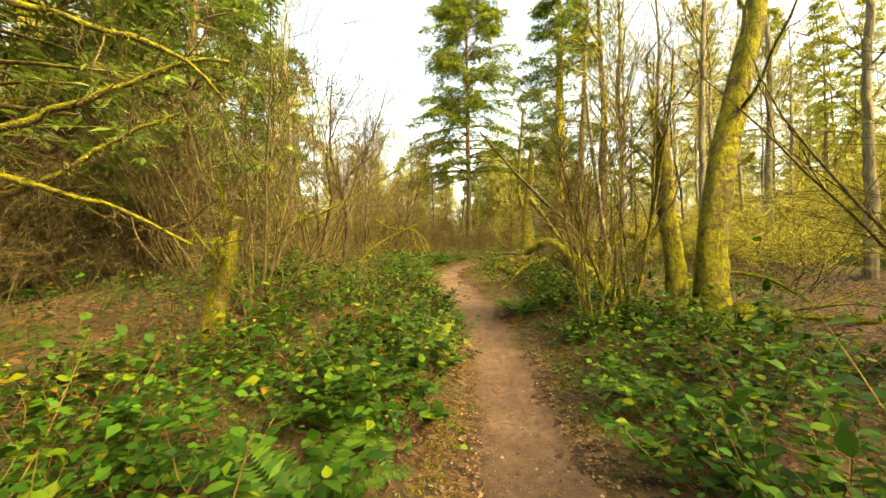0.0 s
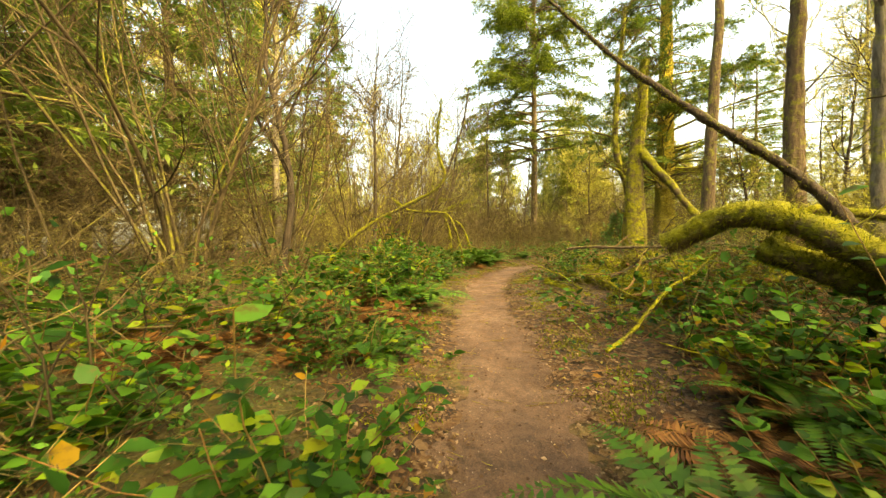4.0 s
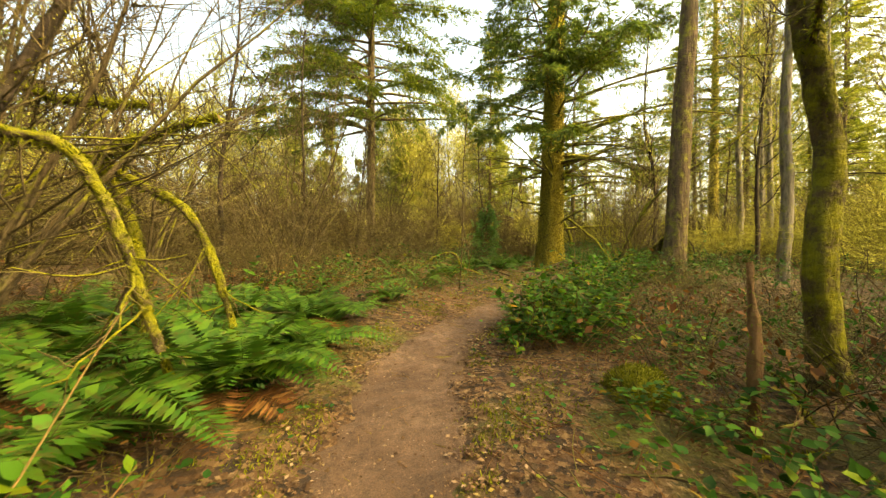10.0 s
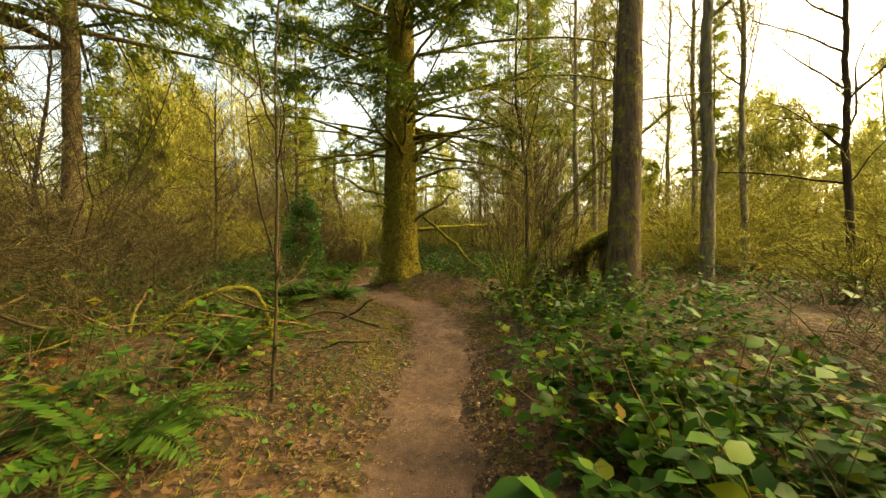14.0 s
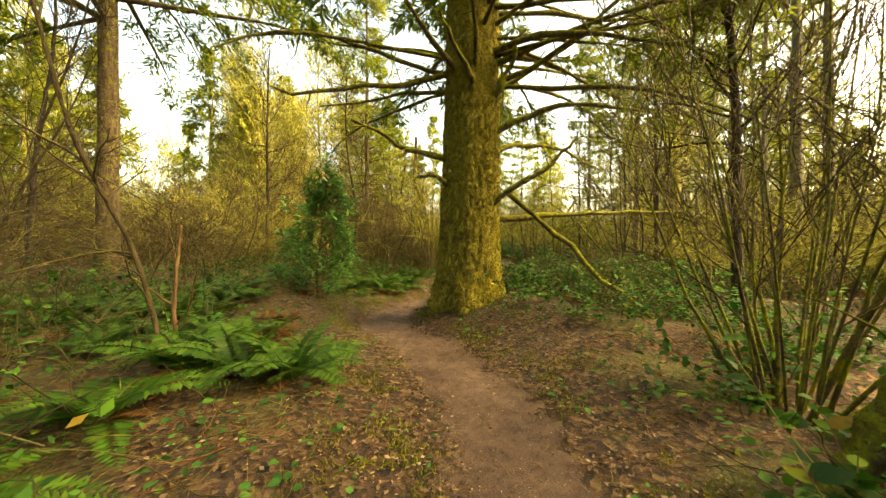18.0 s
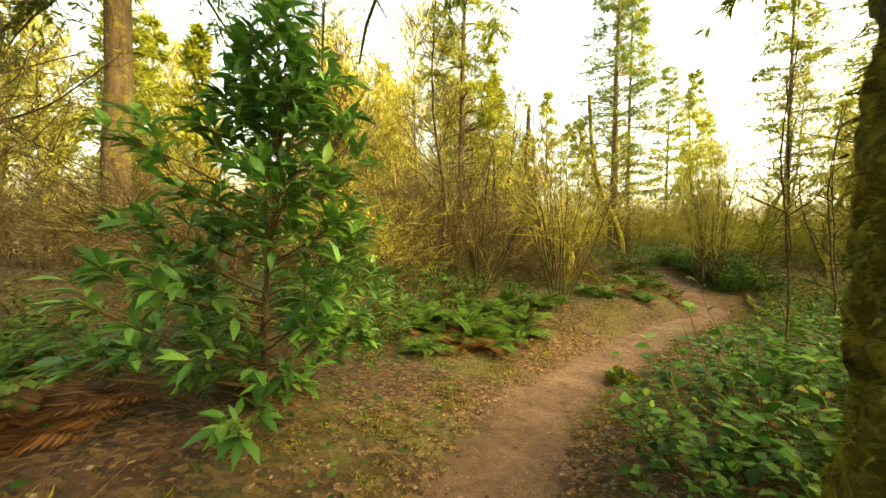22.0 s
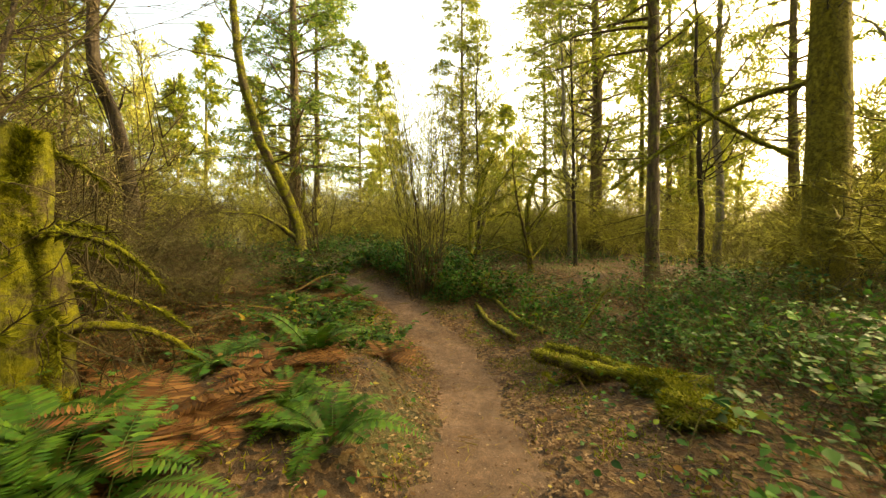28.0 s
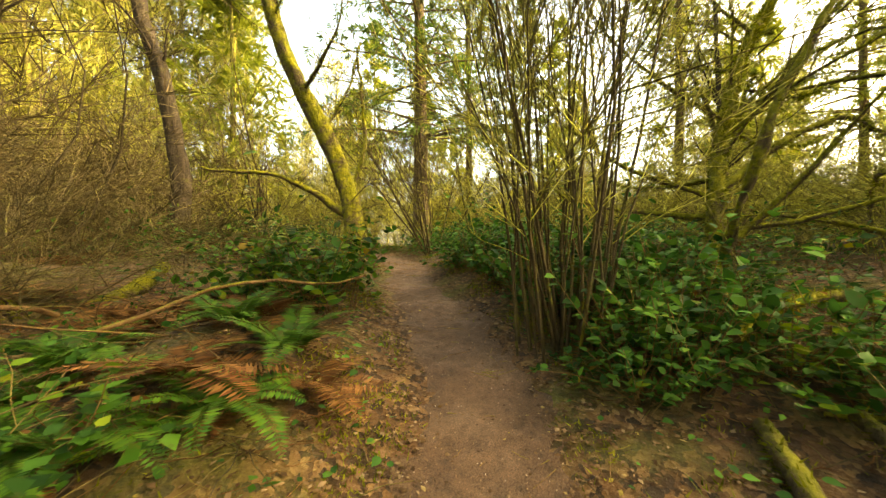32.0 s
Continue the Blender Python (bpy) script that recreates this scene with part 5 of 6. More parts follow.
FERNS_RUST = [(2.4, 7.3), (2.0, 7.7), (2.9, 7.9), (2.6, 8.2), (-0.9, 9.6), (-1.3, 9.9), (-0.8, 10.2), (-1.5, 10.4), (-1.1, 9.1), (-1.9, 9.8), (-2.3, 3.9), (-2.6, 6.3), (3.0, 9.5), (2.5, 8.7), (2.2, 8.3), (2.9, 9.0), (-1.0, 11.2), (2.2, 12.6), (-2.8, 13.4), (2.7, 9.4), (1.7, 7.6), (-0.5, 9.4), (-2.0, 9.2), (2.9, 10.9), (5.8, 27.0), (5.5, 26.1), (5.7, 29.3), (5.1, 28.9), (16.1, 34.1), (14.1, 33.8), (14.9, 34.9), (15.5, 35.7), (16.0, 41.0), (16.5, 38.6), (17.0, 34.7), (15.4, 39.6), (18.2, 40.5), (15.7, 43.6), (17.8, 41.0), (18.3, 36.2)]


FERN_BANKS = [(3.4, 24.6, 6.0, 28.6, 13), (2.0, 27.5, 5.5, 32.5, 14), (8.2, 30.9, 12.0, 34.0, 11), (13.4, 33.6, 16.6, 36.0, 7), (-2.6, 17.0, 0.2, 20.5, 4), (1.0, 20.6, 3.4, 23.4, 2)]
RUST_BANKS = [(14.0, 33.6, 18.4, 38.4, 44), (15.0, 38.0, 19.0, 43.0, 22), (4.6, 25.8, 6.2, 28.2, 4), (-3.0, 5.2, -0.9, 9.0, 8), (-3.0, 9.0, -0.9, 14.0, 8), (-2.4, 16.5, -0.2, 20.0, 7), (4.0, 27.0, 7.0, 31.5, 7), (8.6, 30.6, 11.0, 32.0, 4), (-2.4, 1.5, -1.0, 4.0, 3)]


def in_banks(rng, banks, near):
    out = []
    for x0, y0, x1, y1, count in banks:
        for _ in range(count):
            for _ in range(30):
                x, y = rng.uniform(x0, x1), rng.uniform(y0, y1)
                if abs(trail_offset(x, y)[0][0]) > near and free(x, y, 0.1):
                    out.append((round(x, 2), round(y, 2)))
                    break
    return out


def ferns():
    rng = np.random.default_rng(90)
    kinds = [fern(600 + i, (0, 0, 0), count=9 + i, dead=1 + i % 3) for i in range(5)]
    used = set()
    for n, (x, y) in enumerate(FERNS_FIRST + FERNS_LAST + in_banks(rng, FERN_BANKS, 1.1)):
        o = kinds[n % 5]
        m = turned(x, y, rng.uniform(0, 360), rng.uniform(0.85, 1.15) * (0.72 if x > 13 else 0.8 if x > 7 else 1.3 if x < 0.5 and 16 < y < 19 else 0.95), rng.uniform(0.85, 1.15))
        if o in used:
            copy_thing(o, m)
        else:
            o.matrix_basis = m
            used.add(o)
    fern(640, on_ground(-0.2, 4.75, -0.12), FRONDS_PALE, 9, 1.1, 1, "yellow-green fern with arching fronds at the trail's edge")
    rust = [fern(650 + i, (0, 0, 0), FRONDS_DEAD, 10 + i, 0.95, 0, "withered rust-brown fern fallen flat", "withered ferns", 0.75) for i in range(3)]
    used = set()
    for n, (x, y) in enumerate(FERNS_RUST + in_banks(rng, RUST_BANKS, 1.3)):
        o = rust[n % 3]
        m = turned(x, y, rng.uniform(0, 360), rng.uniform(0.8, 1.2), rng.uniform(0.7, 1.0))
        if o in used:
            copy_thing(o, m)
        else:
            o.matrix_basis = m
            used.add(o)


ferns()


# ---- leafy ground plants ----
# stretches in metres from the start: first, last, side (1 left), near, far, count, kind
SALAL_BEDS = [(-3, 8, 1, 0.55, 4.0, 80, 0), (8, 16, 1, 0.8, 3.5, 26, 0), (10.5, 14.5, 1, 0.9, 2.2, 12, 0), (-3, 6, -1, 0.7, 4.0, 48, 0), (5.5, 10, -1, 0.85, 3.0, 22, 0), (10, 13, -1, 2.6, 4.0, 3, 1), (13, 17, -1, 1.3, 2.4, 5, 0), (18.3, 22.5, -1, 0.75, 1.9, 26, 0), (23, 30, -1, 1.2, 4.0, 16, 1),
              (16, 24, 1, 1.4, 4.0, 7, 0), (30, 36, -1, 0.8, 4.5, 44, 1), (30, 37, 1, 3.0, 6.0, 40, 1), (36, 43, -1, 1.3, 5.5, 34, 1), (39, 45, -1, 2.2, 6.5, 34, 1), (45.5, 56, -1, 0.75, 3.4, 52, 1), (43, 45.5, -1, 1.2, 3.0, 6, 0), (41, 44, 1, 0.8, 2.0, 5, 0), (46.4, 48.6, 1, 0.7, 2.0, 12, 0), (32.5, 38, 1, 1.6, 3.4, 8, 1), (22.6, 25.5, -1, 0.95, 2.4, 9, 0), (26, 30, -1, 1.5, 4.0, 10, 1), (49, 58, 1, 1.2, 4.0, 10, 1)]


def salal_beds():
    rng = np.random.default_rng(91)
    light = [salal(700 + i, (0, 0, 0), stems=11 + i, height=0.52 + 0.06 * i, leaves=14, size=0.082) for i in range(4)]
    dark = [salal(720 + i, (0, 0, 0), "low shrub with dark glossy leaves", "dark leafy shrubs", "leafy_shrub", SALAL_DARK, stems=12 + i, height=0.56 + 0.06 * i, leaves=14, size=0.076, shape=OVATE) for i in range(3)]
    used, total, rest = set(), 0, [[], []]
    for first, last, side, near, far, count, kind in SALAL_BEDS:
        for x, y in spots(rng, count, near + 0.25, far, first, last, side):
            kinds = dark if kind else light
            o = kinds[rng.integers(len(kinds))]
            m = turned(x, y, rng.uniform(0, 360), rng.uniform(0.8, 1.25) * (1.1 if first == 45.5 else 1), rng.uniform(0.75, 1.2))
            if o not in used:
                o.matrix_basis = m
                used.add(o)
            else:
                copy_thing(o, m)
            total += 1
    for x, y in spots(rng, 26, 0.75, 1.7, 44.9, 49.5, -1):
        copy_thing(dark[rng.integers(3)], turned(x, y, rng.uniform(0, 360), rng.uniform(1.0, 1.3), rng.uniform(0.95, 1.3)))
    for _ in range(34):
        x, y = 20.9 + rng.normal(0, 0.75), 35.9 + rng.normal(0, 0.75)
        if abs(trail_offset(x, y)[0][0]) > 0.85 and math.hypot(x - 20.3, y - 36.1) > 0.3:
            copy_thing(dark[rng.integers(3)], turned(x, y, rng.uniform(0, 360), rng.uniform(1.15, 1.4), rng.uniform(0.95, 1.25)))


salal_beds()


def leaf_carpet():
    """The closed leaf cover of the salal beds, past counting: leaves at every height up to the knee."""
    rng = np.random.default_rng(95)
    for kind, (mat, label) in enumerate(((SALAL, "closed cover of green salal leaves"), (SALAL_DARK, "closed cover of dark glossy leaves"))):
        place, size = [], []
        for first, last, side, near, far, count, k in SALAL_BEDS:
            if k != kind:
                continue
            n = count * (30 if kind == 0 else 44)
            i = np.clip(START + (rng.uniform(first, last, n) * 4).astype(int), 0, len(LINE) - 1)
            d = side * (near + (far * 1.4 - near) * rng.random(n)**1.2)
            x, y = LINE[i, 0] - LINE_WAY[i, 1] * d + rng.normal(0, 0.12, n), LINE[i, 1] + LINE_WAY[i, 0] * d + rng.normal(0, 0.12, n)
            off = np.abs(trail_offset(x, y)[0])
            clump = waves(x, y, 0.8, 31) + 0.7 * waves(x, y, 2.3, 32)
            keep = (off > near * 0.9) & (clump + 0.22 * rng.standard_normal(n) > (0.2 if kind == 0 else 0.0))
            top = np.clip(0.14 + 0.34 * np.clip(off - near, 0, 1) + 0.22 * clump, 0.06, 0.85) * (1.2 if first == 45.5 else 1)
            z = ground_z(x, y) + top * rng.random(n)**0.4
            sprig = np.repeat(np.stack([x, y, z], 1)[keep], 7, 0)
            place.append(sprig + rng.normal(0, 0.02, sprig.shape) - np.array([0, 0, 1.0]) * rng.uniform(0, 0.12, (len(sprig), 1)))
            size.append(np.repeat((0.042 + 0.065 * rng.random(n)**1.6)[keep], 7) * rng.uniform(0.7, 1.15, len(sprig)))
        place, size = np.concatenate(place), np.concatenate(size)
        n = len(place)
        a = rng.uniform(0, 6.28, n)
        way = np.stack([np.cos(a), np.sin(a), rng.uniform(-0.35, 0.35, n)], 1)
        place = place + way * 0.03
        v = spread(LEAF, place, way, np.array([0, 0, 1.0]) + 0.42 * rng.standard_normal((n, 3)), size)
        tagged(new("leaf_carpet", make_mesh("leaf_carpet", *v, mat, True)), label, "ground cover", kind="stuff")


leaf_carpet()


def ground_cover():
    """Seedlings, ivy and small leaves that cover the floor beside the trail, past counting."""
    rng = np.random.default_rng(92)
    n = 26000
    i = rng.integers(START - 14, min(START + 235, len(LINE) - 1), n)
    d = (0.42 + rng.gamma(1.6, 1.25, n)) * np.where(rng.random(n) < 0.5, -1, 1)
    x, y = LINE[i, 0] - LINE_WAY[i, 1] * d + rng.normal(0, 0.1, n), LINE[i, 1] + LINE_WAY[i, 0] * d + rng.normal(0, 0.1, n)
    keep = (np.abs(trail_offset(x, y)[0]) > 0.46) & (waves(x, y, 1.3, 21) + 0.35 * rng.standard_normal(n) > -0.15)
    x, y = x[keep], y[keep]
    z = ground_z(x, y) + rng.uniform(0.01, 0.16, len(x))
    a = rng.uniform(0, 6.28, len(x))
    way = np.stack([np.cos(a), np.sin(a), rng.uniform(-0.2, 0.4, len(x))], 1)
    leaves = spread(OVATE, np.stack([x, y, z], 1), way, np.array([0, 0, 1.0]) + 0.35 * rng.standard_normal((len(x), 3)), rng.uniform(0.025, 0.075, len(x)))
    tagged(new("ground_cover", make_mesh("ground_cover", *leaves, SALAL_DARK, True)), "small green seedlings and ivy leaves on the forest floor", "ground cover", kind="stuff")


ground_cover()


def litter():
    """Fallen brown leaves, thickest along the edges of the trail."""
    rng = np.random.default_rng(93)
    n = 120000
    i = rng.integers(START - 14, min(START + 225, len(LINE) - 1), n)
    side = np.where(rng.random(n) < 0.5, -1, 1)
    d = np.where(rng.random(n) < 0.2, 0.55 * rng.random(n)**0.45, 0.36 + rng.gamma(1.2, 0.8, n)) * side
    x, y = LINE[i, 0] - LINE_WAY[i, 1] * d + rng.normal(0, 0.05, n), LINE[i, 1] + LINE_WAY[i, 0] * d + rng.normal(0, 0.05, n)
    off = np.abs(trail_offset(x, y)[0])
    z = ground_z(x, y) + rng.uniform(0.0, 0.025, n) - 0.03 * np.exp(-(off / 0.42)**4) + np.where(off < 0.5, 0.010, 0.004)
    a = rng.uniform(0, 6.28, n)
    way = np.stack([np.cos(a), np.sin(a), rng.uniform(-0.25, 0.25, n)], 1)
    v = spread(DIAMOND, np.stack([x, y, z], 1), way, np.array([0, 0, 1.0]) + 0.3 * rng.standard_normal((n, 3)), rng.uniform(0.014, 0.048, n) * np.where(off < 0.36, 0.6, 1))
    tagged(new("leaf_litter", make_mesh("leaf_litter", *v, LITTER, False)), "fallen brown leaves along the trail", "leaf litter", kind="stuff")


litter()


def stalks():
    """Dead bracken stalks, bramble canes and dropped twigs that lie all over the forest floor, past counting."""
    rng = np.random.default_rng(98)
    for n, mat, long, label in ((9000, TWIG, (0.12, 0.75), "dropped twigs and dead canes on the forest floor"), (9000, FERN_DEAD, (0.08, 0.4), "rust-brown scraps of dead bracken on the forest floor"), (2500, DEADWOOD, (0.1, 0.35), "pale dead grass stalks on the forest floor")):
        i = rng.integers(START - 14, min(START + 235, len(LINE) - 1), n)
        d = (0.55 + rng.gamma(1.5, 1.1, n)) * np.where(rng.random(n) < 0.5, -1, 1)
        x, y = LINE[i, 0] - LINE_WAY[i, 1] * d, LINE[i, 1] + LINE_WAY[i, 0] * d
        off = np.abs(trail_offset(x, y)[0])
        keep = (off > 0.5) & (waves(x, y, 1.7, 51) + 0.5 * rng.standard_normal(n) > -0.3)
        x, y, off = x[keep], y[keep], off[keep]
        m = len(x)
        a = rng.uniform(0, 6.28, m)
        rise = np.abs(rng.normal(0, 0.22, m)) * np.clip(off - 0.4, 0.1, 1)
        g = grow(rng, np.stack([x, y, ground_z(x, y) + rng.uniform(0.005, 0.05, m)], 1), np.stack([np.cos(a), np.sin(a), rise], 1), rng.uniform(*long, m) * np.clip(off, 0.5, 1), 5, 0.16, 0.0)
        r = rng.uniform(0.0018, 0.0045, m)
        tagged(new("dead_stalks", make_mesh("dead_stalks", *tubes(g, taper(m, 5, r, r * 0.5), 3), mat)), label, "debris", kind="stuff")


stalks()


def trail_debris():
    """Twigs, crumbs of bark and grit on the trodden earth, past counting."""
    rng = np.random.default_rng(96)
    n = 9000
    i = rng.integers(START - 14, min(START + 205, len(LINE) - 1), n)
    d = rng.uniform(-0.62, 0.62, n)
    x, y = LINE[i, 0] - LINE_WAY[i, 1] * d + rng.normal(0, 0.12, n), LINE[i, 1] + LINE_WAY[i, 0] * d + rng.normal(0, 0.12, n)
    off = np.abs(trail_offset(x, y)[0])
    z = ground_z(x, y) - 0.05 * np.exp(-(off / 0.42)**4) + 0.026 - 0.02 * (off > 0.4)
    a = rng.uniform(0, 6.28, n)
    way = np.stack([np.cos(a), np.sin(a), rng.normal(0, 0.06, n)], 1)
    at = np.stack([x, y, z], 1)
    few = n // 7
    ln = rng.uniform(0.04, 0.22, few)
    sticks = np.stack([at[:few], at[:few] + way[:few] * ln[:, None] * 0.5 + rng.normal(0, 0.006, (few, 3)) * np.array([1, 1, 0.3]), at[:few] + way[:few] * ln[:, None]], 1) + np.array([0, 0, 0.004])
    tagged(new("trail_debris", make_mesh("trail_debris", *tubes(sticks, taper(few, 3, 0.0035, 0.002), 4), DEADWOOD)), "dead twigs lying on the trail", "debris", kind="stuff")
    stone = (np.array([(0.5, 0, 0), (0, 0.5, 0), (-0.5, 0, 0), (0, -0.5, 0), (0, 0, 0.35)]), np.array([(0, 1, 4), (1, 2, 4), (2, 3, 4), (3, 0, 4)]))
    tagged(new("trail_debris", make_mesh("trail_debris", *spread(stone, at[few:] - np.array([0, 0, 0.003]), way[few:], np.array([0, 0, 1.0]) + 0.3 * rng.standard_normal((n - few, 3)), 0.008 + 0.03 * rng.random(n - few)**3), LITTER)), "grit and crumbs of bark on the trail", "debris", kind="stuff")


trail_debris()


def edge_moss():
    """Low moss in patches along both edges of the trail, past counting."""
    rng = np.random.default_rng(97)
    n = 170000
    i = rng.integers(START - 8, min(START + 205, len(LINE) - 1), n)
    d = (0.50 + np.abs(rng.normal(0, 0.45, n))) * np.where(rng.random(n) < 0.5, -1, 1)
    x, y = LINE[i, 0] - LINE_WAY[i, 1] * d + rng.normal(0, 0.09, n), LINE[i, 1] + LINE_WAY[i, 0] * d + rng.normal(0, 0.09, n)
    off = np.abs(trail_offset(x, y)[0])
    keep = (off > 0.34) & (waves(x, y, 1.1, 41) + 0.6 * waves(x, y, 0.35, 42) + 0.12 * rng.standard_normal(n) > 0.15)
    x, y, off = x[keep], y[keep], off[keep]
    m = len(x)
    z = ground_z(x, y) - 0.05 * np.exp(-(off / 0.42)**4) + 0.004
    tuft = spread(BLADE, np.stack([x, y, z], 1), np.array([0, 0, 0.8]) + 0.7 * rng.standard_normal((m, 3)), rng.standard_normal((m, 3)), rng.uniform(0.02, 0.05, m))
    tagged(new("edge_moss", make_mesh("edge_moss", *tuft, MOSS, False)), "patches of low yellow-green moss along the trail", "moss", kind="stuff")


edge_moss()


# ---- fallen wood, saplings and single plants along the walk ----
def wood(name, seed, pts, r0, r1, label, category="log", moss=200, bark=BARK_MOSS, twigs=0, group="", sides=10, blade=0.045):
    """A fallen log, pole or bough along a line in the world."""
    rng = np.random.default_rng(seed)
    q = smooth_line(np.array(pts, float), max(0.05, r0 * 0.6))
    foot = q[0].copy()
    q = q - foot
    q[1:] += np.cumsum(rng.standard_normal((len(q) - 1, 3)), 0) * 0.003
    k = len(q)
    ob = empty(name, foot, label, category, group)
    rad = np.linspace(r0, r1, k) * (1 + 0.20 * np.convolve(rng.standard_normal(k + 2), (0.3, 0.4, 0.3), "valid"))
    v, f = tubes(q, rad, sides)
    v += rng.standard_normal(v.shape) * r0 * 0.05
    part("bark", make_mesh("bark", v, f, bark), ob)
    caps = []
    for at, flip in ((0, 1), (k - 1, -1)):
        ring = v[at * sides:(at + 1) * sides]
        c = np.vstack([ring, ring.mean(0)])
        i = np.arange(sides)
        t = np.stack([i, (i + 1) % sides, np.full(sides, sides)], 1)
        caps.append((c, t if flip > 0 else t[:, ::-1]))
    for c, t in caps:
        part("broken_end", make_mesh("broken_end", c, t, DEADWOOD, False), ob)
    if twigs:
        p, t, s, _ = along(rng, q[None], twigs, 0.1, 1.0)
        side = grow(rng, p, sideways(rng, t, 30, 75), rng.uniform(0.2, 0.9, twigs), 7, 0.14, 0.0)
        for line in side:
            part("twig", make_mesh("twig", *tubes(line, np.linspace(0.010, 0.004, 7), 4), bark), ob)
        p, t, s, _ = along(rng, side, 5, 0.2, 1.0)
        tl = grow(rng, p, sideways(rng, t, 25, 70), rng.uniform(0.08, 0.35, len(p)), 4, 0.18, 0.0)
        part("twig_tangle", make_mesh("twig_tangle", *tubes(tl, taper(len(tl), 4, 0.004, 0.002), 3), TWIG), ob)
    if moss:
        part("moss", make_mesh("moss", *fuzz(rng, q[None], rad[None], int(moss), blade, 0.15), MOSS, False), ob, "yellow-green moss")
    return ob


def mossy_lump(seed, x, y, size, label="mossy hummock on the forest floor", name="mossy_hummock", category="hummock", tall=0.6, sink=0.04):
    rng = np.random.default_rng(seed)
    bm = bmesh.new()
    bmesh.ops.create_icosphere(bm, subdivisions=4, radius=1)
    v = np.array([q.co for q in bm.verts])
    f = np.array([[q.index for q in face.verts] for face in bm.faces])
    bm.free()
    ax, p = rng.standard_normal((6, 3)) * 2.6, rng.uniform(0, 6.28, 6)
    r = 1 + 0.09 * np.sin(v @ ax.T + p).sum(1) + 0.02 * rng.standard_normal(len(v))
    v = v * r[:, None] * size * np.array([1, rng.uniform(0.7, 1.1), tall])
    ob = empty(name, on_ground(x, y, 0), label, category, "mossy hummocks")
    part("body", make_mesh("body", v + np.array([0, 0, size * tall - sink * 2]), f, BARK_MOSS), ob)
    n = int(9000 * min(1, size / 0.3))
    i = rng.integers(0, len(v), n)
    d = unit(v[i] / np.array([1, 1, tall]))
    m = spread(BLADE, v[i] * 0.99 + rng.normal(0, 0.012, (n, 3)) + np.array([0, 0, size * tall - sink * 2]), unit(d + 0.6 * rng.standard_normal(d.shape)), rng.standard_normal(d.shape), rng.uniform(0.02, 0.05, n))
    part("moss", make_mesh("moss", *m, MOSS, False), ob, "yellow-green moss")
    return ob


def laurel():
    """The young evergreen beside the trail: a cone of drooping whorls of long glossy leaves."""
    rng = np.random.default_rng(61)
    ob = empty("laurel_tree", place_tree(6.84, 29.2, 0.6), "young evergreen laurel with whorls of long glossy leaves", "tree")
    h = 2.95
    trunk = grow(rng, [(0, 0, -0.1)], [(0, 0, 1)], h, 14, 0.03)
    part("trunk", make_mesh("trunk", *tubes(trunk, taper(1, 14, 0.03, 0.006), 8), BARK_FIR), ob)
    n = 92
    z = 0.14 + (h - 0.44) * np.linspace(0, 1, n)**1.5 + rng.normal(0, 0.04, n)
    a = np.arange(n) * 2.4 + rng.normal(0, 0.35, n)
    at = np.stack([np.interp(z, trunk[0, :, 2], trunk[0, :, 0]), np.interp(z, trunk[0, :, 2], trunk[0, :, 1]), z], 1)
    ln = (0.08 + 1.28 * np.clip(1 - z / h, 0, 1)**1.15) * rng.uniform(0.5, 1.15, n)
    br = grow(rng, at, np.stack([np.cos(a), np.sin(a), 0.25 + 0.9 * (z / h)**2], 1), ln, 7, 0.07, 0.06)
    for line in br:
        part("branch", make_mesh("branch", *tubes(line, np.linspace(0.009, 0.003, 7), 4), STEM), ob)
    p, t, s, _ = along(rng, br[z < 2.1], 6, 0.25, 0.9)
    tw = grow(rng, p, sideways(rng, t, 30, 60) * np.array([1, 1, 0.4]) + np.array([0, 0, 0.25]), rng.uniform(0.10, 0.28, len(p)), 4, 0.1, 0.06)
    part("twig_tangle", make_mesh("twig_tangle", *tubes(tw, taper(len(tw), 4, 0.004, 0.002), 3), STEM), ob)
    ends = np.concatenate([br[:, -1], tw[:, -1], trunk[:, -1], trunk[:, -2]])
    ways = np.concatenate([br[:, -1] - br[:, -2], tw[:, -1] - tw[:, -2], trunk[:, -1] - trunk[:, -2], trunk[:, -1] - trunk[:, -2]])
    p, t = np.repeat(ends, 8, 0), unit(np.repeat(ways, 8, 0))
    p = p - t * rng.uniform(0, 0.10, (len(p), 1))
    d = unit(sideways(rng, t, 35, 85) * np.array([1, 1, 0.55]) + t * 0.2 + np.array([0, 0, 0.05]))
    lv = spread((LANCE[0] * np.array([1.1, 1, 1.6]), LANCE[1]), p, d, np.array([0, 0, 1.0]) + 0.25 * rng.standard_normal(p.shape), rng.uniform(0.09, 0.175, len(p)))
    part("leafage", make_mesh("leafage", *lv, LAUREL, True), ob, "long dark green leaves in whorls")
    return ob


laurel()

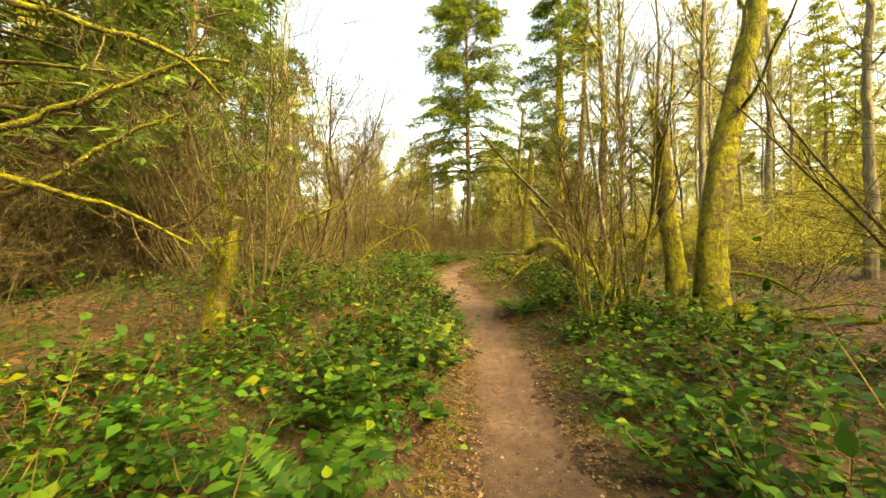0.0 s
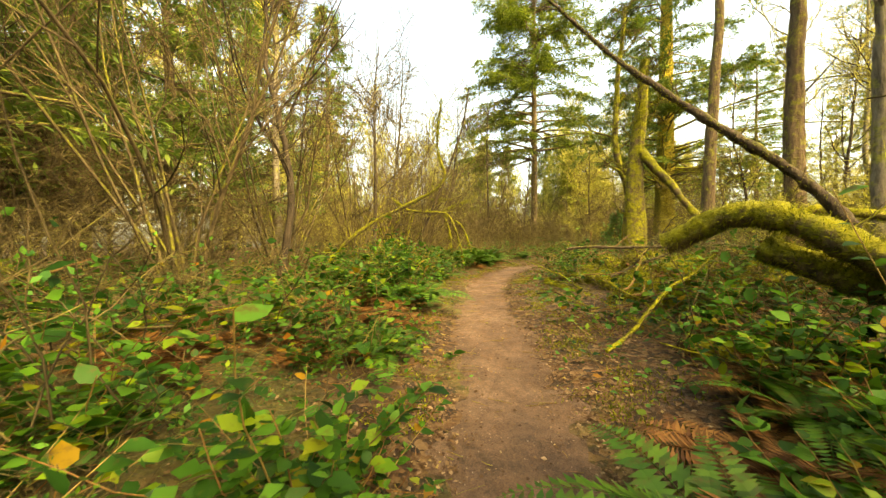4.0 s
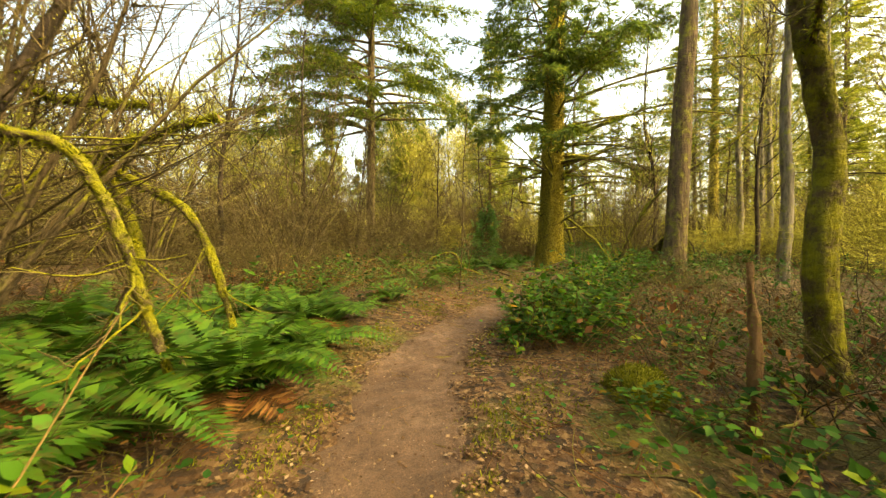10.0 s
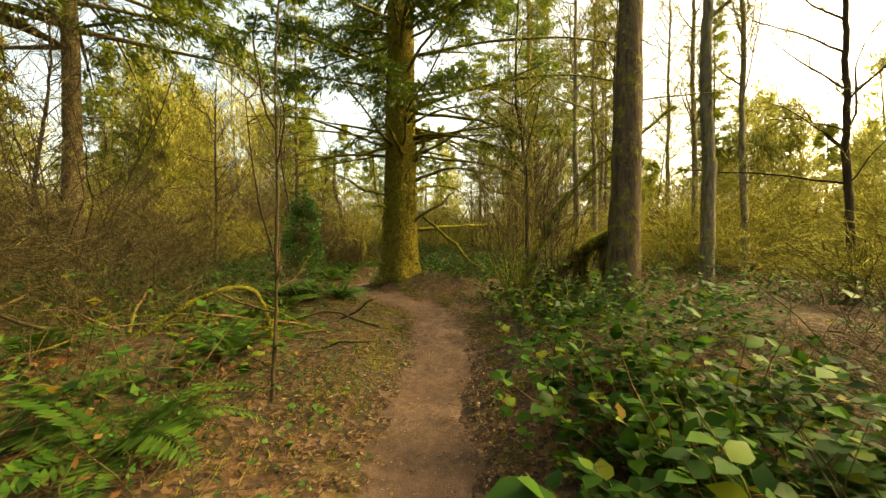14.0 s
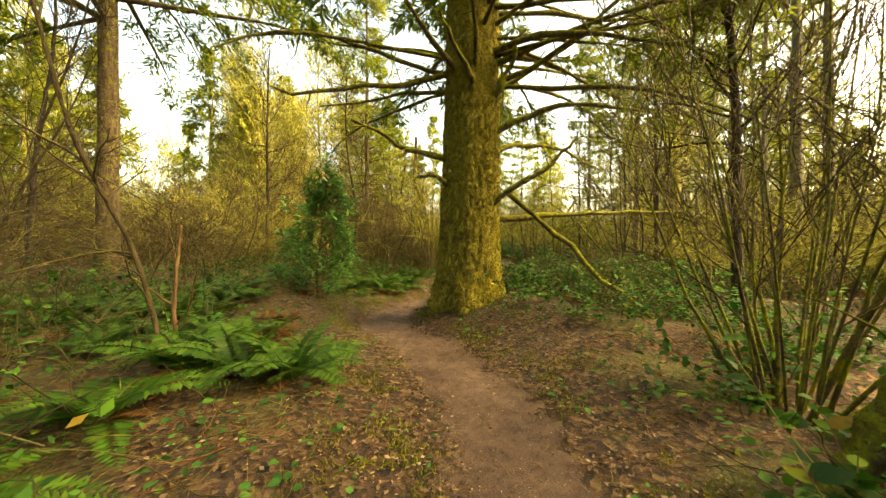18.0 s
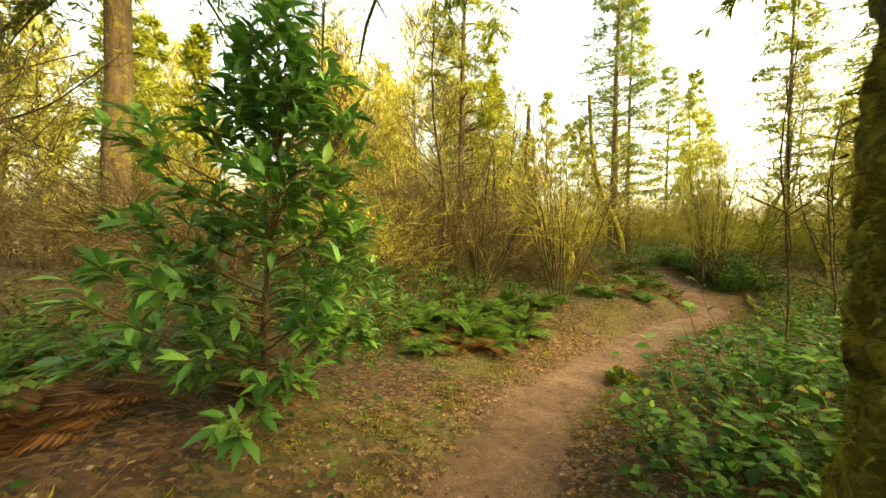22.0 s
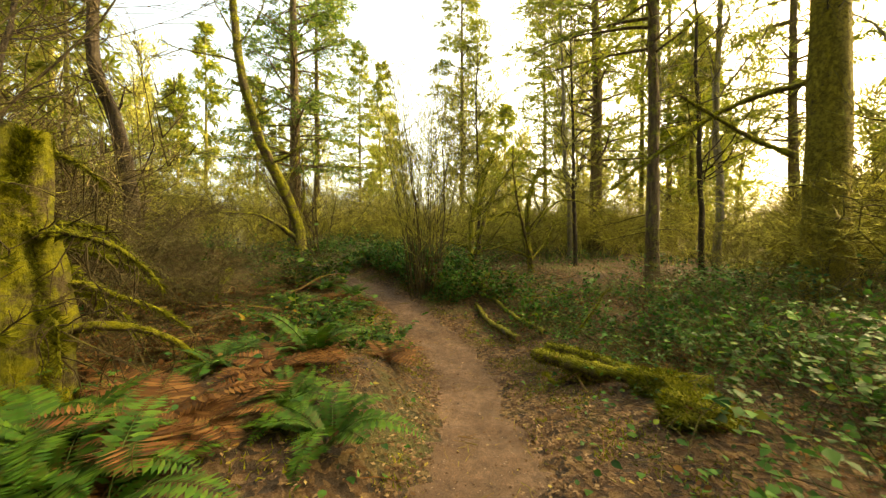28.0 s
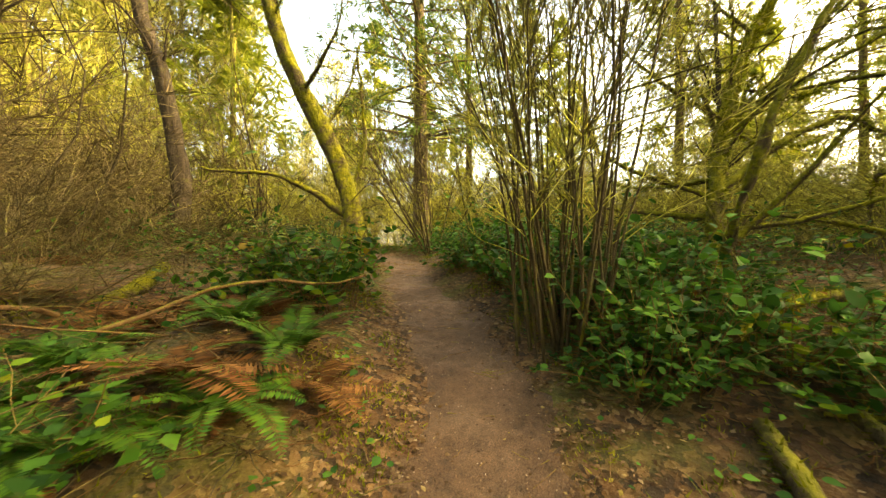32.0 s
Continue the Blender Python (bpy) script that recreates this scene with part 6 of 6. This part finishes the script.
def draped_arch():
    """The trunk that leans from the hazel to the conifer beside the trail, with mossy shoots and roots that hang from it to the ground."""
    rng = np.random.default_rng(876)
    q = smooth_line(np.array([(8.38, 22.45, 0.7), (8.4, 22.1, 1.1), (8.35, 21.7, 1.55), (8.3, 21.0, 2.08), (8.1, 20.55, 2.27), (7.78, 20.3, 2.2)]), 0.05)
    foot = q[0].copy()
    q = q - foot
    k = len(q)
    ob = empty("leaning_tree", foot, "leaning trunk draped in moss and hanging dead shoots", "tree")
    rad = np.linspace(0.13, 0.095, k) * (1 + 0.15 * np.convolve(rng.standard_normal(k + 4), np.full(5, 0.2), "valid"))
    v, f = tubes(q, rad, 14)
    part("trunk", make_mesh("trunk", v + rng.standard_normal(v.shape) * 0.006, f, BARK_MOSS), ob)
    soft = [fuzz(rng, q[None], rad[None], 11000, 0.06, 0.5)]
    for n in range(34):
        at = q[int(k * rng.uniform(0.28, 0.98))]
        down = at[2] + foot[2] - float(ground_z(at[0] + foot[0], at[1] + foot[1])[0]) + 0.03
        line = grow(rng, [at], [(rng.normal(0, 0.28), rng.normal(0, 0.28), -1)], down * (1.08 if n % 3 else rng.uniform(0.35, 0.8)), 11, 0.10, -0.12)
        r = rng.uniform(0.010, 0.030)
        part("hanging_shoot", make_mesh("hanging_shoot", *tubes(line, taper(1, 11, r, r * 0.6), 6), BARK_DARK if n % 2 else BARK_MOSS), ob)
        if n % 2 == 0:
            soft.append(fuzz(rng, line, taper(1, 11, r, r * 0.6), 900, 0.05, 0.5))
    part("moss", make_mesh("moss", *join(soft), MOSS, False), ob, "yellow-green hanging moss")
    return ob


# first stretch: boughs over the left side, a leaning stump, logs on the right
limb_tree("mossy_tree", 51, place_tree(-4.9, 3.1, 0.3), [(0, 0, -0.1), (0.05, 0, 1.0), (0.1, 0.02, 2.3), (0.15, 0.05, 4.0), (0.0, 0.1, 6.5)], 0.15, 0.07,
          [([(0.15, 0.05, 3.7), (1.2, 0.05, 3.4), (2.35, 0.15, 3.05), (2.85, 0.3, 2.6)], 0.045), ([(0.1, 0, 2.1), (0.95, 0.05, 2.3), (1.6, 0.15, 2.6), (2.3, 0.25, 2.95), (2.85, 0.35, 3.05)], 0.045),
           ([(0.1, 0, 2.05), (1.05, -0.03, 1.85), (1.65, 0.17, 1.68), (2.1, 0.5, 1.4), (2.25, 0.7, 1.25)], 0.05), ([(0.05, 0, 1.4), (1.3, 0.07, 1.85), (1.85, 0.17, 2.2), (2.45, 0.27, 2.55)], 0.035)],
          label="mossy tree with long bare boughs reaching towards the trail", free_limbs=8, free_len=2.4, limb_r=0.03, moss=420, lo=0.3, twigs=16, twiglets=5)
limb_tree("mossy_stump", 52, place_tree(-2.76, 4.12, 0.3), [(0, 0, -0.1), (0.1, 0, 0.6), (0.28, 0, 1.25), (0.36, 0, 1.75)], 0.12, 0.08, label="leaning broken stump wrapped in moss", category="stump", free_limbs=4, free_len=1.0, moss=300)
wood("fallen_log", 811, [(2.2, 9.3, 0.28), (3.0, 9.1, 0.30), (3.87, 8.87, 0.30), (5.4, 8.5, 0.32)], 0.24, 0.2, "big fallen log under thick moss", moss=9000, sides=18)
wood("fallen_log", 812, [(1.8, 10.35, 0.42), (2.66, 10.18, 0.48), (3.3, 9.9, 0.45)], 0.09, 0.07, "short fallen log under moss", moss=2600)
wood("mossy_bough", 813, [(2.91, 10.22, 0.6), (3.67, 10.25, 1.62), (4.08, 10.23, 1.7), (4.47, 10.2, 1.65), (5.6, 10.23, 1.4), (6.4, 10.2, 0.5)], 0.055, 0.04, "arching dead bough thick with moss", "bough", moss=4200, twigs=8)
wood("mossy_bough", 814, [(3.74, 10.27, 1.6), (3.88, 10.19, 1.16), (4.34, 10.17, 1.08), (5.3, 10.23, 0.83), (5.9, 10.2, 0.4)], 0.055, 0.04, "bent dead bough thick with moss", "bough", moss=3600, twigs=5)
wood("leaning_pole", 815, [(4.3, 9.5, 0.3), (3.75, 9.98, 1.8), (3.03, 10.55, 2.8), (2.39, 11.04, 3.66), (1.9, 11.4, 4.4), (1.2, 11.7, 5.4)], 0.075, 0.02, "leaning dead tree with dark mossy bark", "dead tree", moss=2600, bark=BARK_DARK, twigs=5)
alder(816, place_tree(6.48, 14.31, 0.3), 13, 0.2, (0.0, 0.01), 12, BARK_FIR, "dark straight alder trunk with bare limbs")
for n, pts in enumerate(([(-4.0, 6.7, 0.2), (-3.13, 6.74, 1.76), (-2.0, 6.8, 2.33), (-0.86, 6.88, 3.03), (-0.6, 6.9, 3.2)], [(3.9, 6.2, 0.7), (4.8, 6.3, 0.95), (5.5, 6.1, 0.85), (6.3, 6.0, 0.3)], [(4.1, 5.3, 0.35), (5.2, 5.0, 0.42), (6.6, 4.6, 0.3)])):
    wood("mossy_bough", 820 + n, pts, 0.045, 0.010, "crooked bough thick with moss", "bough", moss=2600, twigs=6)

# second stretch: arching stem, mossy logs and brush
wood("bent_sapling", 831, [(-3.4, 12.3, 0.5), (-2.67, 12.38, 1.4), (-2.16, 12.44, 1.82), (-1.66, 12.5, 2.09), (-1.2, 12.56, 2.32), (-0.93, 12.59, 2.46), (-0.69, 12.62, 2.76), (-0.84, 12.61, 3.33), (-0.74, 12.62, 4.3)], 0.05, 0.012, "arching dark stem with moss on its upper side", "bough", moss=4200, bark=BARK_MOSS, twigs=16)
wood("dead_branch", 832, [(1.48, 11.57, 1.3), (1.95, 11.65, 1.32), (2.65, 11.78, 1.3), (3.82, 11.98, 1.29), (4.6, 12.1, 0.5)], 0.022, 0.03, "bare dead branch across the brush", "branch", moss=300, bark=BARK_DARK, twigs=16)
wood("dead_branch", 833, [(2.04, 11.26, 0.9), (2.65, 11.47, 1.16), (3.6, 11.74, 1.4), (4.4, 12.0, 1.2), (5.0, 12.1, 0.5)], 0.018, 0.03, "bare dead branch across the brush", "branch", moss=200, bark=BARK_DARK, twigs=14)
wood("fallen_log", 834, [(1.3, 13.0, 0.66), (1.55, 11.9, 0.62), (1.8, 10.9, 0.56), (2.05, 9.9, 0.46)], 0.055, 0.06, "thin mossy log beside the trail", moss=4200)
wood("fallen_log", 835, [(1.7, 13.6, 0.8), (2.5, 12.6, 0.85), (3.6, 11.9, 0.8)], 0.10, 0.08, "fallen log under thick moss", moss=4200)
for n, (x, y, s) in enumerate(((2.2, 14.2, 0.22), (1.9, 12.2, 0.22), (2.1, 11.3, 0.18), (2.6, 11.4, 0.26), (2.05, 10.7, 0.16), (2.2, 11.95, 0.22), (2.15, 13.5, 0.22), (2.9, 12.6, 0.3), (1.75, 12.9, 0.16), (2.6, 10.4, 0.24), (2.9, 13.9, 0.26))):
    mossy_lump(840 + n, x, y, s, tall=0.55)
wood("upright_stub", 852, [(2.72, 11.1, 0.5), (2.7, 11.1, 0.8), (2.68, 11.08, 1.15)], 0.045, 0.03, "short upright stub wrapped in moss", "stub", moss=1800)
wood("red_stub", 853, [(2.7, 15.75, 0.6), (2.68, 15.75, 1.2), (2.75, 15.8, 1.75)], 0.05, 0.02, "broken stub of rotting red wood", "stub", moss=150, bark=DEADWOOD)
wood("dead_branch", 854, [(1.3, 15.0, 0.66), (1.5, 14.6, 0.66), (1.62, 14.3, 0.64)], 0.016, 0.01, "dead stick on the leaf litter", "stick", moss=0, bark=DEADWOOD)
for n, pts in enumerate(([(-3.6, 18.5, 2.3), (-2.56, 18.2, 2.71), (-1.88, 17.98, 2.59), (-1.42, 17.83, 2.33), (-1.02, 17.69, 2.05), (-0.74, 17.6, 1.2), (-0.7, 17.6, 0.7)], [(-3.6, 18.5, 2.8), (-2.56, 18.21, 3.14), (-2.02, 18.03, 3.04), (-1.34, 17.81, 3.0)],
                          [(-1.85, 17.95, 2.55), (-1.2, 17.76, 2.81), (-0.79, 17.63, 2.93)], [(-1.7, 17.92, 2.48), (-1.47, 17.84, 1.91), (-1.37, 17.8, 0.7)], [(-3.6, 17.1, 2.7), (-3.37, 17.05, 3.0), (-2.61, 16.97, 2.56), (-1.72, 16.87, 2.47), (-1.22, 16.81, 2.25), (-0.7, 16.74, 0.8)])):
    wood("mossy_bough", 860 + n, pts, 0.05, 0.025, "arching hazel bough wrapped in moss", "bough", moss=2600, twigs=14)
wood("fallen_log", 866, [(-0.85, 19.75, 0.85), (-0.4, 19.73, 0.86), (0.1, 19.7, 0.84)], 0.05, 0.04, "thin mossy log among the ferns", moss=1800)
wood("fallen_log", 867, [(-3.1, 15.9, 0.8), (-2.4, 16.2, 0.86), (-1.5, 16.6, 0.82)], 0.08, 0.06, "fallen log under moss", moss=2800)

wood("leaning_pole", 868, [(-2.7, 17.0, 0.6), (-2.2, 17.1, 2.0), (-1.6, 17.2, 3.4), (-0.95, 17.3, 5.2), (-0.7, 17.3, 6.6)], 0.05, 0.02, "dark leaning stem that rises from a hazel", "dead tree", moss=900, bark=BARK_DARK, twigs=12)

# third stretch: saplings, the mossy stump under the leaning trunk, broken poles
wood("sapling", 871, [(2.9, 21.75, 0.7), (2.97, 21.8, 2.2), (2.93, 21.75, 3.6), (3.05, 21.8, 5.2)], 0.016, 0.006, "thin bare sapling beside the trail", "sapling", moss=0, bark=TWIG, twigs=10)
wood("sapling", 872, [(4.7, 25.6, 0.8), (4.55, 25.5, 1.9), (4.2, 25.3, 3.0), (4.0, 25.2, 4.6)], 0.022, 0.008, "thin leaning bare sapling", "sapling", moss=0, bark=TWIG, twigs=14)
wood("sapling", 873, [(4.76, 25.9, 0.85), (4.74, 25.8, 1.6), (4.78, 25.8, 2.3)], 0.022, 0.012, "broken brown stem among the ferns", "sapling", moss=0, bark=DEADWOOD, twigs=3)
wood("broken_pole", 874, [(7.45, 22.3, 0.7), (7.81, 21.87, 2.0), (7.95, 21.61, 2.64), (8.07, 21.36, 3.07)], 0.07, 0.05, "broken mossy pole leaning over the brush", "dead tree", moss=1800, twigs=4)
wood("broken_pole", 875, [(7.5, 22.3, 0.7), (7.86, 21.55, 2.47), (8.2, 21.09, 3.28), (8.7, 20.46, 3.9), (9.4, 19.9, 4.6)], 0.05, 0.02, "long leaning mossy pole with twigs", "dead tree", moss=1500, twigs=14)
draped_arch()
wood("dead_branch", 878, [(2.3, 23.4, 1.2), (2.9, 23.2, 1.6), (3.3, 23.0, 1.55), (3.5, 22.9, 0.75)], 0.035, 0.02, "broken mossy branch bent to the ground", "branch", moss=600, twigs=5)
for n, (x, y, h) in enumerate(((8.62, 27.6, 0.2), (8.45, 27.4, 0.16))):
    fern(880 + n, on_ground(x, y), count=7, size=0.42, dead=0, label="small fern tuft at the foot of the old spruce", group="")

# last stretch: mossy stone, poles, logs
mossy_lump(891, 10.6, 29.95, 0.13, "small stone under moss at the trail's edge", "mossy_stone", "stone", 0.9, 0.04)
for n, (x, y, h) in enumerate(((12.3, 29.3, 3.4), (13.3, 29.4, 3.0), (12.9, 28.4, 4.0), (14.3, 29.8, 3.2))):
    wood("sapling", 892 + n, [(x, y, 0.6), (x + 0.03, y - 0.02, h * 0.5), (x - 0.02, y + 0.05, h), (x + 0.1, y, h * 1.35)], 0.013, 0.005, "thin bare sapling pole", "sapling", moss=0, bark=TWIG, twigs=9)
wood("fallen_log", 901, [(17.6, 32.85, 0.52), (17.15, 32.4, 0.62), (16.9, 31.9, 0.66), (16.8, 31.1, 0.7)], 0.07, 0.08, "fallen log under yellow-green moss", moss=3600)
wood("fallen_log", 902, [(18.1, 32.8, 0.5), (17.5, 32.2, 0.62), (16.9, 31.6, 0.66)], 0.05, 0.05, "thin fallen log under moss", moss=2400)
wood("fallen_log", 903, [(20.3, 34.8, 0.62), (19.5, 34.2, 0.45), (19.0, 33.75, 0.42), (18.5, 33.3, 0.42)], 0.05, 0.06, "long fallen pole beside the trail", moss=600, bark=BARK_STEM)
wood("fallen_log", 904, [(20.6, 34.5, 0.7), (19.8, 33.8, 0.55), (18.9, 33.0, 0.5)], 0.045, 0.05, "fallen pole among the leaves", moss=600, bark=BARK_STEM)
wood("fallen_log", 905, [(15.4, 37.4, 0.9), (16.3, 38.1, 1.0), (17.0, 38.6, 1.15), (17.4, 38.9, 1.5)], 0.10, 0.07, "curved mossy log among dead bracken", moss=3600)
wood("leaning_pole", 906, [(16.2, 37.0, 0.8), (15.6, 38.2, 1.7), (15.1, 39.2, 2.5)], 0.03, 0.02, "bare dead pole leaning in the brush", "dead tree", moss=200, bark=BARK_ALDER, twigs=4)
wood("mossy_bough", 907, [(21.2, 29.3, 3.4), (21.3, 30.0, 3.92), (20.58, 31.04, 4.59)], 0.05, 0.025, "dead limb thick with moss", "bough", moss=1800, twigs=3)
wood("mossy_bough", 908, [(21.2, 29.2, 4.6), (21.2, 30.1, 4.45), (20.47, 31.21, 3.64), (19.68, 32.04, 2.85)], 0.05, 0.02, "long dead limb thick with moss", "bough", moss=2400, twigs=6)
limb_tree("mossy_stump", 909, place_tree(13.8, 35.5, 0.4), [(0, 0, -0.1), (0.05, 0, 0.7), (0.0, 0.05, 1.4), (0.1, 0.1, 2.1)], 0.22, 0.12, label="tall stump draped in moss among ferns", category="stump", free_limbs=14, free_len=1.3, limb_r=0.045, moss=900, lo=0.25, lift=-0.14, gnarl=0.2)
mossy_lump(910, 16.1, 31.35, 0.2)
wood("mossy_bough", 911, [(23.5, 34.2, 0.7), (22.3, 34.6, 1.15), (21.2, 34.9, 1.15), (20.6, 35.0, 0.95)], 0.05, 0.035, "low fallen limb across the leaves", "bough", moss=1200, twigs=6)


def brush_pile(seed, x, y, wide, count, tall=0.5):
    """A heap of dead mossy sticks that lie across one another."""
    rng = np.random.default_rng(seed)
    ob = empty("brush_pile", on_ground(x, y), "heap of dead mossy sticks and branches on the forest floor", "brush", "brush piles")
    soft = []
    for n in range(count):
        px, py = rng.normal(0, wide * 0.4, 2)
        base = float(ground_z(x + px, y + py)[0]) - ob.location[2]
        a, ln = rng.uniform(0, 6.28), rng.uniform(0.5, 1.7)
        h = tall * rng.random()**1.6 * max(0.15, 1 - math.hypot(px, py) / wide)
        line = grow(rng, [(px - math.cos(a) * ln / 2, py - math.sin(a) * ln / 2, base + 0.02 + h * 0.4)], [(math.cos(a), math.sin(a), rng.uniform(-0.1, 0.35))], ln, 9, 0.13, -0.02)
        r = rng.uniform(0.006, 0.024)
        part("stick", make_mesh("stick", *tubes(line, taper(1, 9, r, r * 0.45), 6), (BARK_MOSS, DEADWOOD, TWIG)[n % 3]), ob)
        if n % 3 == 0:
            soft.append(fuzz(rng, line, taper(1, 9, r, r * 0.45), 420, 0.028, 0.2))
    part("moss", make_mesh("moss", *join(soft), MOSS, False), ob, "yellow-green moss")
    return ob


for n, (x, y, w, count) in enumerate(((2.5, 11.2, 1.2, 26), (2.4, 13.0, 1.2, 26), (3.4, 12.4, 1.4, 24), (2.9, 9.8, 1.2, 18), (3.0, 15.0, 1.3, 22), (-2.9, 15.2, 1.5, 26), (1.6, 23.6, 1.4, 26), (3.6, 23.0, 1.0, 18), (18.0, 31.8, 1.3, 22), (16.2, 37.4, 1.4, 22), (22.0, 34.0, 1.5, 24), (-2.6, 8.0, 1.3, 16), (4.8, 5.2, 1.3, 20))):
    brush_pile(920 + n, x, y, w, count)
for n, (x, y, s) in enumerate(((2.35, 12.6, 0.34), (2.75, 11.9, 0.36), (2.3, 10.9, 0.28), (2.9, 10.9, 0.34), (3.3, 11.6, 0.38), (3.2, 13.2, 0.36), (2.5, 13.9, 0.3), (3.6, 10.4, 0.36), (3.4, 14.2, 0.3), (2.0, 11.7, 0.2), (2.0, 13.1, 0.2), (4.4, 6.4, 0.3), (4.9, 5.6, 0.34), (3.4, 6.6, 0.25), (17.3, 32.2, 0.22), (16.7, 31.5, 0.22), (2.4, 16.4, 0.22))):
    mossy_lump(940 + n, x, y, s, tall=0.6)

# mossy limbs that lean over the brush beside the first bend
for n, pts in enumerate(([(2.2, 9.8, 1.35), (2.75, 9.3, 1.62), (3.2, 8.4, 1.05), (3.5, 7.8, 0.6), (3.5, 7.2, 0.1)], [(2.8, 9.3, 1.3), (3.3, 8.6, 0.95), (3.7, 8.0, 0.6), (4.0, 7.4, 0.1)], [(3.3, 8.4, 0.95), (4.0, 8.8, 1.5), (4.6, 9.3, 1.75), (5.2, 9.6, 1.7)], [(3.5, 7.9, 0.7), (4.3, 8.0, 1.3), (4.9, 8.1, 1.9)])):
    wood("mossy_bough", 960 + n, pts, 0.115 if n < 2 else 0.055, 0.12 if n < 2 else 0.035, "leaning dead limb thick with moss", "bough", moss=8000 if n < 2 else 5200, twigs=7, blade=0.06)
wood("leaning_pole", 966, [(3.95, 8.5, 0.15), (3.9, 8.45, 1.1), (3.7, 8.42, 2.4), (3.54, 8.4, 3.7), (3.4, 8.4, 5.2)], 0.055, 0.035, "bare grey pole that stands among the brush", "dead tree", moss=150, bark=BARK_ALDER, twigs=4)
